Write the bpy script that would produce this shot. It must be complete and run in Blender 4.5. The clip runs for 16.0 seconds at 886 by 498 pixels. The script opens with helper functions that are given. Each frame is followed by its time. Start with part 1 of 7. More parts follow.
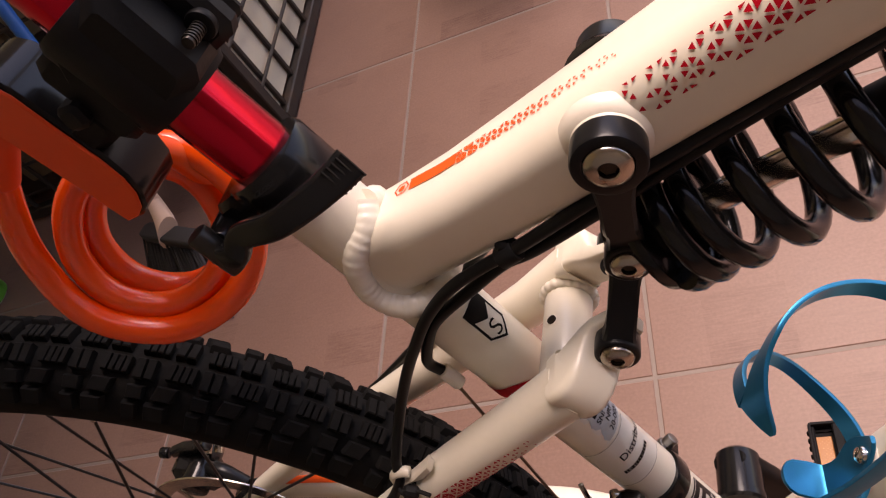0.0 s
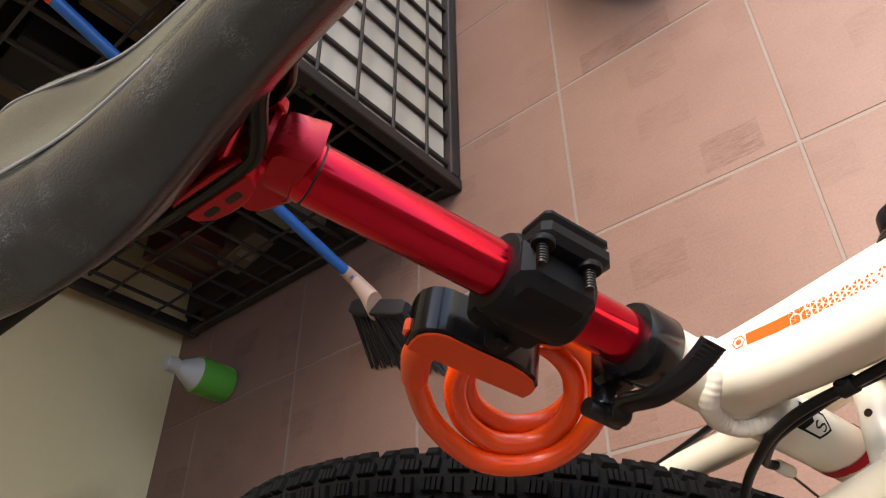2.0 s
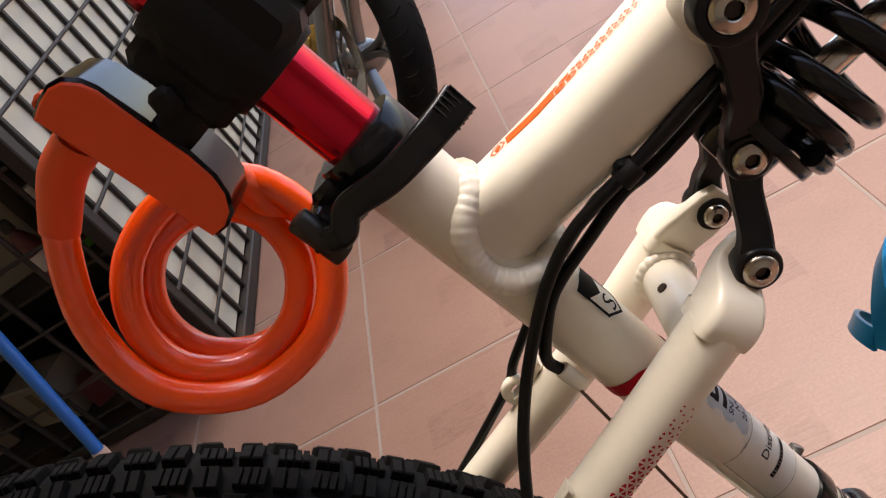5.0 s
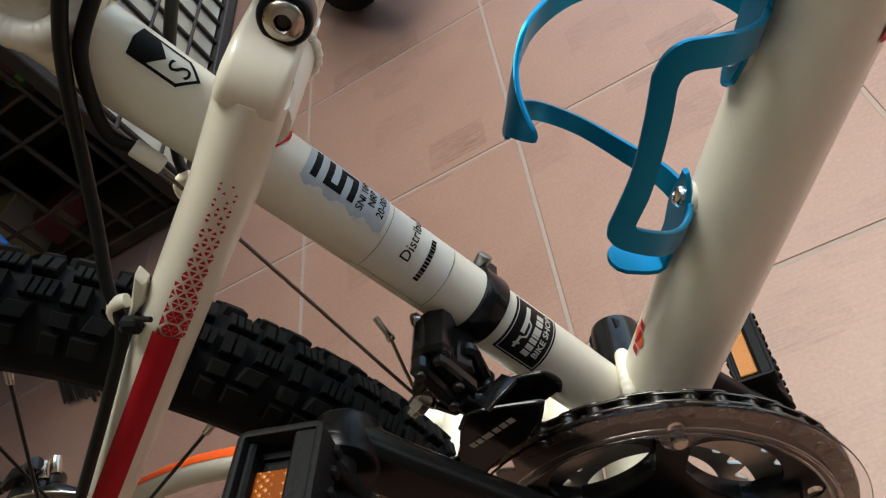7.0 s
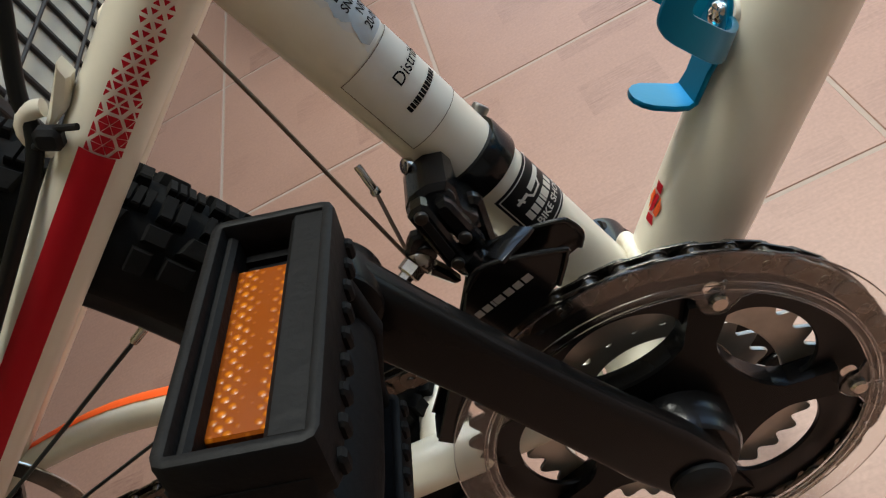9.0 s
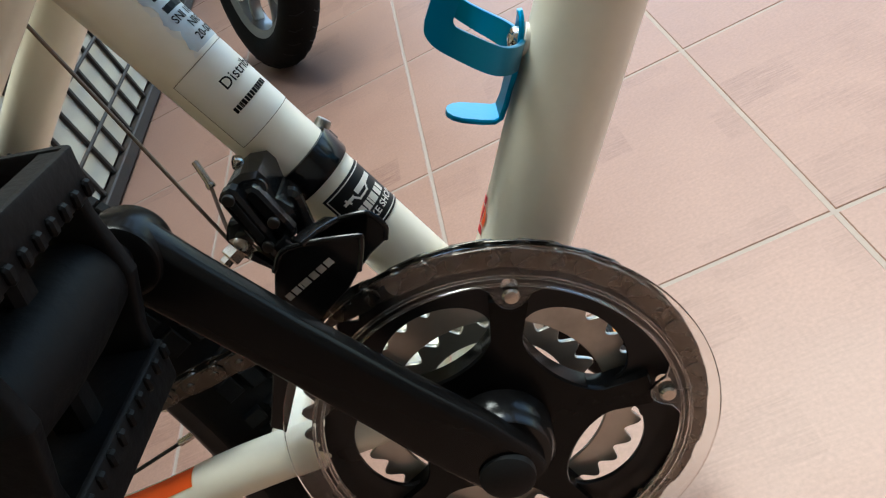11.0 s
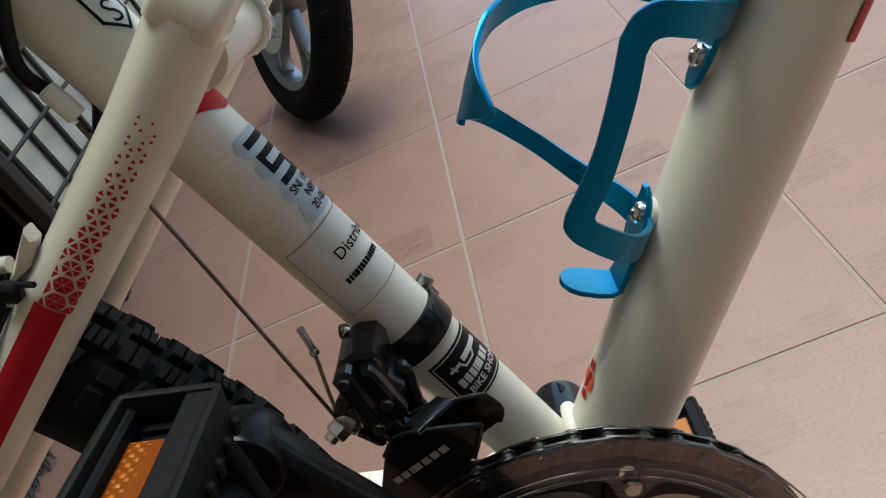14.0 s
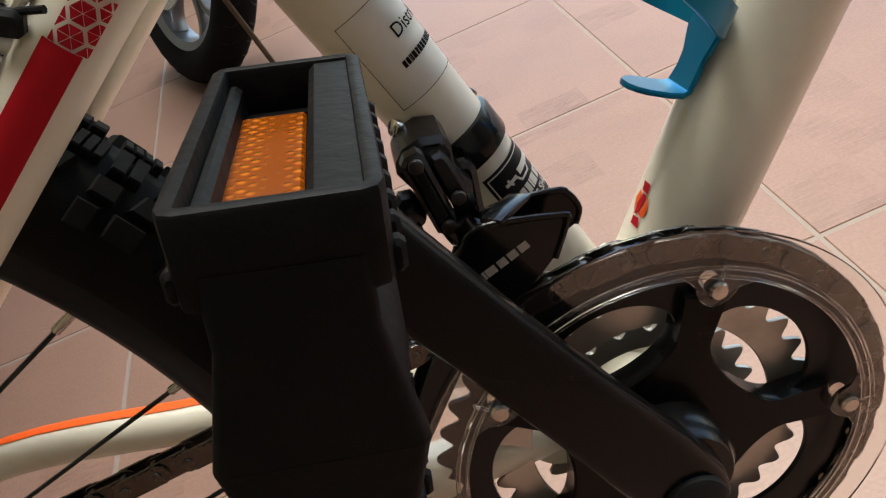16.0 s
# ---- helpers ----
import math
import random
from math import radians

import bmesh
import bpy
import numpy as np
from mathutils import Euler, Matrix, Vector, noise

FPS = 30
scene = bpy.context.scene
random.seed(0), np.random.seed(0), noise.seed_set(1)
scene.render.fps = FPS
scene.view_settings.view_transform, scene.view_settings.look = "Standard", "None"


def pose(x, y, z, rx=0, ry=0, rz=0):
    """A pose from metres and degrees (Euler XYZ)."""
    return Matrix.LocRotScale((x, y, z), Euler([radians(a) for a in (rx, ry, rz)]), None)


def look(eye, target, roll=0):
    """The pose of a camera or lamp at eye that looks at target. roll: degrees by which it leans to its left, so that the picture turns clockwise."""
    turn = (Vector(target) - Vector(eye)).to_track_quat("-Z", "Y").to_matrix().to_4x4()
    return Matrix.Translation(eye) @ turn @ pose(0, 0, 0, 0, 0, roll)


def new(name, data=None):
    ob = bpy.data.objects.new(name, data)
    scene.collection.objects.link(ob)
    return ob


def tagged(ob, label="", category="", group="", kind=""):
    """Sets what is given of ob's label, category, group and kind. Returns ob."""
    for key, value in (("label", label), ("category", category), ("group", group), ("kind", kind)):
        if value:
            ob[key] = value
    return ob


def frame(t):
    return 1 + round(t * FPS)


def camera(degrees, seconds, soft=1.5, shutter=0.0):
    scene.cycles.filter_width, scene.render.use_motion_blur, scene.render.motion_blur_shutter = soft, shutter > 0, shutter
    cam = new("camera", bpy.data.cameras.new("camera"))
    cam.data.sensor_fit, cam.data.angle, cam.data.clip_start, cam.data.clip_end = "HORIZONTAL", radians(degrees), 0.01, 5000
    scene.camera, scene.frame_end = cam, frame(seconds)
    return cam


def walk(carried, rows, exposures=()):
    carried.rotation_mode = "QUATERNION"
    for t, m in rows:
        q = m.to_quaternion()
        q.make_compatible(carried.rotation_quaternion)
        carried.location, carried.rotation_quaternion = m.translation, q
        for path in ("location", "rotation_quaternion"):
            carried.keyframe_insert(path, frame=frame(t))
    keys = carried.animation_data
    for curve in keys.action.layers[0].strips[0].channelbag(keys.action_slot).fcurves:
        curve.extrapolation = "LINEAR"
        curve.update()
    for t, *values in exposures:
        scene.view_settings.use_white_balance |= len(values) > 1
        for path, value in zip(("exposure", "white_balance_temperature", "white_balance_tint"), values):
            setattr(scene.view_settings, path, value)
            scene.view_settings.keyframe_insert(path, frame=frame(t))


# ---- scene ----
# camera
cam = camera(61.1, 16.0, 1.2)
PATH = [
    (0, (0.552, -0.819, 0.863), (-0.242, 0.321, -0.576), -39.2),
    (0.5, (0.539, -0.808, 0.906), (-0.382, 0.277, -0.499), -49.3),
    (1, (0.537, -0.797, 0.946), (-0.484, 0.258, -0.413), -55.6),
    (1.5, (0.539, -0.802, 0.982), (-0.535, 0.262, -0.328), -57.9),
    (2, (0.534, -0.806, 1.012), (-0.556, 0.324, -0.228), -56.5),
    (2.5, (0.52, -0.811, 1.002), (-0.48, 0.5, -0.129), -48.8),
    (3, (0.469, -0.822, 0.945), (-0.377, 0.678, -0.072), -41.8),
    (3.2, (0.457, -0.824, 0.934), (-0.315, 0.739, -0.046), -40.3),
    (5.3, (0.45, -0.892, 0.799), (0.058, 0.713, -0.329), -36.4),
    (5.5, (0.454, -0.897, 0.788), (0.046, 0.68, -0.373), -36.6),
    (6, (0.481, -0.906, 0.761), (0.009, 0.618, -0.446), -37.8),
    (6.5, (0.538, -0.909, 0.717), (-0.015, 0.543, -0.542), -39.7),
    (7, (0.576, -0.895, 0.689), (-0.066, 0.486, -0.607), -41.9),
    (7.5, (0.594, -0.888, 0.678), (-0.081, 0.441, -0.656), -43.2),
    (8, (0.607, -0.882, 0.659), (-0.026, 0.425, -0.716), -42.9),
    (8.5, (0.568, -0.888, 0.643), (0.076, 0.474, -0.737), -39.2),
    (9, (0.503, -0.902, 0.63), (0.099, 0.491, -0.747), -36.5),
    (9.5, (0.517, -0.917, 0.58), (0.157, 0.569, -0.709), -34.9),
    (9.7, (0.529, -0.922, 0.575), (0.175, 0.583, -0.694), -34.6),
    (11.8, (0.57, -0.967, 0.633), (0.159, 0.596, -0.546), -31.8),
    (12, (0.569, -0.959, 0.648), (0.178, 0.594, -0.551), -31.1),
    (12.5, (0.566, -0.934, 0.649), (0.181, 0.654, -0.505), -30.6),
    (13, (0.556, -0.915, 0.644), (0.192, 0.69, -0.492), -29.9),
    (13.5, (0.561, -0.908, 0.652), (0.187, 0.7, -0.477), -30.3),
    (14, (0.548, -0.909, 0.638), (0.187, 0.701, -0.493), -30.0),
    (14.5, (0.514, -0.903, 0.627), (0.204, 0.703, -0.524), -28.6),
    (15, (0.506, -0.887, 0.621), (0.241, 0.653, -0.627), -27.7),
    (15.5, (0.486, -0.902, 0.592), (0.317, 0.674, -0.628), -26.4),
    (16, (0.457, -0.915, 0.59), (0.389, 0.65, -0.654), -24.7),
]
# the clip's camera brightens and cools its picture on the way: seconds, stops, kelvin, tint
TONE = [(0.0, 1.24, 7600, 31), (1.0, 1.34, 7300, 27), (2.5, 2.00, 6900, 10), (3.2, 1.98, 7200, 14), (5.5, 1.50, 6900, 17), (6.5, 1.42, 6600, 6), (8.0, 1.58, 6200, -1),
        (9.0, 1.52, 6400, 1), (9.5, 1.88, 6300, 1), (12.0, 1.80, 5780, -8), (13.0, 1.54, 5830, -5), (14.5, 1.25, 6050, -2), (16.0, 1.68, 6600, 3)]
walk(cam, [(t, look(eye, target, roll)) for t, eye, target, roll in PATH], TONE)

# ---------------------------------------------------------------- world and light
world = bpy.data.worlds.new("sky")
scene.world = world
world.use_nodes = True
wn = world.node_tree
sky = wn.nodes.new("ShaderNodeTexSky")
sky.sky_type = 'NISHITA'
sky.sun_disc = False
sky.sun_elevation = radians(69)
sky.sun_rotation = radians(20)
wn.links.new(sky.outputs[0], wn.nodes["Background"].inputs[0])
wn.nodes["Background"].inputs[1].default_value = 0.15
sun = new("sun", bpy.data.lights.new("sun", 'SUN'))
sun.data.energy = 2.3
sun.data.angle = radians(35)
sun.data.color = (1.0, 0.95, 0.88)
sun.matrix_world = look((0.49, 1.35, 3.73), (0, 0, 0))


# ---------------------------------------------------------------- materials
def principled(name):
    m = bpy.data.materials.new(name)
    m.use_nodes = True
    return m, m.node_tree.nodes, m.node_tree.links, m.node_tree.nodes["Principled BSDF"]


def surface(name, base, rough=0.5, metal=0.0, vary=0.08, grain=60.0, stain=6.0, bump=0.02, coat=0.0, rough_vary=0.1, dirt=None, spec=0.5):
    """A painted, plastic or metal surface: grain and stains at two scales, fine relief, uneven gloss."""
    m, n, l, b = principled(name)
    co = n.new("ShaderNodeTexCoord")
    fine, broad = n.new("ShaderNodeTexNoise"), n.new("ShaderNodeTexNoise")
    fine.inputs["Scale"].default_value, broad.inputs["Scale"].default_value = grain, stain
    fine.inputs["Detail"].default_value, broad.inputs["Detail"].default_value = 4, 5
    l.new(co.outputs["Object"], fine.inputs["Vector"])
    l.new(co.outputs["Object"], broad.inputs["Vector"])
    mix = n.new("ShaderNodeMix")
    mix.data_type = 'RGBA'
    mix.inputs[6].default_value = (*[c * (1 - vary) for c in base], 1)
    mix.inputs[7].default_value = (*[min(1, c * (1 + vary)) for c in base], 1)
    add = n.new("ShaderNodeMath")
    add.operation = 'ADD'
    half = n.new("ShaderNodeMath")
    half.operation = 'MULTIPLY'
    half.inputs[1].default_value = 0.5
    l.new(fine.outputs[0], add.inputs[0])
    l.new(broad.outputs[0], add.inputs[1])
    l.new(add.outputs[0], half.inputs[0])
    l.new(half.outputs[0], mix.inputs[0])
    out = mix.outputs[2]
    if dirt:
        ramp = n.new("ShaderNodeMapRange")
        ramp.inputs[1].default_value, ramp.inputs[2].default_value = 0.56, 0.75
        l.new(broad.outputs[0], ramp.inputs[0])
        sc = n.new("ShaderNodeMath")
        sc.operation = 'MULTIPLY'
        sc.inputs[1].default_value = dirt[3]
        l.new(ramp.outputs[0], sc.inputs[0])
        mx = n.new("ShaderNodeMix")
        mx.data_type = 'RGBA'
        mx.inputs[7].default_value = (*dirt[:3], 1)
        l.new(sc.outputs[0], mx.inputs[0])
        l.new(out, mx.inputs[6])
        out = mx.outputs[2]
    l.new(out, b.inputs["Base Color"])
    rr = n.new("ShaderNodeMapRange")
    rr.inputs[3].default_value, rr.inputs[4].default_value = max(0.02, rough - rough_vary), min(1, rough + rough_vary)
    l.new(broad.outputs[0], rr.inputs[0])
    l.new(rr.outputs[0], b.inputs["Roughness"])
    b.inputs["Metallic"].default_value = metal
    b.inputs["Coat Weight"].default_value = coat
    b.inputs["Coat Roughness"].default_value = 0.12
    b.inputs["Specular IOR Level"].default_value = spec
    if bump:
        bp = n.new("ShaderNodeBump")
        bp.inputs["Strength"].default_value = bump
        bp.inputs["Distance"].default_value = 0.002
        l.new(fine.outputs[0], bp.inputs["Height"])
        l.new(bp.outputs[0], b.inputs["Normal"])
    return m


PAINT = surface("cream_paint", (0.77, 0.710, 0.572), 0.34, 0, 0.04, 300, 9, 0.01, 0.35, 0.08, (0.36, 0.28, 0.17, 0.35))
WELD = surface("weld_paint", (0.77, 0.715, 0.590), 0.34, 0, 0.05, 200, 30, 0.05, 0.3)
RED_ANO = surface("red_anodised", (0.60, 0.010, 0.026), 0.16, 0.85, 0.10, 180, 14, 0.02, 0.0, 0.07, (0.25, 0.02, 0.03, 0.5))
RED_MATT = surface("red_forged", (0.46, 0.008, 0.020), 0.30, 0.65, 0.08, 200, 20, 0.02)
RED_INK = surface("red_decal", (0.42, 0.007, 0.016), 0.4, 0, 0.08, 200, 20, 0.0, 0.0, 0.1, None, 0.12)
ORANGE_INK = surface("orange_decal", (0.80, 0.10, 0.015), 0.4, 0, 0.08, 200, 20, 0.0, 0.0, 0.1, None, 0.15)
BLUE_ANO = surface("blue_anodised", (0.002, 0.180, 0.335), 0.29, 0.70, 0.08, 400, 12, 0.02, 0.0, 0.06)
BLACK_GLOSS = surface("black_gloss", (0.0070, 0.0068, 0.0068), 0.18, 0, 0.2, 120, 12, 0.02, 0.0, 0.1, (0.012, 0.010, 0.009, 0.3), 0.28)
BLACK_ANO = surface("black_anodised", (0.0075, 0.0075, 0.0080), 0.30, 0.1, 0.2, 150, 20, 0.02, 0.0, 0.1, None, 0.25)
CRANK_BLACK = surface("black_crank_paint", (0.0050, 0.0048, 0.0047), 0.24, 0, 0.2, 120, 14, 0.03, 0.0, 0.1, (0.006, 0.005, 0.004, 0.4), 0.12)
BLACK_PLASTIC = surface("black_plastic", (0.0095, 0.0095, 0.0095), 0.50, 0, 0.25, 350, 12, 0.08, 0.0, 0.12, (0.018, 0.016, 0.014, 0.3), 0.13)
GREY_PLASTIC = surface("worn_grey_plastic", (0.0052, 0.0051, 0.0052), 0.55, 0, 0.3, 260, 30, 0.2, 0.0, 0.12, (0.013, 0.0115, 0.010, 0.5), 0.09)
RUBBER = surface("tyre_rubber", (0.0072, 0.0069, 0.0065), 0.78, 0, 0.3, 240, 24, 0.2, 0.0, 0.12, (0.019, 0.016, 0.013, 0.5), 0.08)
HOUSING = surface("cable_housing", (0.005, 0.005, 0.005), 0.38, 0, 0.2, 200, 20, 0.0, 0.0, 0.1, None, 0.2)
STEEL = surface("steel", (0.52, 0.49, 0.44), 0.24, 1.0, 0.18, 180, 30, 0.04, 0.0, 0.1, (0.18, 0.12, 0.07, 0.5))
WIRE = surface("steel_wire", (0.16, 0.11, 0.075), 0.42, 0.8, 0.3, 300, 40, 0.0)
SCREW = surface("dark_screw", (0.05, 0.045, 0.04), 0.4, 0.9, 0.3, 300, 40, 0.02)
SPOKE = surface("black_spoke", (0.02, 0.02, 0.02), 0.35, 0.6, 0.2, 100, 20, 0.0)
CHROME = surface("chrome", (0.62, 0.58, 0.52), 0.16, 1.0, 0.12, 150, 30, 0.03, 0.0, 0.08, (0.2, 0.13, 0.08, 0.4))
BOLT = surface("worn_bolt", (0.46, 0.41, 0.34), 0.24, 1.0, 0.25, 250, 60, 0.06, 0.0, 0.1, (0.14, 0.08, 0.04, 0.6))
SOCKET = surface("dark_socket", (0.040, 0.028, 0.020), 0.45, 0.7, 0.3, 200, 20, 0.0)
CHAIN = surface("oiled_chain", (0.11, 0.095, 0.08), 0.26, 0.9, 0.35, 300, 60, 0.05, 0.0, 0.12, (0.05, 0.028, 0.014, 0.6))
RING_GREY = surface("grey_chainring", (0.50, 0.47, 0.42), 0.38, 0.8, 0.15, 200, 20, 0.03, 0.0, 0.1, (0.07, 0.05, 0.035, 0.6))
ORANGE_PVC = surface("orange_pvc", (0.90, 0.080, 0.003), 0.22, 0, 0.05, 60, 10, 0.015, 0.3, 0.06)
ORANGE_PVC.node_tree.nodes["Principled BSDF"].inputs["Subsurface Weight"].default_value = 0.25
ORANGE_PVC.node_tree.nodes["Principled BSDF"].inputs["Subsurface Radius"].default_value = (0.01, 0.003, 0.001)
ORANGE_PLASTIC = surface("orange_plastic", (0.80, 0.070, 0.005), 0.45, 0, 0.05, 300, 14, 0.05)


def prismatic(name, dark, lit):
    """Moulded reflector: a grid of small bright prisms in darker coloured plastic."""
    m, n, l, b = principled(name)
    co = n.new("ShaderNodeTexCoord")
    turn = n.new("ShaderNodeMapping")
    turn.inputs["Rotation"].default_value = (0, 0, radians(45))
    l.new(co.outputs["Object"], turn.inputs["Vector"])
    vo = n.new("ShaderNodeTexVoronoi")
    vo.inputs["Scale"].default_value = 430
    vo.inputs["Randomness"].default_value = 0.12
    l.new(turn.outputs[0], vo.inputs["Vector"])
    mr = n.new("ShaderNodeMapRange")
    mr.inputs[1].default_value, mr.inputs[2].default_value = 0.12, 0.42
    mr.inputs[3].default_value, mr.inputs[4].default_value = 1.0, 0.0
    l.new(vo.outputs["Distance"], mr.inputs[0])
    mx = n.new("ShaderNodeMix")
    mx.data_type = 'RGBA'
    mx.inputs[6].default_value, mx.inputs[7].default_value = (*dark, 1), (*lit, 1)
    l.new(mr.outputs[0], mx.inputs[0])
    l.new(mx.outputs[2], b.inputs["Base Color"])
    b.inputs["Roughness"].default_value = 0.22
    b.inputs["Specular IOR Level"].default_value = 0.3
    bp = n.new("ShaderNodeBump")
    bp.inputs["Strength"].default_value = 0.3
    bp.inputs["Distance"].default_value = 0.0006
    l.new(mr.outputs[0], bp.inputs["Height"])
    l.new(bp.outputs[0], b.inputs["Normal"])
    return m


AMBER = prismatic("amber_reflector", (0.15, 0.033, 0.002), (0.36, 0.105, 0.006))
AMBER_CLEAR = prismatic("pale_amber_reflector", (0.30, 0.12, 0.030), (0.60, 0.30, 0.10))
LEATHER = surface("worn_saddle_leather", (0.019, 0.021, 0.0215), 0.30, 0, 0.35, 900, 22, 0.2, 0.9, 0.10, (0.054, 0.061, 0.063, 0.45))


def scuffed(m, scale, strength):
    """Fine pale scratches and cracks over a worn cover."""
    n, l = m.node_tree.nodes, m.node_tree.links
    b = n["Principled BSDF"]
    old = b.inputs["Base Color"].links[0].from_socket
    co = n.new("ShaderNodeTexCoord")
    warp = n.new("ShaderNodeTexNoise")
    warp.inputs["Scale"].default_value = 60
    mp = n.new("ShaderNodeMapping")
    mp.inputs["Scale"].default_value = (0.35, 1.0, 1.0)
    l.new(co.outputs["Object"], mp.inputs["Vector"])
    mixv = n.new("ShaderNodeMix")
    mixv.data_type = 'VECTOR'
    mixv.inputs[0].default_value = 0.02
    l.new(mp.outputs[0], mixv.inputs[4])
    l.new(warp.outputs[1], mixv.inputs[5])
    vo = n.new("ShaderNodeTexVoronoi")
    vo.feature = 'DISTANCE_TO_EDGE'
    vo.inputs["Scale"].default_value = scale
    l.new(mixv.outputs[1], vo.inputs["Vector"])
    line = n.new("ShaderNodeMapRange")
    line.inputs[1].default_value, line.inputs[2].default_value = 0.0, 0.035
    line.inputs[3].default_value, line.inputs[4].default_value = 1.0, 0.0
    l.new(vo.outputs["Distance"], line.inputs[0])
    where = n.new("ShaderNodeTexNoise")
    where.inputs["Scale"].default_value = 34
    l.new(co.outputs["Object"], where.inputs["Vector"])
    wr = n.new("ShaderNodeMapRange")
    wr.inputs[1].default_value, wr.inputs[2].default_value = 0.52, 0.68
    wr.inputs[4].default_value = strength
    l.new(where.outputs[0], wr.inputs[0])
    mul = n.new("ShaderNodeMath")
    mul.operation = 'MULTIPLY'
    l.new(line.outputs[0], mul.inputs[0])
    l.new(wr.outputs[0], mul.inputs[1])
    mx = n.new("ShaderNodeMix")
    mx.data_type = 'RGBA'
    mx.inputs[7].default_value = (0.30, 0.31, 0.30, 1)
    l.new(mul.outputs[0], mx.inputs[0])
    l.new(old, mx.inputs[6])
    l.new(mx.outputs[2], b.inputs["Base Color"])


scuffed(LEATHER, 130, 0.55)
STITCH = surface("grey_piping", (0.16, 0.16, 0.16), 0.6, 0, 0.2)
STICKER_WHITE = surface("white_label", (0.70, 0.67, 0.58), 0.35, 0, 0.05, 200, 20, 0.0)
STICKER_GREY = surface("peeled_label", (0.42, 0.46, 0.47), 0.4, 0, 0.2, 260, 60, 0.05, 0.0, 0.1, (0.45, 0.36, 0.24, 0.8))
STICKER_BLACK = surface("black_label", (0.005, 0.005, 0.005), 0.4, 0, 0.2, 200, 20, 0.0, 0.0, 0.1, None, 0.2)
INK = surface("black_ink", (0.005, 0.005, 0.005), 0.6, 0, 0.2, 60, 6, 0.02, 0.0, 0.1, None, 0.1)
WHITE_INK = surface("white_ink", (0.66, 0.62, 0.55), 0.45, 0, 0.08)
SILVER_INK = surface("silver_ink", (0.42, 0.40, 0.37), 0.4, 0.2, 0.1)
WALL = surface("cream_wall", (0.70, 0.56, 0.30), 0.8, 0, 0.06, 40, 3, 0.1, 0.0, 0.05, (0.34, 0.26, 0.14, 0.6))
# tone of two unseen walls, set by how much light they bounce
BOUNCE_WALL = surface("bounce_wall", (0.54, 0.475, 0.395), 0.85, 0, 0.1, 40, 3, 0.1)
CEILING = surface("ceiling_paint", (0.62, 0.60, 0.54), 0.85, 0, 0.05, 30, 2, 0.05)
IRON = surface("dark_iron", (0.030, 0.024, 0.020), 0.55, 0.4, 0.35, 120, 9, 0.08, 0.0, 0.1, (0.10, 0.05, 0.025, 0.6))
BOARD = surface("cream_board", (0.50, 0.45, 0.345), 0.7, 0, 0.1, 40, 5, 0.05, 0.0, 0.05, (0.42, 0.33, 0.2, 0.6))
BROOM_BLUE = surface("blue_handle", (0.012, 0.12, 0.40), 0.35, 0, 0.12, 90, 8, 0.02)
BROOM_SOCKET = surface("beige_socket", (0.55, 0.38, 0.28), 0.5, 0, 0.1)
BRISTLE = surface("black_bristle", (0.014, 0.012, 0.012), 0.6, 0, 0.3)
GREEN = surface("green_bottle", (0.08, 0.30, 0.03), 0.35, 0, 0.15)
YELLOW = surface("yellow_label", (0.62, 0.55, 0.05), 0.4, 0, 0.15)
WHITE_PLASTIC = surface("white_plastic", (0.50, 0.46, 0.40), 0.45, 0, 0.06)
MILKY = surface("milky_plastic", (0.42, 0.40, 0.35), 0.45, 0, 0.1)
# next three tones are darkened, with the shade inside the cage put into them
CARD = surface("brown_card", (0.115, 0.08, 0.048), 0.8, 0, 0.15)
SHADED_WHITE = surface("shaded_white_card", (0.18, 0.155, 0.115), 0.7, 0, 0.12)
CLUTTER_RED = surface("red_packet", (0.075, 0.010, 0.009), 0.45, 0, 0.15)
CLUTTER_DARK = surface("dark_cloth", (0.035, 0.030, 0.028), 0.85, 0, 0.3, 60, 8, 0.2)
ALLOY = surface("cast_alloy", (0.22, 0.215, 0.205), 0.32, 0.9, 0.12, 100, 8, 0.03, 0.0, 0.1, (0.16, 0.13, 0.10, 0.5))
BRASS = surface("gold_caliper", (0.45, 0.30, 0.08), 0.35, 0.9, 0.2)
GROUT = surface("cement_grout", (0.215, 0.170, 0.140), 0.9, 0, 0.2, 90, 7, 0.1)
GROUND = surface("outside_concrete", (0.34, 0.32, 0.29), 0.9, 0, 0.12, 30, 1.2, 0.1)


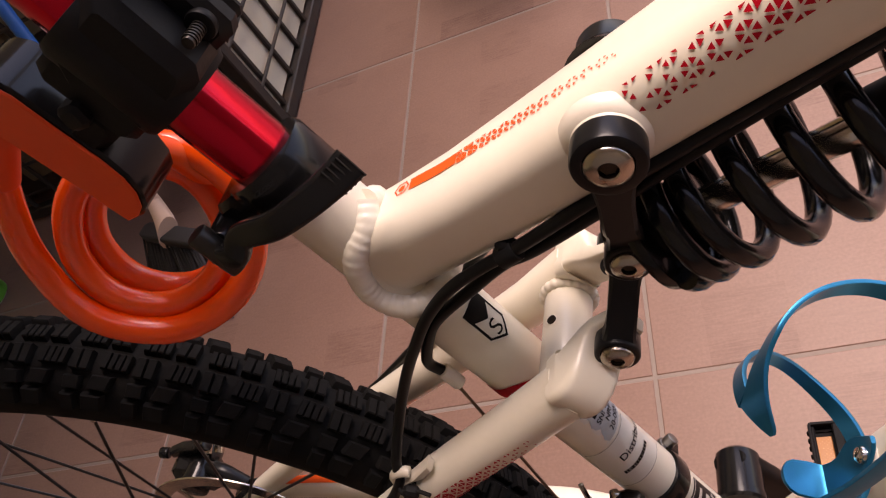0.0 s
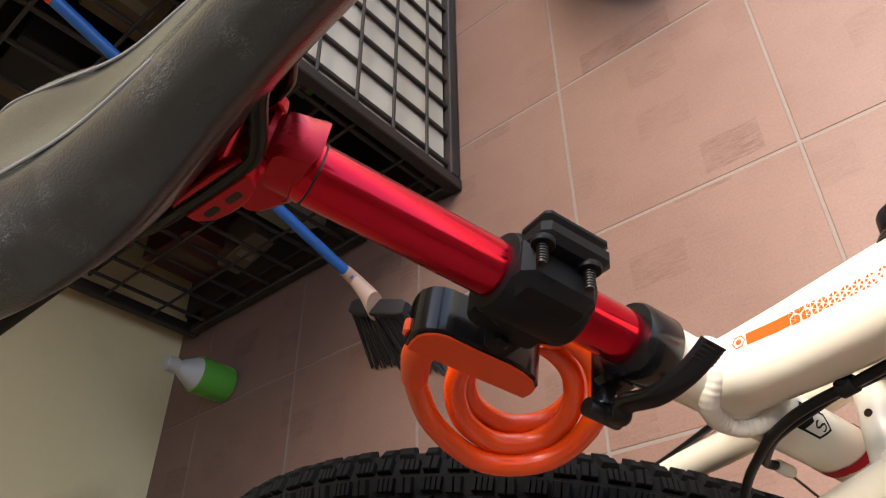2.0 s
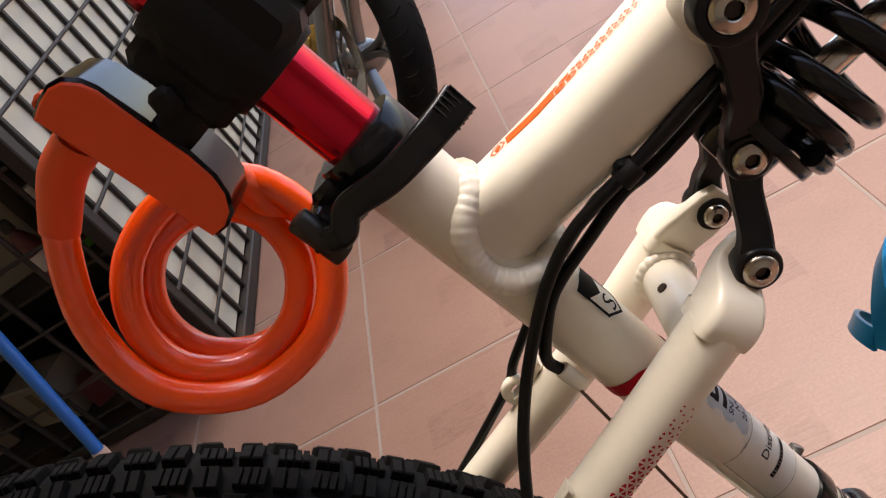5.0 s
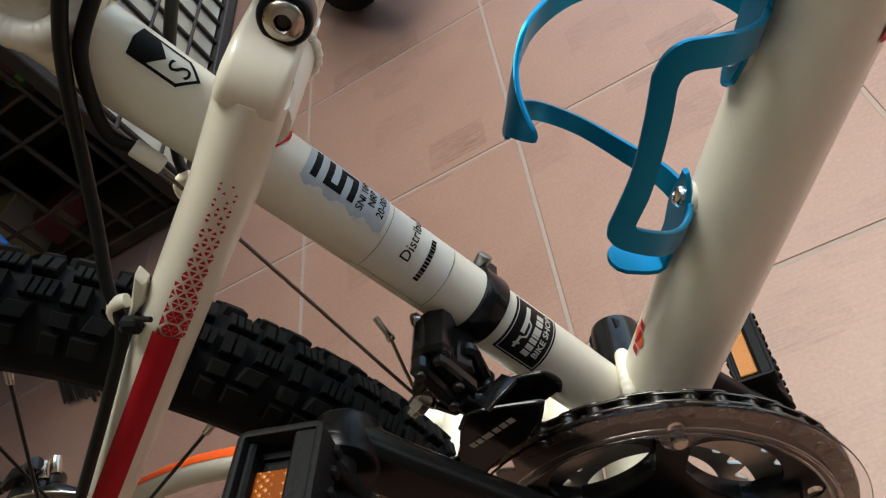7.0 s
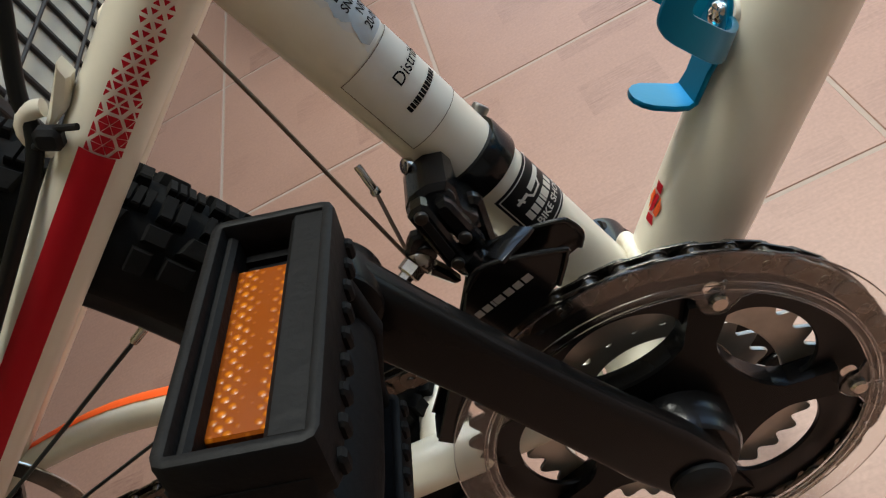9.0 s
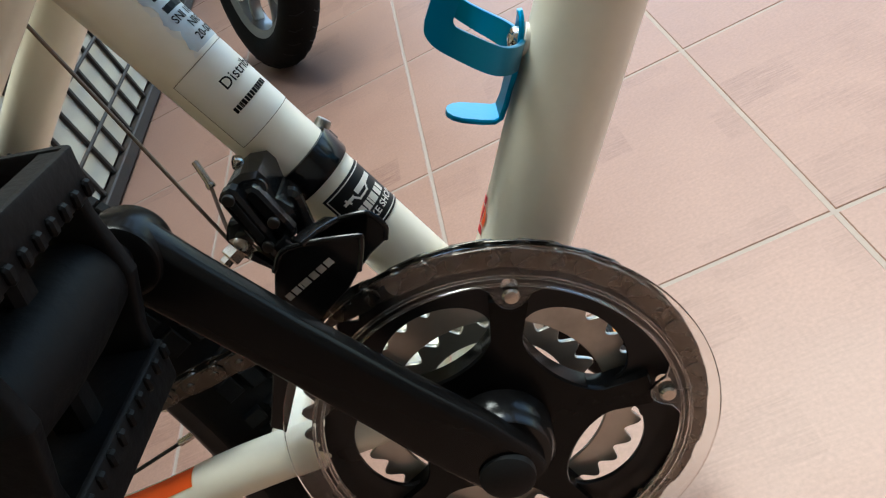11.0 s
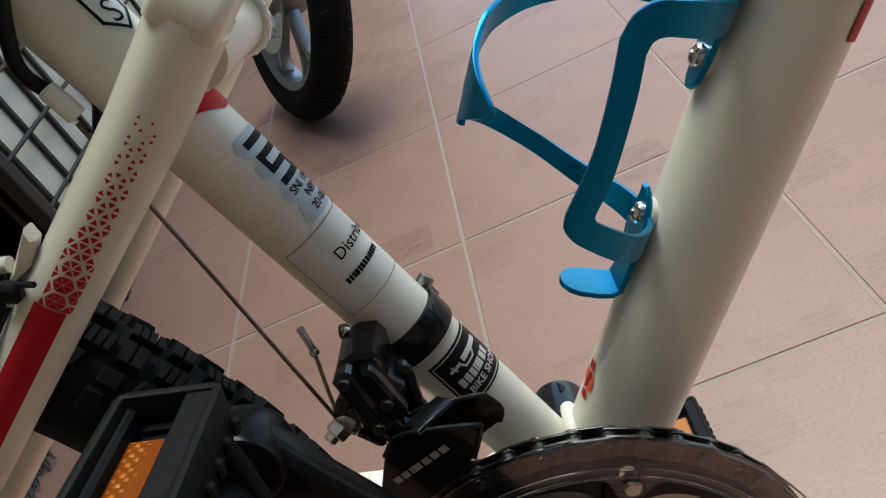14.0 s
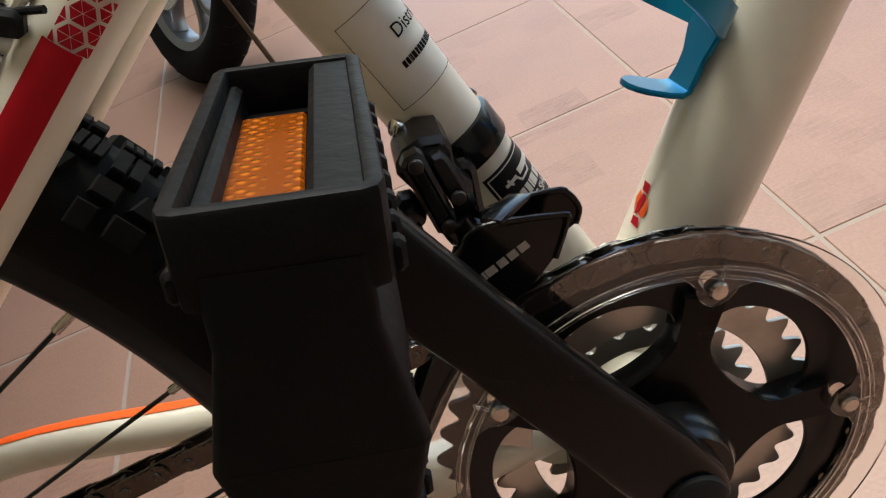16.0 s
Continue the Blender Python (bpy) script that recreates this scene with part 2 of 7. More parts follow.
def tile_material():
    """Rosy-brown glazed floor tile with small woven-looking darker patches of fine streaks."""
    m, n, l, b = principled("floor_tile")
    co = n.new("ShaderNodeTexCoord")
    info = n.new("ShaderNodeObjectInfo")
    mp = n.new("ShaderNodeMapping")
    l.new(co.outputs["Object"], mp.inputs["Vector"])
    shift = n.new("ShaderNodeCombineXYZ")
    mul = n.new("ShaderNodeMath")
    mul.operation = 'MULTIPLY'
    mul.inputs[1].default_value = 3.7
    l.new(info.outputs["Random"], mul.inputs[0])
    l.new(mul.outputs[0], shift.inputs[0])
    l.new(mul.outputs[0], shift.inputs[1])
    l.new(shift.outputs[0], mp.inputs["Location"])
    # patches: cells of a coarse grid, a few of them streaked
    sc = n.new("ShaderNodeVectorMath")
    sc.operation = 'MULTIPLY'
    sc.inputs[1].default_value = (10.0, 15.0, 1.0)
    l.new(mp.outputs[0], sc.inputs[0])
    fl = n.new("ShaderNodeVectorMath")
    fl.operation = 'FLOOR'
    l.new(sc.outputs[0], fl.inputs[0])
    wh = n.new("ShaderNodeTexWhiteNoise")
    wh.noise_dimensions = '2D'
    l.new(fl.outputs[0], wh.inputs["Vector"])
    pick = n.new("ShaderNodeMapRange")
    pick.inputs[1].default_value, pick.inputs[2].default_value = 0.76, 0.98
    l.new(wh.outputs["Value"], pick.inputs[0])
    streak = n.new("ShaderNodeTexNoise")
    st = n.new("ShaderNodeMapping")
    st.inputs["Scale"].default_value = (30, 420, 1)
    st.inputs["Rotation"].default_value = (0, 0, radians(2))
    l.new(mp.outputs[0], st.inputs["Vector"])
    l.new(st.outputs[0], streak.inputs["Vector"])
    streak.inputs["Scale"].default_value = 1.0
    streak.inputs["Detail"].default_value = 3
    # the streaks fade out in drifts within a patch
    drift = n.new("ShaderNodeTexNoise")
    drift.inputs["Scale"].default_value = 16
    drift.inputs["Detail"].default_value = 4
    l.new(mp.outputs[0], drift.inputs["Vector"])
    fade = n.new("ShaderNodeMapRange")
    fade.inputs[1].default_value, fade.inputs[2].default_value = 0.30, 0.62
    fade.inputs[3].default_value = 0.35
    l.new(drift.outputs[0], fade.inputs[0])
    sharp = n.new("ShaderNodeMapRange")
    sharp.inputs[1].default_value, sharp.inputs[2].default_value = 0.30, 0.70
    l.new(streak.outputs[0], sharp.inputs[0])
    worn = n.new("ShaderNodeMath")
    worn.operation = 'MULTIPLY'
    l.new(fade.outputs[0], worn.inputs[0])
    l.new(sharp.outputs[0], worn.inputs[1])
    s1 = n.new("ShaderNodeMath")
    s1.operation = 'MULTIPLY'
    l.new(pick.outputs[0], s1.inputs[0])
    l.new(worn.outputs[0], s1.inputs[1])
    # a faint weave runs over the whole tile
    weave = n.new("ShaderNodeMath")
    weave.operation = 'MULTIPLY_ADD'
    weave.use_clamp = True
    weave.inputs[1].default_value = 0.26
    l.new(worn.outputs[0], weave.inputs[0])
    l.new(s1.outputs[0], weave.inputs[2])
    cloud = n.new("ShaderNodeTexNoise")
    cloud.inputs["Scale"].default_value = 5.0
    cloud.inputs["Detail"].default_value = 6
    l.new(mp.outputs[0], cloud.inputs["Vector"])
    speck = n.new("ShaderNodeTexNoise")
    speck.inputs["Scale"].default_value = 260
    l.new(mp.outputs[0], speck.inputs["Vector"])
    mixa = n.new("ShaderNodeMix")
    mixa.data_type = 'RGBA'
    mixa.inputs[6].default_value = (0.214, 0.121, 0.088, 1)
    mixa.inputs[7].default_value = (0.288, 0.170, 0.127, 1)
    l.new(cloud.outputs[0], mixa.inputs[0])
    mixb = n.new("ShaderNodeMix")
    mixb.data_type = 'RGBA'
    mixb.blend_type = 'MULTIPLY'
    mixb.inputs[7].default_value = (0.66, 0.61, 0.60, 1)
    l.new(mixa.outputs[2], mixb.inputs[6])
    l.new(weave.outputs[0], mixb.inputs[0])
    mixc = n.new("ShaderNodeMix")
    mixc.data_type = 'RGBA'
    mixc.blend_type = 'MULTIPLY'
    mixc.inputs[0].default_value = 0.34
    l.new(mixb.outputs[2], mixc.inputs[6])
    l.new(speck.outputs[0], mixc.inputs[7])
    l.new(mixc.outputs[2], b.inputs["Base Color"])
    rr = n.new("ShaderNodeMapRange")
    rr.inputs[3].default_value, rr.inputs[4].default_value = 0.32, 0.52
    l.new(cloud.outputs[0], rr.inputs[0])
    l.new(rr.outputs[0], b.inputs["Roughness"])
    b.inputs["Specular IOR Level"].default_value = 0.25
    bp = n.new("ShaderNodeBump")
    bp.inputs["Strength"].default_value = 0.12
    bp.inputs["Distance"].default_value = 0.001
    l.new(weave.outputs[0], bp.inputs["Height"])
    l.new(bp.outputs[0], b.inputs["Normal"])
    return m


TILE = tile_material()


def clear_plastic():
    m, n, l, b = principled("smoked_clear_plastic")
    b.inputs["Base Color"].default_value = (0.96, 0.95, 0.93, 1)
    b.inputs["Roughness"].default_value = 0.12
    b.inputs["Transmission Weight"].default_value = 1.0
    b.inputs["IOR"].default_value = 1.46
    no = n.new("ShaderNodeTexNoise")
    no.inputs["Scale"].default_value = 35
    rr = n.new("ShaderNodeMapRange")
    rr.inputs[3].default_value, rr.inputs[4].default_value = 0.03, 0.14
    l.new(no.outputs[0], rr.inputs[0])
    l.new(rr.outputs[0], b.inputs["Roughness"])
    return m


CLEAR = clear_plastic()


# ---------------------------------------------------------------- mesh tools
def ob_from(name, vf, mat, sharp=35):
    me = bpy.data.meshes.new(name)
    me.from_pydata([tuple(v) for v in vf[0]], [], vf[1])
    bm = bmesh.new()
    bm.from_mesh(me)
    bmesh.ops.recalc_face_normals(bm, faces=bm.faces)
    bm.to_mesh(me)
    bm.free()
    me.shade_smooth()
    me.set_sharp_from_angle(angle=radians(sharp))
    me.materials.append(mat)
    return new(name, me)


def part(name, vf, mat, parent, label="", sharp=35):
    """One mesh object under a thing or a part."""
    ob = ob_from(name, vf, mat, sharp)
    ob.parent = parent
    if label:
        ob["label"] = label
    return ob


def merge(*items):
    vs, fs = [], []
    for v, f in items:
        o = len(vs)
        vs += [Vector(p) for p in v]
        fs += [tuple(i + o for i in q) for q in f]
    return vs, fs


def moved(vf, m):
    return [m @ Vector(v) for v in vf[0]], vf[1]


def smooth_path(pts, n=8):
    """Catmull-Rom through the points."""
    p = [Vector(q) for q in pts]
    p = [2 * p[0] - p[1]] + p + [2 * p[-1] - p[-2]]
    out = []
    for i in range(1, len(p) - 2):
        for k in range(n):
            t = k / n
            a, b, c, d = p[i - 1], p[i], p[i + 1], p[i + 2]
            out.append(0.5 * (2 * b + (c - a) * t + (2 * a - 5 * b + 4 * c - d) * t * t + (3 * b - a - 3 * c + d) * t ** 3))
    return out + [p[-2]]


def sweep(path, section, scales=None, up=(0, 1, 0), closed=False, caps=True):
    """Carries a 2D section (u, v) along a path; v lies towards up where the path allows."""
    path = [Vector(p) for p in path]
    n, k = len(path), len(section)
    vs, fs = [], []
    prev = Vector(up)
    for i, p in enumerate(path):
        a = path[i - 1] if (i or closed) else p
        b = path[(i + 1) % n] if (i < n - 1 or closed) else p
        d = (b - a).normalized()
        v = (prev - d * prev.dot(d))
        if v.length < 1e-6:
            v = d.orthogonal()
        v.normalize()
        u = v.cross(d)
        prev = v
        s = scales[i] if scales else 1
        su, sv = s if isinstance(s, tuple) else (s, s)
        vs += [p + u * (q[0] * su) + v * (q[1] * sv) for q in section]
    for i in range(n if closed else n - 1):
        j = (i + 1) % n
        for q in range(k):
            r = (q + 1) % k
            fs.append((i * k + q, i * k + r, j * k + r, j * k + q))
    if caps and not closed:
        fs.append(tuple(range(k)))
        fs.append(tuple(range((n - 1) * k, n * k))[::-1])
    return vs, fs


def circle(r=1.0, n=20):
    return [(r * math.cos(2 * math.pi * i / n), r * math.sin(2 * math.pi * i / n)) for i in range(n)]


def rounded(w, h, r, n=5):
    """A rounded rectangle of half sizes w, h."""
    out = []
    for cx, cy, a in ((w - r, h - r, 0), (r - w, h - r, 90), (r - w, r - h, 180), (w - r, r - h, 270)):
        for i in range(n + 1):
            t = radians(a + 90 * i / n)
            out.append((cx + r * math.cos(t), cy + r * math.sin(t)))
    return out


def tube(pts, r, n=20, smooth=0, up=(0, 1, 0)):
    path = smooth_path(pts, smooth) if smooth else [Vector(p) for p in pts]
    rs = r if isinstance(r, (list, tuple)) else [r] * len(pts)
    if smooth:
        rs = [rs[min(i // smooth, len(rs) - 1)] * (1 - (i % smooth) / smooth) + rs[min(i // smooth + 1, len(rs) - 1)] * ((i % smooth) / smooth) for i in range(len(path))]
    return sweep(path, circle(1, n), rs, up)


def lathe(profile, origin, axis, n=32):
    """Turns (radius, along) pairs about an axis."""
    origin, d = Vector(origin), Vector(axis).normalized()
    u = d.orthogonal().normalized()
    v = d.cross(u)
    vs, fs = [], []
    for r, h in profile:
        for i in range(n):
            t = 2 * math.pi * i / n
            vs.append(origin + d * h + (u * math.cos(t) + v * math.sin(t)) * r)
    for a in range(len(profile) - 1):
        for i in range(n):
            j = (i + 1) % n
            fs.append((a * n + i, a * n + j, (a + 1) * n + j, (a + 1) * n + i))
    shut = profile[0] == profile[-1]
    if profile[0][0] > 0 and not shut:
        fs.append(tuple(range(n)))
    if profile[-1][0] > 0 and not shut:
        fs.append(tuple(range((len(profile) - 1) * n, len(profile) * n)))
    return vs, fs


def rod(a, b, r, bevel=0.0, n=20):
    a, b = Vector(a), Vector(b)
    h = (b - a).length
    if bevel:
        prof = [(r - bevel, 0), (r - bevel * 0.3, bevel * 0.3), (r, bevel), (r, h - bevel), (r - bevel * 0.3, h - bevel * 0.3), (r - bevel, h)]
    else:
        prof = [(r, 0), (r, h)]
    return lathe(prof, a, b - a, n)


def ring_of(ro, ri, y0, y1, centre, bevel=0.0006, n=48):
    """A flat ring about the y axis."""
    prof = [(ri, y0 + bevel), (ri + bevel, y0), (ro - bevel, y0), (ro, y0 + bevel), (ro, y1 - bevel), (ro - bevel, y1), (ri + bevel, y1), (ri, y1 - bevel), (ri, y0 + bevel)]
    c = Vector(centre)
    vs, fs = [], []
    for r, h in prof:
        for i in range(n):
            t = 2 * math.pi * i / n
            vs.append(c + Vector((r * math.cos(t), h, r * math.sin(t))))
    for a in range(len(prof) - 1):
        for i in range(n):
            j = (i + 1) % n
            fs.append((a * n + i, a * n + j, (a + 1) * n + j, (a + 1) * n + i))
    return vs, fs


def polar_plate(outer, inner, y0, y1, centre, n=240, bevel=0.0005):
    """A plate about the y axis between two outlines r(angle)."""
    c = Vector(centre)
    vs, fs = [], []
    rows = ((0, y0 + bevel, inner), (1, y0, inner), (-1, y0, outer), (0, y0 + bevel, outer), (0, y1 - bevel, outer), (-1, y1, outer), (1, y1, inner), (0, y1 - bevel, inner))
    for s, y, f in rows:
        for i in range(n):
            t = 2 * math.pi * i / n
            r = f(t) + s * bevel
            vs.append(c + Vector((r * math.cos(t), y, r * math.sin(t))))
    k = len(rows)
    for a in range(k):
        for i in range(n):
            j = (i + 1) % n
            fs.append((a * n + i, a * n + j, ((a + 1) % k) * n + j, ((a + 1) % k) * n + i))
    return vs, fs


def plate(outline, y0, y1, bevel=0.0006):
    """An outline (x, z) with thickness along y and broken edges."""
    n = len(outline)
    area = sum(outline[i][0] * outline[(i + 1) % n][1] - outline[(i + 1) % n][0] * outline[i][1] for i in range(n))
    if area < 0:
        outline = outline[::-1]
    ins = []
    for i in range(n):
        a, b, c = Vector(outline[i - 1]), Vector(outline[i]), Vector(outline[(i + 1) % n])
        e, f = (b - a).normalized(), (c - b).normalized()
        nn = Vector((-e.y - f.y, e.x + f.x))
        nn = nn.normalized() if nn.length > 1e-6 else Vector((-e.y, e.x))
        ins.append(b + nn * bevel)
    vs = []
    for pts, y in ((ins, y0), (outline, y0 + bevel), (outline, y1 - bevel), (ins, y1)):
        vs += [Vector((p[0], y, p[1])) for p in pts]
    fs = [tuple(range(n)), tuple(range(3 * n, 4 * n))[::-1]]
    for a in range(3):
        for i in range(n):
            j = (i + 1) % n
            fs.append((a * n + i, a * n + j, (a + 1) * n + j, (a + 1) * n + i))
    return vs, fs


def block(size, m=None, bevel=0.002):
    """A box with broken edges, centred, placed by a matrix."""
    x, y, z = (s / 2 for s in size)
    v = plate([(-x, -z + bevel), (-x + bevel, -z), (x - bevel, -z), (x, -z + bevel), (x, z - bevel), (x - bevel, z), (-x + bevel, z), (-x, z - bevel)], -y, y, bevel)
    return moved(v, m) if m else v


def capsule_outline(a, b, ra, rb, n=10):
    """The outline of two discs joined by their tangents, in (x, z)."""
    a, b = Vector(a), Vector(b)
    d = (b - a).normalized()
    t0 = math.atan2(d.y, d.x)
    out = []
    for i in range(n + 1):
        t = t0 + radians(90 + 180 * i / n)
        out.append((a.x + ra * math.cos(t), a.y + ra * math.sin(t)))
    for i in range(n + 1):
        t = t0 + radians(-90 + 180 * i / n)
        out.append((b.x + rb * math.cos(t), b.y + rb * math.sin(t)))
    return out


def empty(name, m=None):
    e = new(name)
    e.empty_display_size = 0.05
    if m is not None:
        e.matrix_world = m
    return e


def letters(text, height, bold=0.0):
    """Flat mesh of a text in the built-in font: verts (x, y) from the lower left, faces."""
    cu = bpy.data.curves.new("txt", 'FONT')
    cu.body = text
    cu.size = 1.0
    cu.resolution_u = 3
    cu.offset = bold
    ob = bpy.data.objects.new("txt", cu)
    scene.collection.objects.link(ob)
    bpy.context.view_layer.update()
    me = ob.evaluated_get(bpy.context.evaluated_depsgraph_get()).to_mesh()
    vs = [(v.co.x, v.co.y) for v in me.vertices]
    fs = [tuple(p.vertices) for p in me.polygons]
    bpy.data.objects.remove(ob)
    bpy.data.curves.remove(cu)
    y0, y1 = min(v[1] for v in vs), max(v[1] for v in vs)
    x0 = min(v[0] for v in vs)
    k = height / (y1 - y0)
    return [((x - x0) * k, (y - y0) * k) for x, y in vs], fs


def bars(rows, height, gap):
    """Plain bars in place of writing that is not lettered: rows of widths."""
    vs, fs = [], []
    for i, widths in enumerate(rows):
        x = 0
        for w in widths:
            o = len(vs)
            y = -i * (height + gap)
            vs += [(x, y), (x + w, y), (x + w, y + height), (x, y + height)]
            fs.append((o, o + 1, o + 2, o + 3))
            x += w * 1.25
    return vs, fs


# ---------------------------------------------------------------- the carport
def structure(name, vf, mat, label, category):
    ob = ob_from(name, vf, mat)
    return tagged(ob, label, category, kind="structure")


def slab(x0, x1, y0, y1, z0, z1, bevel=0.003):
    return block((x1 - x0, y1 - y0, z1 - z0), pose((x0 + x1) / 2, (y0 + y1) / 2, (z0 + z1) / 2), bevel)


PITCH = 0.4
LAY = pose(-0.022, -0.014, 0, 0, 0, 1.4)      # the tiles lie a little askew to the walls
floor = structure("floor", slab(-1.6, 3.2, -3.4, 4.0, -0.12, -0.0011), GROUT, "cement bed and grout lines of the tiled floor", "floor")
structure("ground", slab(-60, 60, -60, 60, -0.4, -0.125), GROUND, "pale concrete yard outside the carport", "ground")
structure("wall_west", slab(-1.55, -1.40, -3.4, 4.0, -0.0024, 2.8), WALL, "stained cream painted wall beside the cage", "wall")
# south and east walls are unseen, added to cut and bounce light
structure("wall_south", slab(-1.398, 3.2, -3.4, -3.25, -0.0024, 2.8), BOUNCE_WALL, "unseen plain brown wall added behind the walk to shape the light", "wall")
structure("wall_east", slab(3.05, 3.2, -3.248, -1.0, -0.0024, 2.8), BOUNCE_WALL, "unseen plain brown wall added on the east to shape the light", "wall")
# unseen wall, added so that its open end sets the northern light
structure("wall_north", slab(-1.398, 0.20, 3.4, 3.55, -0.0024, 2.8), WALL, "unseen plain cream wall added to narrow the light from the north", "wall")
# unseen roof added to block light from above, left open over the bicycle
structure("ceiling", merge(slab(-1.6, 0.30, -3.4, 3.6, 2.803, 2.92), slab(2.6, 3.2, -3.4, 3.6, 2.803, 2.92), slab(0.30, 2.6, -3.4, -1.10, 2.803, 2.92), slab(0.30, 2.6, 3.2, 3.6, 2.803, 2.92)), CEILING, "unseen pale ceiling added to shape the light, open over the bicycle", "ceiling")


# ---------------------------------------------------------------- the bicycle: its frame leans on its stand
AX, AL, AU = Vector((0.9999, -0.0165, 0.0)), Vector((0.0163, 0.9868, -0.1609)), Vector((0.0027, 0.1608, 0.9870))
BIKE = Matrix(((AX.x, AL.x, AU.x, 0.4965), (AX.y, AL.y, AU.y, -0.6996), (AX.z, AL.z, AU.z, 0.3194), (0, 0, 0, 1)))
bike = empty("bicycle", BIKE)
tagged(bike, "cream full-suspension mountain bicycle with red seat post, leaning", "bicycle")


def seat_axis(z):
    return Vector((0.0104 - 0.308 * z, 0, z))


SEAT_UP = Vector((-0.308, 0, 1)).normalized()
SEAT_SIDE = Vector((1, 0, 0.308)).normalized()


# seat tube, drawn a little wider at its top
seat_tube = part("seat_tube", tube([seat_axis(z) for z in (0.0, 0.05, 0.13, 0.22, 0.30, 0.345, 0.377)], [0.0156, 0.0156, 0.0156, 0.0157, 0.0163, 0.0168, 0.0170], 40), PAINT, bike, "cream painted seat tube with worn stickers")
part("bottom_bracket_shell", lathe([(0.017, -0.035), (0.0205, -0.034), (0.0205, 0.034), (0.017, 0.035)], (0, 0, 0), (0, 1, 0), 40), PAINT, bike)

# top tube: deep, rounded-square, rising to the head
TT0, TTD = Vector((-0.090, 0, 0.3315)), Vector((1, 0, 0.40)).normalized()
TU = Vector((-TTD.z, 0, TTD.x))
TT_SIZE = ((0.0, 0.0190, 0.0158, 0.0050), (0.02, 0.0178, 0.0178, 0.0028), (0.05, 0.0170, 0.0196, 0.0010), (0.10, 0.0175, 0.0203, 0.0), (0.18, 0.0180, 0.0203, -0.0003), (0.30, 0.0195, 0.0200, -0.0005), (0.56, 0.0220, 0.0195, 0.0))


def tt_size(s):
    """Half height, half width and offset of the top tube at s along it."""
    for p, q in zip(TT_SIZE, TT_SIZE[1:]):
        if s <= q[0]:
            k = max(0.0, (s - p[0]) / (q[0] - p[0]))
            return tuple(p[i] + (q[i] - p[i]) * k for i in (1, 2, 3))
    return TT_SIZE[-1][1:]


tt_rows = (0.0, 0.01, 0.02, 0.035, 0.05, 0.075, 0.10, 0.14, 0.18, 0.24, 0.30, 0.45, 0.56)
top_tube = part("top_tube", sweep([TT0 + TTD * s + TU * tt_size(s)[2] for s in tt_rows], rounded(1.0, 1.0, 0.66, 8), [tt_size(s)[:2] for s in tt_rows]), PAINT, bike, "cream painted top tube with red triangle decals", 60)

# down tube and head tube
DTD = Vector((0.6, 0, 0.8))
down_tube = part("down_tube", tube([DTD * s for s in (0.0, 0.05, 0.12, 0.25, 0.42, 0.56)], [0.0195, 0.0212, 0.0212, 0.0212, 0.021, 0.0205], 44), PAINT, bike, "cream painted down tube")
part("head_tube", tube([Vector((0.375, 0, 0.42)), Vector((0.335, 0, 0.535))], 0.0235, 36), PAINT, bike)


def weld_bead(name, pts, r, parent, step=0.0027, deep=0.16):
    """A row of overlapping fish-scale ripples along a joint."""
    path = smooth_path(pts, 12)
    run = [0.0]
    for p, q in zip(path, path[1:]):
        run.append(run[-1] + (q - p).length)
    lobes = max(3, int(run[-1] / step))
    per, dense, rs, j = 6, [], [], 0
    rnd = random.Random(lobes)
    for i in range(lobes * per + 1):
        d = run[-1] * i / (lobes * per)
        while j < len(run) - 2 and run[j + 1] < d:
            j += 1
        dense.append(path[j].lerp(path[j + 1], (d - run[j]) / max(run[j + 1] - run[j], 1e-9)))
        if i % per == 0:
            big = rnd.uniform(0.985, 1.015)
        k = (i % per) / per
        rs.append(r * big * (1.0 - deep * (0.5 - 0.5 * math.cos(2 * math.pi * k ** 1.6))))
    return part(name, sweep(dense, circle(1, 12), rs), WELD, parent)


# weld round the top tube where it meets the seat tube
half = [(-0.0862, 0.0, 0.3615), (-0.0868, 0.0080, 0.3560), (-0.0935, 0.0148, 0.3490), (-0.0970, 0.0168, 0.3390), (-0.0960, 0.0170, 0.3270), (-0.0885, 0.0170, 0.3185), (-0.0785, 0.0145, 0.3160), (-0.0715, 0.0085, 0.3180), (-0.0690, 0.0, 0.3195)]
tt_w = [Vector((x, -y, z)) for x, y, z in half] + [Vector(p) for p in half[-2::-1]]
weld_bead("weld_bead", [p + Vector((0.0016, 0, 0)) for p in tt_w], 0.0056, top_tube, 0.0034, 0.040)
weld_bead("weld_bead", [Vector((0.0115, 0.021, 0.042)), Vector((0.0130, 0.012, 0.0500)), Vector((0.0135, 0, 0.0530)), Vector((0.0130, -0.012, 0.0500)), Vector((0.0115, -0.021, 0.042))], 0.0036, down_tube, 0.0034, 0.07)
# pivot boss on the top tube
for s in (-1, 1):
    part("pivot_boss", lathe([(0.0154, 0.0), (0.0149, 0.0018), (0.0140, 0.0034), (0.0128, 0.0046), (0.0118, 0.0052), (0.0115, 0.0060)], (0.0160, s * (0.0165 if s < 0 else 0.0145), 0.3772), (0, s, 0), 40), WELD if s < 0 else BLACK_GLOSS, top_tube)

# rocker links, black, one each side, and their bolts
PIV1, PIV2, PIV3 = (0.0160, 0.3770), (0.0070, 0.3205), (-0.0070, 0.2848)


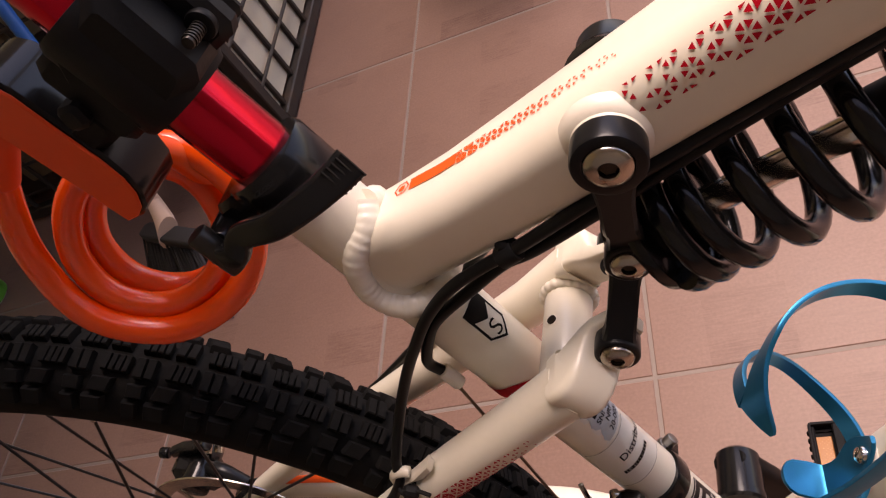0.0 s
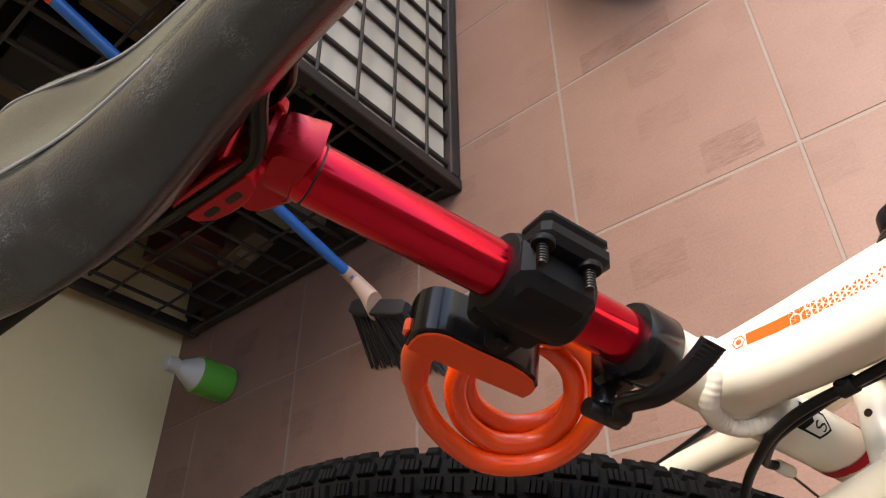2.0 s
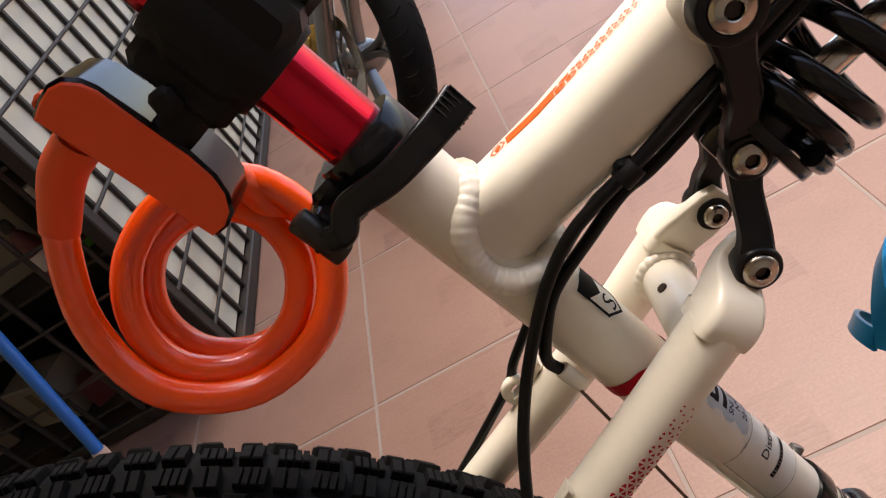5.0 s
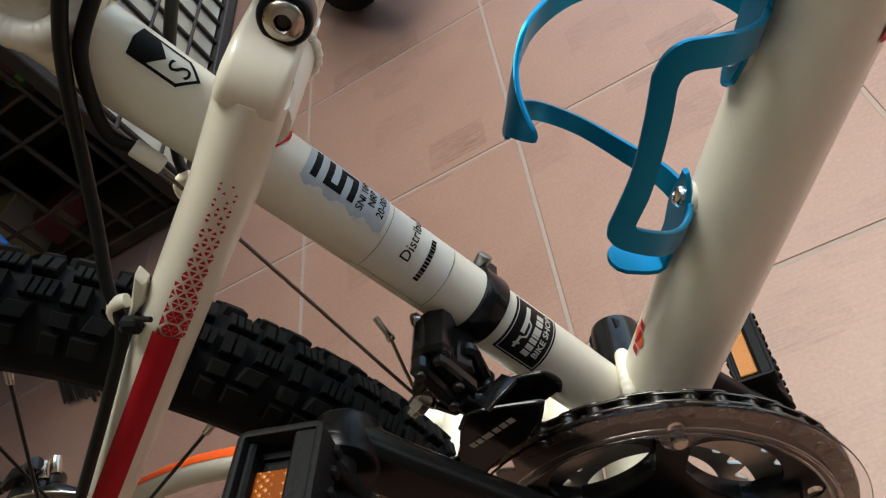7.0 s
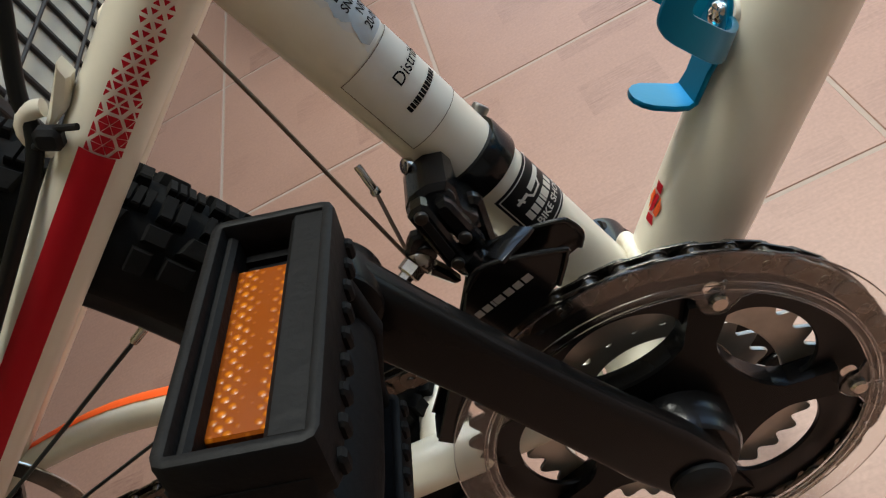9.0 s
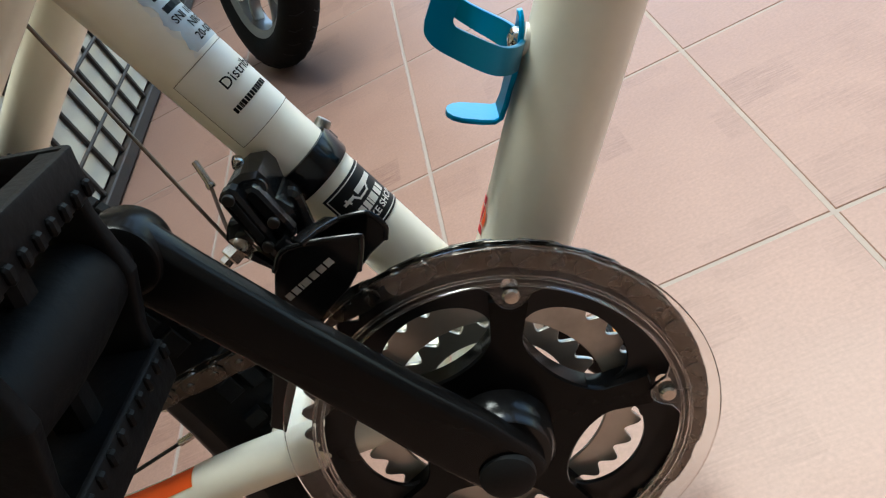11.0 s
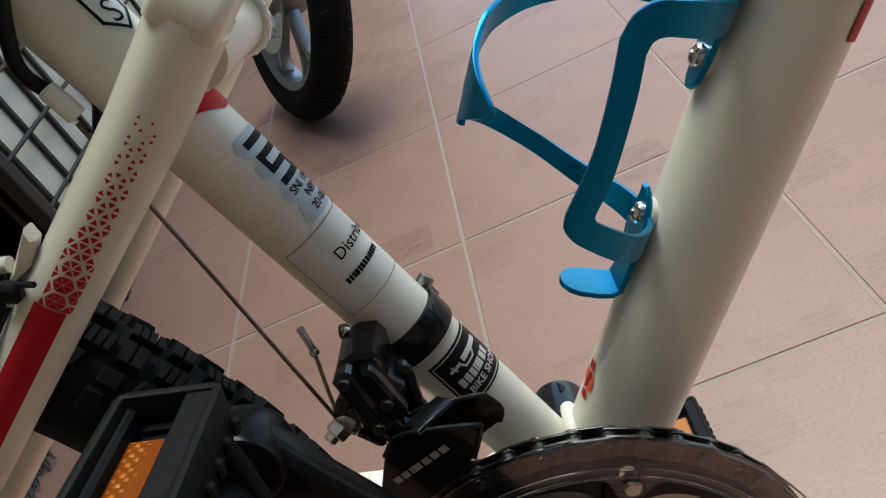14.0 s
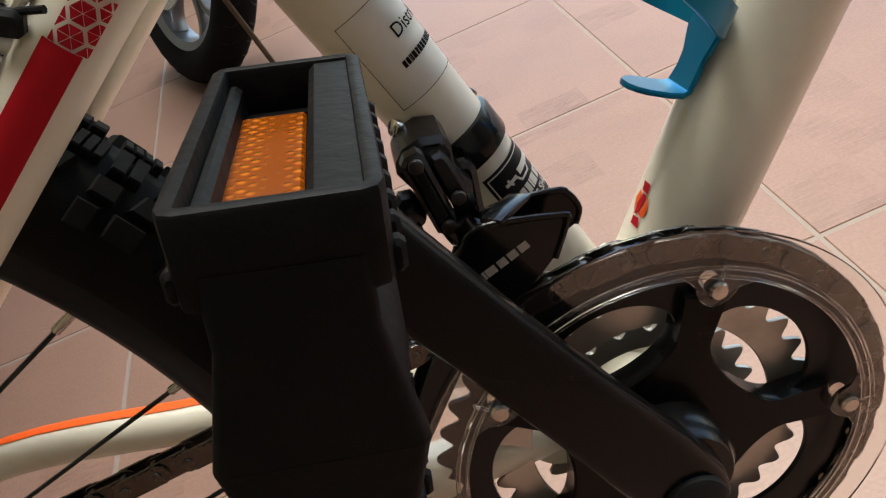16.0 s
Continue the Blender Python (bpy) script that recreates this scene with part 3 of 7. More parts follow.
def hexed_bolt(name, c, s, r, parent, label="worn steel hex socket bolt"):
    """A domed socket head on the outer side."""
    x, y, z = c
    head = part(name, lathe([(r, 0.0), (r, 0.0018), (r * 0.93, 0.0027), (r * 0.72, 0.0036), (r * 0.44, 0.0040), (r * 0.39, 0.0036), (r * 0.36, 0.0008)], (x, y, z), (0, s, 0), 32), BOLT, parent, label)
    sock = []
    for i in range(6):
        t = radians(60 * i)
        sock.append((x + r * 0.37 * math.cos(t), z + r * 0.37 * math.sin(t)))
    part("socket", plate(sock, y + s * 0.0006 if s > 0 else y - 0.0022, y + 0.0022 if s > 0 else y - 0.0006, 0.0002), SOCKET, head)
    return head


for s in (-1, 1):
    ya, yb = (0.0225, 0.0300)
    y0, y1 = (s * ya, s * yb) if s > 0 else (s * yb, s * ya)
    def waist(p, q, rp, rq, rw):
        p, q = Vector(p), Vector(q)
        d = (q - p).normalized()
        nn = Vector((-d.y, d.x))
        left, right = [], []
        for i in range(13):
            t = i / 12
            w = rw + (max(0, rp - rw)) * max(0, 1 - t * 3.2) ** 1.2 + (max(0, rq - rw)) * max(0, 1 - (1 - t) * 3.2) ** 1.2
            c = p.lerp(q, t)
            left.append(tuple(c + nn * w))
            right.append(tuple(c - nn * w))
        return left + right[::-1]
    body = merge(
        plate(waist(PIV1, PIV2, 0.0100, 0.0078, 0.0058), y0, y1 - 0.001 * s if s > 0 else y1, 0.0012),
        plate(waist(PIV2, PIV3, 0.0076, 0.0076, 0.0056), y0, y1, 0.0012),
        moved(lathe([(0.0112, 0), (0.0118, 0.0008), (0.0118, 0.0088), (0.0114, 0.0098), (0.0106, 0.0102), (0.0080, 0.0102), (0.0078, 0.0080), (0.001, 0.0080)], (0, 0, 0), (0, s, 0), 48), Matrix.Translation((PIV1[0], s * 0.0220, PIV1[1]))),
        *[moved(lathe([(0.0084, 0), (0.0088, 0.0006), (0.0088, 0.0082), (0.0085, 0.0090), (0.0080, 0.0094), (0.0068, 0.0094), (0.0066, 0.0078), (0.001, 0.0078)], (0, 0, 0), (0, s, 0), 40), Matrix.Translation((p[0], s * 0.0223, p[1]))) for p in (PIV2, PIV3)])
    # the link is cranked inwards at its middle pivot
    bent = []
    for v in body[0]:
        k = min(1.0, max(0.0, (math.hypot(v.x - PIV2[0], v.z - PIV2[1]) - 0.0095) / 0.0200))
        bent.append(Vector((v.x, v.y - s * 0.0125 * (1 - k * k * (3 - 2 * k)), v.z)))
    link = part("rocker_link", (bent, body[1]), BLACK_ANO, bike, "black anodised rocker link")
    hexed_bolt("bolt", (PIV1[0], s * 0.0303, PIV1[1]), s, 0.0078, link)
    hexed_bolt("bolt", (PIV2[0], s * 0.0179, PIV2[1]), s, 0.0066, link)
    hexed_bolt("bolt", (PIV3[0], s * 0.0304, PIV3[1]), s, 0.0066, link)

# coil shock below the top tube
SH0, SHD = Vector((PIV2[0], 0, PIV2[1])) + Vector((0.000, 0, -0.006)), Vector((1, 0, 0.37)).normalized()
shock = part("rear_shock", rod(SH0 + SHD * 0.150, SH0 + SHD * 0.235, 0.0180, 0.002, 36), BLACK_GLOSS, bike, "black coil shock absorber")
part("pivot_bushing", rod(SH0 + Vector((0, -0.0105, 0.006)), SH0 + Vector((0, 0.0105, 0.006)), 0.0075, 0.0006, 28), BLACK_GLOSS, shock)
part("shaft_eye", rod(SH0 - SHD * 0.006, SH0 + SHD * 0.030, 0.0135, 0.002, 30), BLACK_GLOSS, shock)
part("spring_seat", rod(SH0 + SHD * 0.008, SH0 + SHD * 0.013, 0.0245, 0.001, 44), BLACK_GLOSS, shock)
part("preload_ring", rod(SH0 + SHD * 0.172, SH0 + SHD * 0.180, 0.0255, 0.001, 44), BLACK_GLOSS, shock)
part("shaft", rod(SH0 + SHD * 0.028, SH0 + SHD * 0.155, 0.0058, 0, 24), CHROME, shock, "polished steel damper shaft")
part("bump_stop", rod(SH0 + SHD * 0.088, SH0 + SHD * 0.104, 0.0105, 0.001, 24), BLACK_PLASTIC, shock)
turns, coil = 9.4, []
su, sv = Vector((0, 1, 0)), SHD.cross(Vector((0, 1, 0)))
for i in range(int(turns * 30) + 1):
    t = i / 30
    adv = 0.0165 + 0.0085 * min(t, 1.6) + 0.0182 * max(0, t - 1.6)
    a = 2 * math.pi * t + radians(200)
    coil.append(SH0 + SHD * adv + (su * math.cos(a) + sv * math.sin(a)) * 0.0240)
part("spring", sweep(coil, circle(0.0043, 12)), BLACK_GLOSS, shock, "glossy black coil spring")

# seat stays, their forged ends and the bridge between them
for s in (-1, 1):
    stay = part("seat_stay", tube([(-0.029, s * 0.0333, 0.2718), (-0.060, s * 0.0345, 0.2500), (-0.110, s * 0.0385, 0.2185), (-0.200, s * 0.050, 0.1600), (-0.300, s * 0.060, 0.0950), (-0.395, s * 0.064, 0.0330)], [0.0120, 0.0120, 0.0119, 0.0114, 0.0105, 0.009], 32), PAINT, bike, "cream painted seat stay with red decal")
    part("stay_yoke", sweep([(-0.0312, s * 0.0333, 0.2706), (-0.0285, s * 0.0332, 0.2726), (-0.0262, s * 0.0332, 0.2742), (-0.0245, s * 0.0330, 0.2754), (-0.0226, s * 0.0316, 0.2767), (-0.0206, s * 0.0294, 0.2780), (-0.0178, s * 0.0258, 0.2798), (-0.0145, s * 0.0220, 0.2818), (-0.0108, s * 0.0198, 0.2840), (-0.0048, s * 0.0190, 0.2870), (0.0006, s * 0.0190, 0.2900)], rounded(0.0130, 0.0130, 0.0046, 5), [(0.84, 0.86), (0.86, 0.91), (0.86, 0.92), (0.85, 0.90), (0.83, 0.80), (0.82, 0.70), (0.80, 0.52), (0.78, 0.35), (0.75, 0.26), (0.68, 0.24), (0.42, 0.22)]), PAINT, stay, "forged stay end with a milled band", 35)
    part("bearing_cup", rod((PIV3[0], s * 0.0160, PIV3[1]), (PIV3[0], s * 0.0148, PIV3[1]), 0.0072, 0.0003, 28), BLACK_ANO, stay)
    hexed_bolt("bolt", (PIV3[0], s * 0.0148, PIV3[1]), -s, 0.0052, stay)
    # cable guide ear
    part("cable_guide", merge(plate([(-0.1310, 0.2230), (-0.1220, 0.2290), (-0.1085, 0.2400), (-0.1080, 0.2350), (-0.1150, 0.2280)], s * 0.0425 - 0.0035, s * 0.0425 + 0.0035, 0.0012),
        tube([(-0.1260 + 0.0070 * math.cos(radians(a)), s * 0.0430, 0.2250 + 0.0070 * math.sin(radians(a))) for a in range(60, 321, 20)], 0.0028, 12)), PAINT, stay)
bridge = part("stay_bridge", rod((-0.036, -0.030, 0.262), (-0.036, 0.030, 0.262), 0.0110, 0.0005, 32), WELD, bike, "cream bridge tube between the seat stays")
part("vent_hole", rod((-0.0395, 0.002, 0.2720), (-0.0398, 0.002, 0.2729), 0.0022, 0, 16), SOCKET, bridge)
weld_bead("weld_bead", [Vector((-0.036 + 0.0112 * math.cos(2 * math.pi * i / 16), 0.0222, 0.262 + 0.0112 * math.sin(2 * math.pi * i / 16))) for i in range(17)], 0.0028, bridge, 0.0032)

# chain stays
def stay_line(s):
    """The chain stay's bent axis and its radii."""
    pts = [(-0.030, s * 0.024, 0.004), (-0.075, s * 0.036, 0.016 - (0.008 if s > 0 else 0)), (-0.120, s * 0.044, 0.0235 - (0.008 if s > 0 else 0)), (-0.190, s * 0.047, 0.0240), (-0.290, s * 0.054, 0.0430), (-0.390, s * 0.064, 0.0300), (-0.425, s * 0.066, 0.014)]
    rs = [0.011, 0.0115, 0.0115, 0.0110, 0.0100, 0.0085, 0.007]
    path = smooth_path(pts, 6)
    return path, [rs[min(i // 6, 6)] * (1 - (i % 6) / 6) + rs[min(i // 6 + 1, 6)] * ((i % 6) / 6) for i in range(len(path))]


for s in (-1, 1):
    part("chain_stay", sweep(stay_line(s)[0], circle(1, 28), stay_line(s)[1]), PAINT, bike, "cream chain stay with orange-red stripe")
    part("dropout", plate([(-0.445, 0.005), (-0.425, -0.006), (-0.405, 0.005), (-0.385, 0.030), (-0.390, 0.044), (-0.410, 0.040), (-0.432, 0.024)], s * 0.066 - 0.003, s * 0.066 + 0.003, 0.0008), BLACK_ANO, bike)
part("pivot_tube", rod((-0.035, -0.036, 0.006), (-0.035, 0.036, 0.006), 0.0135, 0.001, 28), PAINT, bike)
part("stay_bridge", tube([(-0.100, -0.040, 0.020), (-0.098, 0.0, 0.024), (-0.100, 0.040, 0.020)], 0.009, 20), PAINT, bike)

# ---- rear wheel
AXLE = Vector((-0.425, 0, 0.012))
rim_prof = [(0.2660, -0.006), (0.2660, 0.006), (0.2720, 0.0110), (0.2860, 0.0125), (0.2870, 0.0115), (0.2800, 0.0100), (0.2800, -0.0100), (0.2870, -0.0115), (0.2860, -0.0125), (0.2720, -0.0110), (0.2660, -0.006)]
wheel = part("rear_wheel", lathe(rim_prof, AXLE, (0, 1, 0), 96), BLACK_ANO, bike, "rear wheel with black rim and knobbly tyre")


def knob(ang, a0, la, lw, h, skew=0.0):
    """A tread block at angle ang round the wheel and a0 across the tread; la long, lw wide, h high."""
    vs = []
    for hh, k in ((-0.003, 1.12), (h * 0.85, 0.96), (h, 0.84)):
        for du, dv in ((-1, -1), (1, -1), (1, 1), (-1, 1)):
            t = ang + (du * la / 2 * k + skew * dv * la) / 0.327
            a = a0 + dv * lw / 2 * k / 0.0255
            r = 0.3030 + (0.0245 + hh) * math.cos(a)
            y = (0.0262 + hh) * math.sin(a)
            vs.append(Vector((r * math.cos(t), y, r * math.sin(t))))
    sides = [(o + i, o + 4 + i, o + 4 + (i + 1) % 4, o + (i + 1) % 4) for o in (0, 4) for i in range(4)]
    return vs, [(0, 1, 2, 3), (8, 11, 10, 9)] + sides


def tread_blocks(s):
    """The blocks of one pitch on side s; the centre one is cut by sipes."""
    return [merge(*[knob((k - 1.5) * 0.0038 / 0.327, s * 0.24, 0.0031, 0.0085, 0.0042, 0.12 * s) for k in range(4)]),
            merge(*[knob((0.0193 + q) / 0.327, s * 0.27, 0.0050, 0.0100, 0.0050) for q in (-0.0029, 0.0029)]),
            knob(0.006 / 0.327, s * 0.66, 0.0115, 0.0068, 0.0048, 0.10 * s),
            knob(0.0220 / 0.327, s * 0.70, 0.0094, 0.0062, 0.0044),
            knob(0.010 / 0.327, s * 1.06, 0.0120, 0.0082, 0.0046),
            knob(0.0245 / 0.327, s * 1.10, 0.0080, 0.0090, 0.0040)]


PITCHES = 58
prof = []
for i in range(25):
    a = radians(-128 + 256 * i / 24)
    prof.append((0.3030 + 0.0245 * math.cos(a), 0.0262 * math.sin(a)))
prof += [(0.2845, 0.0125), (0.2845, -0.0125), prof[0]]
tyre = part("tyre", lathe(prof, AXLE, (0, 1, 0), 160), RUBBER, wheel, "black knobbly mountain tyre, slightly dusty", 30)
far_blocks = []
for s in (-1, 1):
    blocks = tread_blocks(s)
    for q, b in enumerate(blocks):
        data = None
        for i in range(PITCHES):
            t = 2 * math.pi * (i + (0 if s < 0 else 0.5)) / PITCHES
            turn = Matrix.Translation(AXLE) @ Matrix.Rotation(-t, 4, 'Y')
            if not radians(0) <= t <= radians(165):
                far_blocks.append(moved(b, turn))
            elif data is None:
                o = part("tread_knob", b, RUBBER, tyre)
                o.matrix_local = turn
                data = o.data
            else:
                o = new("tread_knob", data)
                o.parent = tyre
                o.matrix_local = turn
rest = part("tread", merge(*far_blocks), RUBBER, tyre, "joined tread blocks round the rest of the tyre")
rest["kind"] = "stuff"
part("hub", lathe([(0.006, -0.066), (0.006, -0.055), (0.017, -0.054), (0.020, -0.034), (0.031, -0.033), (0.031, -0.030), (0.012, -0.026), (0.012, 0.026), (0.029, 0.030), (0.029, 0.033), (0.018, 0.034), (0.018, 0.050), (0.006, 0.052), (0.006, 0.066)], AXLE, (0, 1, 0), 36), BLACK_ANO, wheel)
for i in range(32):
    s = 1 if i % 2 else -1
    t = 2 * math.pi * i / 32 + 0.05
    lead = radians(38) * (1 if (i // 2) % 2 else -1)
    p = AXLE + Vector((0.029 * math.cos(t + lead), s * 0.0315, 0.029 * math.sin(t + lead)))
    q = AXLE + Vector((0.2670 * math.cos(t), s * 0.003, 0.2670 * math.sin(t)))
    d = (p - q).normalized()
    part("spoke", rod(p, q, 0.0011, 0, 8), SPOKE, wheel)
    part("nipple", rod(q - d * 0.002, q + d * 0.012, 0.0021, 0.0004, 10), STEEL, wheel)
rotor = part("brake_rotor", ring_of(0.080, 0.066, 0.0445, 0.0463, AXLE, 0.0004, 72), STEEL, wheel, "drilled steel brake disc")
for i in range(6):
    part("rotor_arm", moved(block((0.052, 0.0016, 0.006), None, 0.0004), Matrix.Translation(AXLE + Vector((0, 0.0454, 0))) @ Matrix.Rotation(radians(60 * i), 4, 'Y') @ Matrix.Translation((0.044, 0, 0)) @ Matrix.Rotation(radians(25), 4, 'Y')), STEEL, rotor)
for k, (teeth, y) in enumerate(((32, -0.034), (28, -0.038), (24, -0.042), (20, -0.046), (17, -0.050), (15, -0.054), (13, -0.058))):
    rp = teeth * 0.0127 / (2 * math.pi)
    part("sprocket", polar_plate(lambda a, r=rp, z=teeth: r + 0.0028 * math.cos(a * z), lambda a, r=rp: max(0.018, r - 0.010), y - 0.0009, y + 0.0009, AXLE, teeth * 6, 0.0003), CHAIN, wheel)
# brake caliper by the left dropout
CAL = Vector((-0.452, 0.072, 0.055))
caliper = part("brake_caliper", merge(block((0.046, 0.024, 0.030), Matrix.Translation(CAL) @ pose(0, 0, 0, 0, 20, 0), 0.006), rod(CAL + Vector((0.004, -0.020, 0.004)), CAL + Vector((0.004, 0.022, 0.004)), 0.0135, 0.002)), BLACK_GLOSS, bike, "black disc brake caliper")
part("mount", tube([CAL + Vector((0.012, 0, 0.006)), CAL + Vector((0.030, -0.004, 0.004)), CAL + Vector((0.048, -0.008, -0.012))], [0.006, 0.0075, 0.006], 14, 4), BLACK_ANO, caliper)
part("actuator_arm", plate([(CAL.x - 0.022, CAL.z + 0.016), (CAL.x + 0.010, CAL.z + 0.020), (CAL.x + 0.014, CAL.z + 0.027), (CAL.x - 0.004, CAL.z + 0.030), (CAL.x - 0.022, CAL.z + 0.024)], CAL.y + 0.006, CAL.y + 0.016, 0.002), BLACK_GLOSS, caliper)
for dx in (-0.012, 0.012, 0.026):
    part("bolt", rod(CAL + Vector((dx, 0.010, 0.012)), CAL + Vector((dx + 0.001, 0.022, 0.018)), 0.0046, 0.001, 18), BOLT, caliper)
for p, q in (((0.012, 0.010, 0.026), (0.028, 0.008, 0.030)), ((-0.026, 0.010, 0.020), (-0.034, 0.010, 0.022))):
    part("barrel", rod(CAL + Vector(p), CAL + Vector(q), 0.0052, 0.0008), BLACK_GLOSS, caliper)
# rear derailleur
rd = part("rear_derailleur", merge(block((0.030, 0.014, 0.046), pose(-0.428, -0.076, -0.022, 0, 18, 0), 0.004), plate(capsule_outline((-0.412, -0.055), (-0.388, -0.135), 0.014, 0.013), -0.066, -0.064, 0.0005), plate(capsule_outline((-0.412, -0.055), (-0.388, -0.135), 0.012, 0.012), -0.052, -0.050, 0.0005)), BLACK_PLASTIC, bike, "black rear derailleur")
for p in ((-0.412, -0.055), (-0.388, -0.135)):
    part("jockey_wheel", polar_plate(lambda a: 0.0165 + 0.002 * math.cos(11 * a), lambda a: 0.004, -0.060, -0.056, (p[0], 0, p[1]), 88, 0.0004), BLACK_PLASTIC, rd)


# ---- chainset
RP = 0.0862
CH_Y = -0.0470
TEETH = 42
ARM_A = radians(114)
BOLT_A = [radians(63.5 + 72 * k) for k in range(5)]


def window(a):
    """How far one of the five rounded windows stands open at this angle, 0 to 1."""
    d = min(abs((a - b - radians(36) + math.pi) % (2 * math.pi) - math.pi) for b in BOLT_A)
    return math.sqrt(max(0.0, 1 - (d * 0.0520 / 0.0262) ** 2))


def spider_r(a):
    return 0.0520 - 0.0158 * window(a) if window(a) > 0 else 0.0675


crank = part("chainset", lathe([(0.010, -0.036), (0.016, -0.040), (0.022, -0.047), (0.022, -0.066), (0.0195, -0.070), (0.001, -0.070)], (0, 0, 0), (0, 1, 0), 40), BLACK_GLOSS, bike, "black triple chainset with clear guard")
part("chainring", polar_plate(lambda a: RP - 0.0014 + 0.0030 * math.cos(TEETH * (a - radians(4))), lambda a: 0.0520 + 0.0150 * window(a), CH_Y - 0.0012, CH_Y + 0.0012, (0, 0, 0), 504, 0.0004), BLACK_ANO, crank, "black outer chainring")
part("chainring", polar_plate(lambda a: 0.0635 + 0.0030 * math.cos(32 * a), lambda a: 0.0490, -0.0405, -0.0385, (0, 0, 0), 384, 0.0004), RING_GREY, crank, "grey middle chainring")
part("chainring", polar_plate(lambda a: 0.0440 + 0.0030 * math.cos(22 * a), lambda a: 0.0330, -0.0330, -0.0310, (0, 0, 0), 264, 0.0004), RING_GREY, crank, "grey inner chainring")


part("spider", polar_plate(spider_r, lambda a: 0.008, -0.0525, -0.0415, (0, 0, 0), 480, 0.0010), CRANK_BLACK, crank)


def guard_in(a):
    d = min(abs((a - b + math.pi) % (2 * math.pi) - math.pi) for b in BOLT_A)
    x = d * 0.073
    if x < 0.0072:
        return 0.0728 - math.sqrt(max(0, 0.0074 ** 2 - x * x))
    return min(0.0770, 0.0728 + (x - 0.0072) * 0.7)


guard = part("chain_guard", polar_plate(lambda a: 0.0946, guard_in, -0.0562, -0.0546, (0, 0, 0), 360, 0.0004), CLEAR, crank, "scratched clear plastic chain guard")
for r0, r1 in ((0.0805, 0.0822), (0.0772, 0.0785)):
    part("moulded_rib", ring_of(r1, r0, -0.0578, -0.0562, (0, 0, 0), 0.0006, 120), CLEAR, guard)
for b in BOLT_A:
    c = (0.0725 * math.cos(b), -0.0564, 0.0725 * math.sin(b))
    part("guard_screw", lathe([(0.0036, 0), (0.0036, 0.0010), (0.0028, 0.0020), (0.001, 0.0022)], c, (0, -1, 0), 18), STEEL, guard)
    part("guard_spacer", rod((c[0], -0.0546, c[2]), (c[0], -0.0485, c[2]), 0.0035, 0, 14), CLEAR, guard)
    part("rib", block((0.009, 0.0014, 0.0014), Matrix.Rotation(-b, 4, 'Y') @ Matrix.Translation((0.0788, -0.0569, 0)), 0.0004), CLEAR, guard)


def crank_arm(ang, s):
    """A tapering, slightly bowed black arm on side s."""
    d = Vector((math.cos(ang), 0, math.sin(ang)))
    pts = [d * q + Vector((0, s * y, 0)) for q, y in ((-0.012, 0.0720), (0.0, 0.0725), (0.025, 0.0745), (0.06, 0.0765), (0.11, 0.0790), (0.150, 0.0810), (0.170, 0.0815), (0.179, 0.0815), (0.183, 0.0815))]
    sc = [(0.75, 0.8), (1.02, 1.0), (1.06, 1.0), (0.94, 0.95), (0.86, 0.9), (0.88, 0.9), (0.92, 0.95), (0.72, 0.85), (0.40, 0.6)]
    arm = part("crank_arm", sweep(pts, rounded(0.0150, 0.0068, 0.0052, 5), sc), CRANK_BLACK, bike, "glossy black crank arm")
    part("crank_bolt_cap", lathe([(0.0118, 0), (0.0115, 0.003), (0.009, 0.0046), (0.001, 0.005)], (0, s * 0.079, 0), (0, s, 0), 28), BLACK_PLASTIC, arm)
    part("pedal_eye", rod(d * 0.170 + Vector((0, s * 0.0725, 0)), d * 0.170 + Vector((0, s * 0.0900, 0)), 0.0138, 0.0020, 32), CRANK_BLACK, arm)
    return d * 0.170


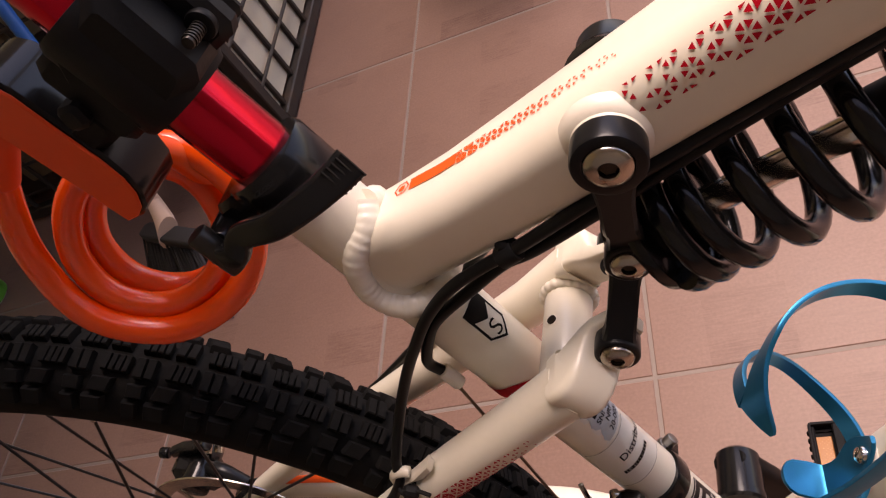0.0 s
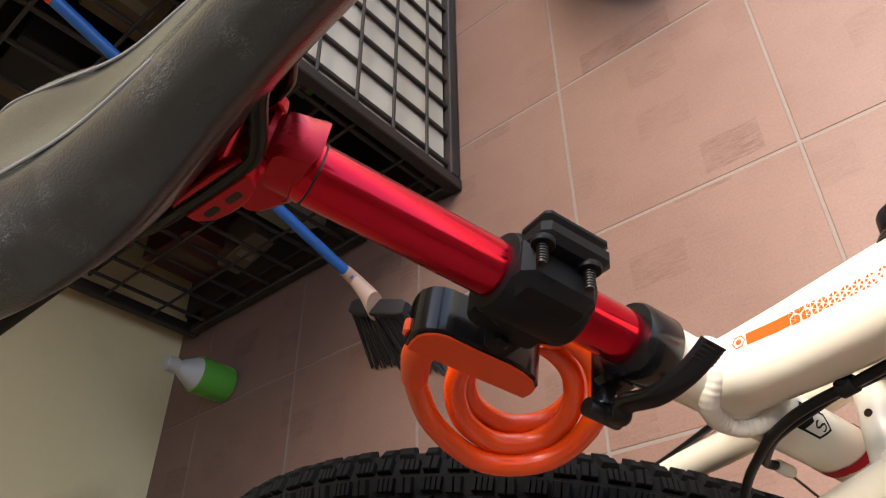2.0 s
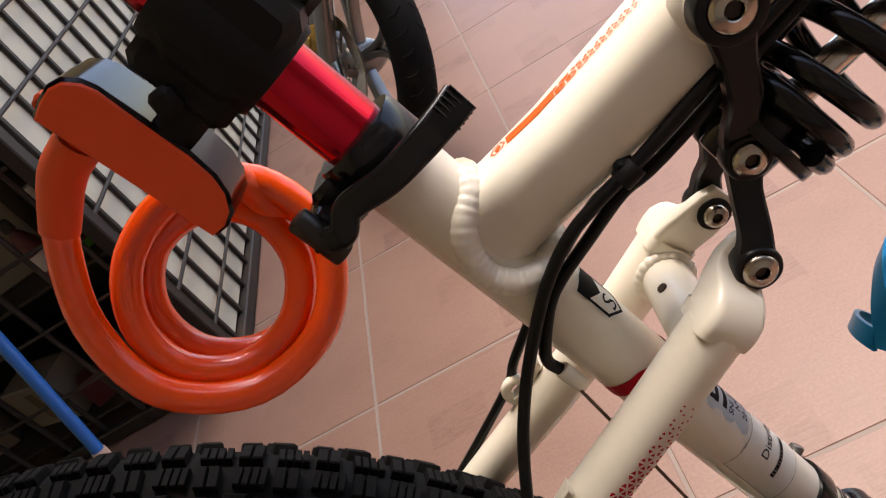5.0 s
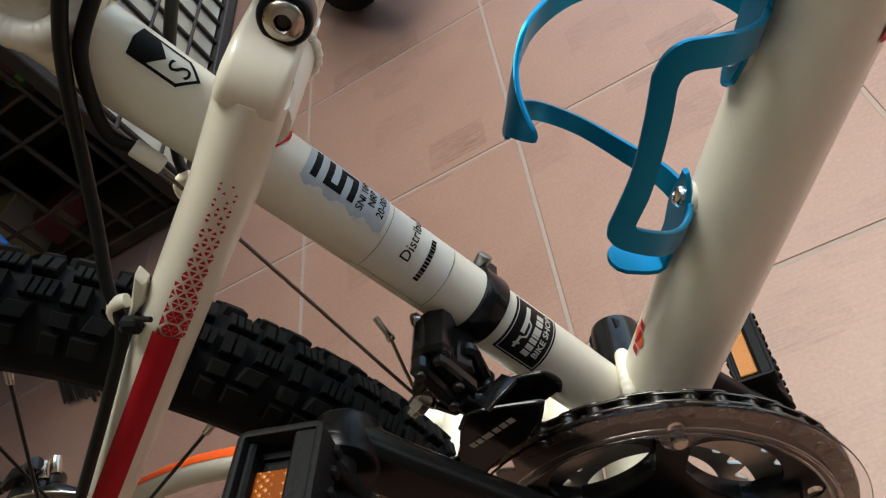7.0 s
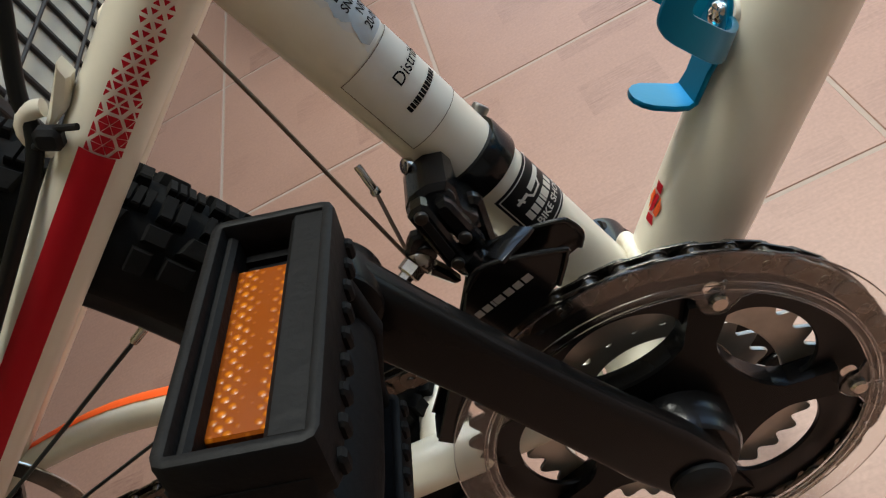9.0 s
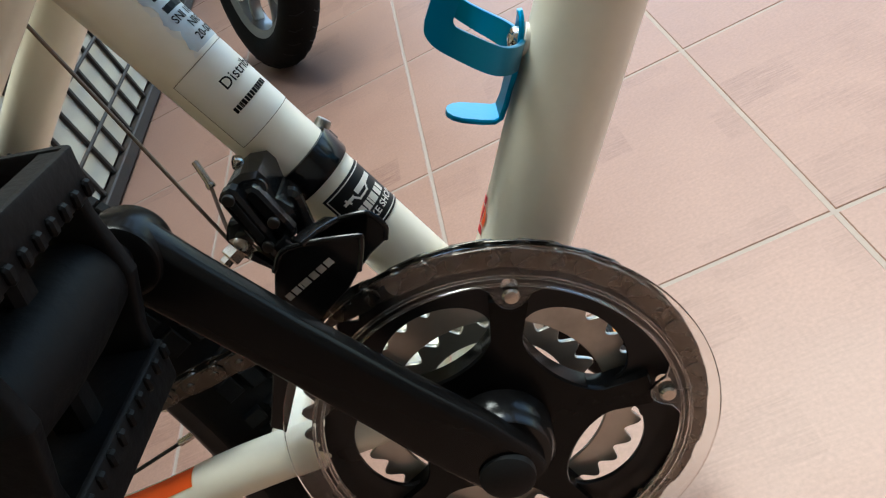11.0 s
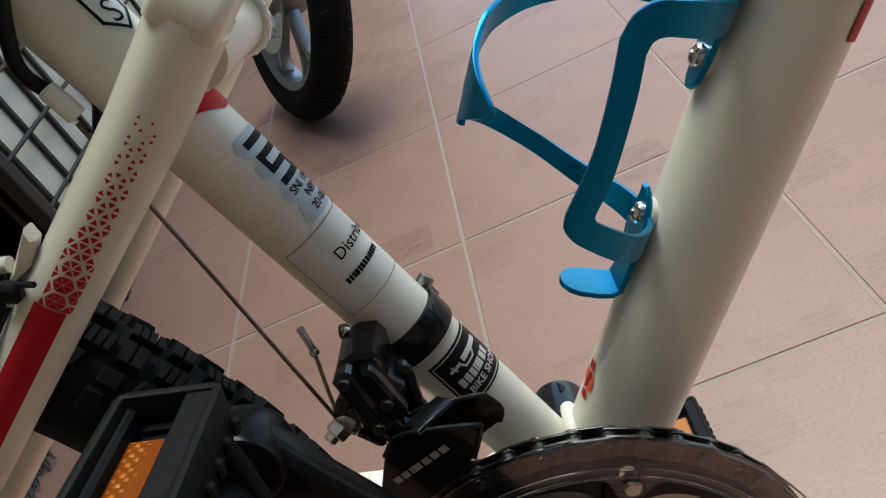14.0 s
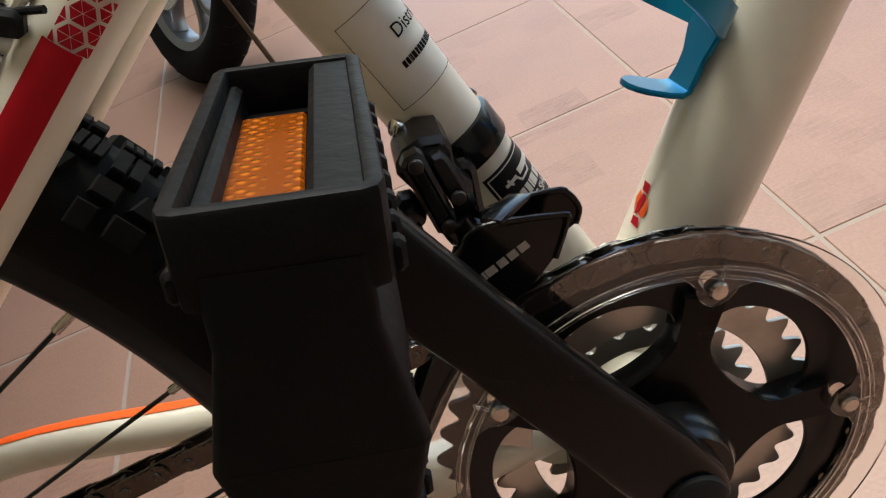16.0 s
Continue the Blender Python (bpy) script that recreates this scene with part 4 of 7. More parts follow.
for ang, s in ((ARM_A, -1), (ARM_A + math.pi, 1)):
    end = crank_arm(ang, s)
    part("boss", lathe([(0.0150, 0.044), (0.0165, 0.046), (0.0165, 0.050), (0.0154, 0.051), (0.0154, 0.075), (0.0146, 0.0800), (0.011, 0.083), (0.001, 0.084)], (0, 0, 0), (0, s, 0), 36), BLACK_GLOSS, bike) if s > 0 else None
    # pedal: stands on edge, its reflector end up
    tilt = radians(16) if s < 0 else radians(0)
    C = end + (Vector((0.001, 0, 0.007)) if s < 0 else Vector((-0.008, 0, 0.008)))
    M = Matrix.Translation((C.x, s * (0.1400 if s < 0 else 0.1325), C.z)) @ Matrix.Rotation(tilt, 4, 'Y')
    th, hw, hl = 0.0140, 0.0345, 0.0400      # half thickness (x), half width (y), half length (z)
    pedal = part("pedal", moved(lathe([(0.0095, -hw), (0.0135, -hw + 0.003), (0.0150, -0.010), (0.0150, 0.010), (0.0135, hw - 0.003), (0.0095, hw)], (0, 0, 0), (0, 1, 0), 24), M), GREY_PLASTIC, bike, "black resin pedal with amber reflectors, worn corners")
    part("spindle", rod((end.x, s * 0.078, end.z), (C.x, s * 0.110, C.z), 0.0065, 0.0006), BLACK_ANO, pedal)
    for e in (-1, 1):
        z = e * (hl - 0.007)
        ring = [Vector((x, y, z)) for x, y in rounded(th - 0.0012, hw - 0.0020, 0.0016, 2)]
        part("end_frame", moved(sweep(ring, rounded(0.0014, 0.0072, 0.0009, 2), up=(0, 0, 1), closed=True), M), GREY_PLASTIC, pedal, "worn black end frame")
        part("reflector_tray", moved(block((2 * th - 0.004, 2 * hw - 0.006, 0.0026), pose(0, 0, z - e * 0.0052), 0.0006), M), GREY_PLASTIC, pedal)
        part("reflector", moved(block((0.0125, 0.047, 0.003), pose(-0.0035, 0, z - e * 0.0018), 0.0006), M), AMBER if s < 0 else AMBER_CLEAR, pedal, "amber prismatic reflector")
        part("tread_bar", moved(block((0.0085, 2 * hw - 0.005, 0.0130), pose(th - 0.0056, 0, z), 0.0012), M), GREY_PLASTIC, pedal)
        part("tread_bar", moved(block((0.0030, 2 * hw - 0.005, 0.0100), pose(-th + 0.0034, 0, z - e * 0.001), 0.0010), M), GREY_PLASTIC, pedal)
        for y in (-hw + 0.0030, hw - 0.0030):
            part("side_rail", moved(sweep([(0, y, z - e * 0.002), (0, y * 1.02, e * 0.020), (0, y * 1.03, 0)], rounded(0.0090, 0.0026, 0.0014, 3), [(1.25, 1), (1.25, 1), (1.75, 1.2)]), M), GREY_PLASTIC, pedal)
        part("centre_web", moved(block((0.012, 0.010, hl - 0.016), pose(0, 0, e * (hl - 0.004) / 2), 0.002), M), GREY_PLASTIC, pedal)
        for sd in (-1, 1):
            for k in range(9):
                y = -hw + 0.005 + k * (2 * hw - 0.010) / 8
                part("tooth", moved(block((0.0024, 0.0034, 0.0050), None, 0.0008), M @ pose(sd * (th + 0.0006), y, z - e * 0.0045)), GREY_PLASTIC, pedal)


# ---- chain
def link_mesh(outer):
    w = 0.0032 if outer else 0.0021
    items = []
    for s in (-1, 1):
        out = []
        n = 20
        for i in range(n):
            t = 2 * math.pi * i / n
            c = math.cos(t)
            x = 0.00635 * (1 if c > 0 else -1) + 0.0046 * c
            z = 0.0046 * math.sin(t)
            out.append((x, z))
        # waist
        full = []
        for i, p in enumerate(out):
            full.append(p)
            if i == 4:
                full.append((0, 0.0033))
            if i == 14:
                full.append((0, -0.0033))
        items.append(plate(full, s * w - 0.0005, s * w + 0.0005, 0.0002))
    for x in (-0.00635, 0.00635):
        if outer:
            items.append(rod((x, -0.0042, 0), (x, 0.0042, 0), 0.0018, 0.0003, 12))
        else:
            items.append(rod((x, -0.0016, 0), (x, 0.0016, 0), 0.0038, 0, 14))
    return merge(*items)


chain = part("chain", rod((-0.418, CH_Y + 0.004, 0.058), (-0.416, CH_Y + 0.004, 0.058), 0.001, 0, 6), CHAIN, bike, "oily dark bicycle chain")
link_a, link_b = ob_from("chain_link", link_mesh(True), CHAIN), ob_from("chain_link", link_mesh(False), CHAIN)
chain_path = []
top_a = radians(93)
start = Vector((-0.425, -0.0445, 0.0605))
tang = Vector((RP * math.cos(top_a), CH_Y, RP * math.sin(top_a)))
for i in range(60):
    chain_path.append(start.lerp(tang, i / 60))
for i in range(121):
    a = top_a - radians(172) * i / 120
    chain_path.append(Vector((RP * math.cos(a), CH_Y, RP * math.sin(a))))
for i in range(1, 60):
    chain_path.append(chain_path[180].lerp(Vector((-0.388, -0.058, -0.152)), i / 59))
dist, pins = 0.0, [chain_path[0]]
for a, b in zip(chain_path, chain_path[1:]):
    step = (b - a).length
    while dist + step >= 0.0127:
        k = (0.0127 - dist) / step
        a = a.lerp(b, k)
        pins.append(a)
        step = (b - a).length
        dist = 0.0
    dist += step
first = [False, False]
for i in range(len(pins) - 1):
    p, q = pins[i], pins[i + 1]
    d = (q - p).normalized()
    z = d.cross(Vector((0, 1, 0))).normalized()
    y = z.cross(d)
    m = Matrix(((d.x, y.x, z.x, (p.x + q.x) / 2), (d.y, y.y, z.y, (p.y + q.y) / 2), (d.z, y.z, z.z, (p.z + q.z) / 2), (0, 0, 0, 1)))
    src = link_a if i % 2 else link_b
    o = src if not first[i % 2] else new("chain_link", src.data)
    first[i % 2] = True
    o.parent = chain
    o.matrix_local = m

# ---- front derailleur
fd = part("front_derailleur", plate([(-0.0505, 0.1440), (-0.0470, 0.1475), (-0.0400, 0.1490), (-0.0335, 0.1470), (-0.0322, 0.1425), (-0.0338, 0.1345), (-0.0303, 0.1280), (-0.0312, 0.1240), (-0.0360, 0.1235), (-0.0420, 0.1270), (-0.0490, 0.1340), (-0.0515, 0.1405)], -0.0390, -0.0150, 0.0022), BLACK_GLOSS, bike, "black front derailleur with silver lettering bars")
part("outer_link", plate([(-0.0490, 0.1462), (-0.0468, 0.1483), (-0.0428, 0.1487), (-0.0412, 0.1470), (-0.0390, 0.1235), (-0.0400, 0.1208), (-0.0440, 0.1190), (-0.0466, 0.1205), (-0.0478, 0.1320)], -0.0478, -0.0400, 0.0014), BLACK_GLOSS, fd)
part("outer_link", plate([(-0.0408, 0.1425), (-0.0392, 0.1446), (-0.0360, 0.1446), (-0.0346, 0.1425), (-0.0312, 0.1225), (-0.0325, 0.1200), (-0.0368, 0.1192), (-0.0384, 0.1210)], -0.0452, -0.0385, 0.0014), BLACK_GLOSS, fd)
part("link_face", plate([(-0.0462, 0.1440), (-0.0432, 0.1445), (-0.0415, 0.1260), (-0.0448, 0.1240)], -0.0484, -0.0477, 0.0003), BLACK_PLASTIC, fd)
part("link_boss", rod((-0.0380, -0.0400, 0.1420), (-0.0400, -0.0200, 0.1360), 0.0052, 0.0012, 20), BLACK_GLOSS, fd)
part("inner_link", plate(capsule_outline((-0.0315, 0.1290), (-0.0345, 0.1090), 0.0042, 0.0040, 12), -0.0320, -0.0250, 0.0020), BLACK_GLOSS, fd)
part("cage_foot", tube([(-0.0405, -0.0440, 0.1220), (-0.0385, -0.0430, 0.1150), (-0.0310, -0.0420, 0.1120), (-0.0240, -0.0430, 0.1120)], [0.0056, 0.0058, 0.0050, 0.0036], 14, 4), BLACK_GLOSS, fd)
part("pivot_tube", rod((-0.0345, -0.0250, 0.1090), (-0.0345, -0.0430, 0.1100), 0.0048, 0.0008, 18), BLACK_GLOSS, fd)
part("cable_arm", merge(plate([(-0.0560, 0.1330), (-0.0535, 0.1352), (-0.0495, 0.1345), (-0.0485, 0.1320), (-0.0525, 0.1290), (-0.0528, 0.1225), (-0.0490, 0.1150), (-0.0470, 0.1085), (-0.0500, 0.1085), (-0.0545, 0.1150), (-0.0590, 0.1215), (-0.0590, 0.1290)], -0.0420, -0.0360, 0.0014), rod((-0.0520, -0.0425, 0.1265), (-0.0500, -0.0340, 0.1275), 0.0040, 0.0006, 20)), BLACK_GLOSS, fd)
band_c = seat_axis(0.1280)
part("clamp_band", lathe([(0.0156, -0.0066), (0.0172, -0.0063), (0.0176, -0.005), (0.0176, 0.005), (0.0172, 0.0063), (0.0156, 0.0066)], band_c, SEAT_UP, 44), BLACK_GLOSS, fd)
part("clamp_ear", block((0.010, 0.010, 0.011), Matrix.Translation(band_c + Vector((0.007, 0.0165, 0.002))) @ Matrix.Rotation(radians(-17), 4, 'Y'), 0.002), BLACK_GLOSS, fd)
part("clamp_bolt", merge(rod(band_c + Vector((0.0075, 0.0160, 0.0070)), band_c + Vector((0.0125, 0.0180, 0.0105)), 0.0036, 0.001, 20), rod(band_c + Vector((0.0045, 0.0150, 0.0050)), band_c + Vector((0.0080, 0.0163, 0.0073)), 0.0048, 0.0006, 20)), ALLOY, fd, "grey clamp bolt")
OUT = [(-0.0440, 0.1140), (-0.0340, 0.1205), (-0.0095, 0.1140), (-0.0080, 0.1110), (-0.0150, 0.1000), (-0.0230, 0.0940), (-0.0370, 0.0880), (-0.0490, 0.0810), (-0.0630, 0.0660), (-0.0840, 0.0420), (-0.0890, 0.0470), (-0.0720, 0.0720), (-0.0580, 0.0900), (-0.0530, 0.0990), (-0.0490, 0.1060)]
part("outer_cage_plate", plate(OUT, -0.0538, -0.0524, 0.0007), BLACK_GLOSS, fd)
INN = [(-0.0440, 0.1110), (-0.0370, 0.1150), (-0.0270, 0.1190), (-0.0070, 0.1160), (-0.0030, 0.1130), (-0.0010, 0.1060), (-0.0040, 0.1010), (-0.0120, 0.0980), (-0.0220, 0.0920), (-0.0490, 0.0790), (-0.0840, 0.0460), (-0.0890, 0.0510), (-0.0580, 0.0900)]
part("inner_cage_plate", plate(INN, -0.0415, -0.0402, 0.0006), BLACK_GLOSS, fd)
part("cage_bridge", sweep([(-0.030, -0.0530, 0.1205), (-0.024, -0.0480, 0.1205), (-0.018, -0.0410, 0.1185)], rounded(0.0011, 0.0045, 0.0008, 2), up=(1, 0, 0)), BLACK_GLOSS, fd)
part("tail_spacer", block((0.008, 0.0130, 0.004), pose(-0.085, -0.0470, 0.047, 0, 40, 0), 0.001), BLACK_GLOSS, fd)
part("cage_lip", tube([(-0.0370, -0.0412, 0.1150), (-0.0270, -0.0416, 0.1190), (-0.0070, -0.0416, 0.1160), (-0.0030, -0.0414, 0.1130), (-0.0010, -0.0412, 0.1065), (-0.0035, -0.0412, 0.1015)], 0.0012, 10, 5), BLACK_GLOSS, fd)
part("cage_lip", tube([(-0.0440, -0.0538, 0.1140), (-0.0340, -0.0542, 0.1208), (-0.0095, -0.0542, 0.1142), (-0.0080, -0.0540, 0.1110), (-0.0150, -0.0538, 0.1000)], 0.0011, 10, 5), BLACK_GLOSS, fd)
nutp = Vector((-0.0580, -0.0395, 0.1228))
part("cable_nut", merge(lathe([(0.0042, 0), (0.0046, 0.0004), (0.0046, 0.0044), (0.0040, 0.005), (0.0028, 0.005), (0.0028, 0.0075), (0.0022, 0.008)], nutp, (-0.8, -0.5, -0.2), 6), rod(nutp + Vector((0.004, 0.0025, 0.001)), nutp, 0.0066, 0.0006, 20)), STEEL, fd, "worn steel cable nut")
for dz in (0.0, -0.0075):
    q = Vector((-0.0415 - dz * 0.1, -0.015, 0.1435 + dz))
    part("limit_screw", merge(rod(q, q + Vector((-0.005, -0.003, 0.0045)), 0.0015, 0, 10), rod(q + Vector((-0.004, -0.0025, 0.0038)), q + Vector((-0.0062, -0.004, 0.0056)), 0.0030, 0.0005, 14)), CHROME, fd)
for q in ((-0.0425, -0.0476, 0.1222), (-0.0445, -0.0482, 0.1455), (-0.0362, -0.0450, 0.1290), (-0.0345, -0.0428, 0.1100)):
    part("pivot_pin", rod(q, (q[0], q[1] - 0.0022, q[2]), 0.0024, 0.0006, 16), SCREW, fd)
sv_, sf_ = bars([[0.0030, 0.0031, 0.0010, 0.0038, 0.0033, 0.0033, 0.0035]], 0.0030, 0)
ang = math.atan2(0.1105 - 0.1015, -0.0165 + 0.0455)
part("lettering", ([Vector((-0.0455 + x * math.cos(ang) - y * math.sin(ang), -0.0541, 0.1000 + x * math.sin(ang) + y * math.cos(ang))) for x, y in sv_], sf_), SILVER_INK, fd, "silver lettering bars")
# shift cable and its crimped end
part("gear_cable", tube([(-0.0885, -0.0165, 0.2580), (-0.0735, -0.0280, 0.1940), (-0.0590, -0.0390, 0.1265)], 0.0008, 8), WIRE, bike, "bare rusty gear cable")
part("gear_cable", tube([(-0.0586, -0.0390, 0.1250), (-0.0600, -0.0290, 0.1360), (-0.0614, -0.0190, 0.1455)], 0.0008, 8), WIRE, bike, "bare rusty gear cable")
part("cable_end_cap", merge(rod((-0.0614, -0.0190, 0.1450), (-0.0630, -0.0150, 0.1555), 0.0015, 0.0005, 12), rod((-0.0613, -0.0194, 0.1436), (-0.0616, -0.0186, 0.1460), 0.0020, 0.0004, 12)), STEEL, bike, "crimped silver cable end")
part("cable_stop", rod((-0.0905, -0.0165, 0.2720), (-0.0868, -0.0165, 0.2600), 0.0036, 0.0008, 18), PAINT, bike, "cream cable stop")
for pts in ([(0.30, -0.010, 0.462), (0.09, -0.016, 0.387), (0.026, -0.0185, 0.363), (0.001, -0.019, 0.353), (-0.027, -0.020, 0.341), (-0.047, -0.021, 0.334), (-0.062, -0.0225, 0.327), (-0.077, -0.023, 0.314), (-0.091, -0.024, 0.297), (-0.104, -0.025, 0.279), (-0.117, -0.030, 0.258), (-0.127, -0.040, 0.238), (-0.133, -0.046, 0.222), (-0.160, -0.055, 0.200), (-0.230, -0.068, 0.150), (-0.330, -0.078, 0.08), (-0.40, -0.082, 0.02)],
            [(0.30, -0.004, 0.455), (0.090, -0.010, 0.380), (0.002, -0.0145, 0.344), (-0.024, -0.016, 0.334), (-0.037, -0.017, 0.331), (-0.055, -0.018, 0.321), (-0.071, -0.0195, 0.312), (-0.080, -0.0200, 0.304), (-0.0900, -0.0195, 0.2880), (-0.0930, -0.0180, 0.2790), (-0.0905, -0.0165, 0.2710)],
            [(0.30, 0.004, 0.450), (0.090, 0.010, 0.3665), (0.018, 0.0145, 0.3340), (-0.040, 0.024, 0.3150), (-0.085, 0.032, 0.2800), (-0.118, 0.042, 0.2450), (-0.140, 0.050, 0.2180), (-0.230, 0.064, 0.145), (-0.330, 0.07, 0.09)]):
    part("cable_housing", tube(pts, 0.0026, 14, 6), HOUSING, bike, "black cable housing")
part("cable_tie", merge(tube([(-0.127 + 0.0040 * math.cos(radians(a)), -0.0455 + 0.0050 * math.sin(radians(a)), 0.2240) for a in range(0, 361, 24)], 0.0010, 8), block((0.008, 0.006, 0.007), pose(-0.1235, -0.0500, 0.2245, 0, 30, 0), 0.0015), tube([(-0.1200, -0.050, 0.226), (-0.113, -0.052, 0.224)], 0.0011, 8)), BLACK_PLASTIC, bike, "black cable tie")
part("cable_clip", merge(rod((-0.028, -0.019, 0.3395), (-0.036, -0.0195, 0.3365), 0.0046, 0.0008, 16), block((0.008, 0.006, 0.006), pose(-0.032, -0.018, 0.341, 0, 20, 0), 0.0015)), BLACK_PLASTIC, bike)


# ---- seat post, quick-release clamp
z_lo, z_hi = 0.36, 0.563
post = part("seat_post", tube([seat_axis(z) for z in (z_lo, 0.45, z_hi - 0.0015, z_hi)], [0.0137, 0.0137, 0.0137, 0.0130], 44), RED_ANO, bike, "red anodised aluminium seat post, scuffed")
TOPC = seat_axis(z_hi)
part("seam", lathe([(0.0120, -0.0004), (0.0143, -0.0002), (0.0143, 0.0006), (0.0120, 0.0008)], TOPC - SEAT_UP * 0.0060, SEAT_UP, 44), SCREW, post)
HEAD = [(-0.1425, 0.5665), (-0.1470, 0.5740), (-0.1510, 0.5800), (-0.1560, 0.5815), (-0.1640, 0.5790), (-0.1760, 0.5800), (-0.1900, 0.5765), (-0.1925, 0.5720), (-0.1910, 0.5640), (-0.1870, 0.5600), (-0.1800, 0.5580), (-0.1700, 0.5565)]
part("post_head", merge(plate(HEAD, -0.0128, 0.0128, 0.0030), tube([TOPC + SEAT_UP * 0.0010, TOPC + SEAT_UP * 0.010 + Vector((-0.003, 0, 0))], [0.0141, 0.0132], 32)), RED_MATT, post, "red forged post head", 40)
for e in (-1, 1):
    lower = [(-0.2000 + 0.0020 * i, 0.5838) for i in range(21)]
    for i in range(21):
        a = radians(180 * i / 20)
        lower.append((-0.1800 + 0.0200 * math.cos(a), 0.5838 - 0.0028 - 0.0075 * math.sin(a)))
    jaw = part("rail_clamp", plate(lower, e * 0.0215 - 0.0035, e * 0.0215 + 0.0035, 0.0008), RED_MATT, post, "red lower rail clamp, slotted")
    for x in (-0.1880, -0.1740):
        part("slot", plate(capsule_outline((x - 0.0030, 0.5788), (x + 0.0030, 0.5788), 0.0016, 0.0016), e * 0.0215 - 0.0037, e * 0.0215 + 0.0037, 0.0001), SOCKET, jaw)
    upper = [(-0.2010 + 0.0045 * i, 0.5885) for i in range(11)]
    top = 0.0095 if e > 0 else 0.0030
    for i in range(21):
        a = radians(180 * i / 20)
        upper.append((-0.1785 + 0.0225 * math.cos(a), 0.5890 + top * math.sin(a)))
    jaw = part("rail_clamp", plate(upper, e * 0.0215 - 0.0035, e * 0.0215 + 0.0035, 0.0008), RED_MATT, post, "red upper rail clamp")
    for x in (-0.1900, -0.1785, -0.1670) if e > 0 else ():
        part("slot", plate(capsule_outline((x - 0.0022, 0.5935), (x + 0.0022, 0.5935), 0.0019, 0.0019), e * 0.0215 - 0.0037, e * 0.0215 + 0.0037, 0.0001), SOCKET, jaw)
part("clamp_bridge", block((0.036, 0.036, 0.006), pose(-0.178, 0, 0.5800, 0, 3, 0), 0.002), RED_MATT, post)
part("clamp_bridge", block((0.020, 0.036, 0.0045), pose(-0.178, 0, 0.5915, 0, 3, 0), 0.0015), RED_MATT, post)
part("clamp_bolt", merge(rod((-0.1690, 0, 0.5575), (-0.1660, 0, 0.5480), 0.0048, 0.0008), rod((-0.1740, 0, 0.575), (-0.1685, 0, 0.556), 0.003)), STEEL, post)
QR = seat_axis(0.385)
qr = part("seat_clamp", lathe([(0.0139, -0.0105), (0.0185, -0.0110), (0.0195, -0.0095), (0.0195, 0.0085), (0.0185, 0.0105), (0.0140, 0.0110)], QR, SEAT_UP, 48), BLACK_GLOSS, bike, "black quick-release seat clamp")
back = QR - SEAT_SIDE * 0.024
part("clamp_ear", merge(block((0.014, 0.026, 0.020), Matrix.Translation(back + Vector((0.004, -0.002, 0))) @ Matrix.Rotation(radians(-17), 4, 'Y'), 0.003), rod(back + Vector((-0.003, -0.024, -0.001)), back + Vector((-0.003, 0.018, -0.001)), 0.0062, 0.0012, 24)), BLACK_GLOSS, qr)
pivot = back + Vector((-0.004, -0.022, -0.002))
part("cam_pin", rod(pivot + Vector((0, -0.004, 0)) - SEAT_UP * 0.011, pivot + Vector((0, -0.004, 0)) + SEAT_UP * 0.011, 0.0050, 0.0012, 24), SCREW, qr, "worn steel cam pin")
lever_pts = [pivot + Vector((-0.002, -0.004, 0)), pivot + Vector((0.008, -0.007, -0.002)), QR + Vector((-0.012, -0.0270, -0.0045)), QR + Vector((0.005, -0.0285, -0.0020)), QR + Vector((0.020, -0.0255, 0.0015)), QR + Vector((0.031, -0.0200, 0.0040)), QR + Vector((0.0385, -0.0150, 0.0060))]
lev = part("lever", sweep(smooth_path(lever_pts, 6), rounded(0.0060, 0.0030, 0.0022, 4), [(0.80 + 0.30 * (i / 36), 1.15 - 0.5 * (i / 36)) for i in range(37)], up=(0, -1, 0)), BLACK_GLOSS, qr, "curved black quick-release lever")
grips = []
for k in range(5):
    c = Vector(lever_pts[-1]).lerp(Vector(lever_pts[-2]), k * 0.25) + Vector((0.0012, -0.0014, 0))
    grips.append(rod(c - SEAT_UP * 0.0060, c + SEAT_UP * 0.0060, 0.0005, 0, 8))
part("grip_ridge", merge(*grips), BLACK_GLOSS, lev)
tv, tf = letters("CLOSE", 0.0024)
base = QR + Vector((0.008, -0.0268, 0.0085))
dx, dz = (Vector(lever_pts[4]) - Vector(lever_pts[3])).normalized(), SEAT_UP
part("lettering", ([base + dx * (x - 0.004) + (dz * 0.45 + Vector((0, 0.9, 0))) * y + Vector((0, 0.0008, 0.0022)) for x, y in tv], tf), GREY_PLASTIC, lev, "moulded word CLOSE")


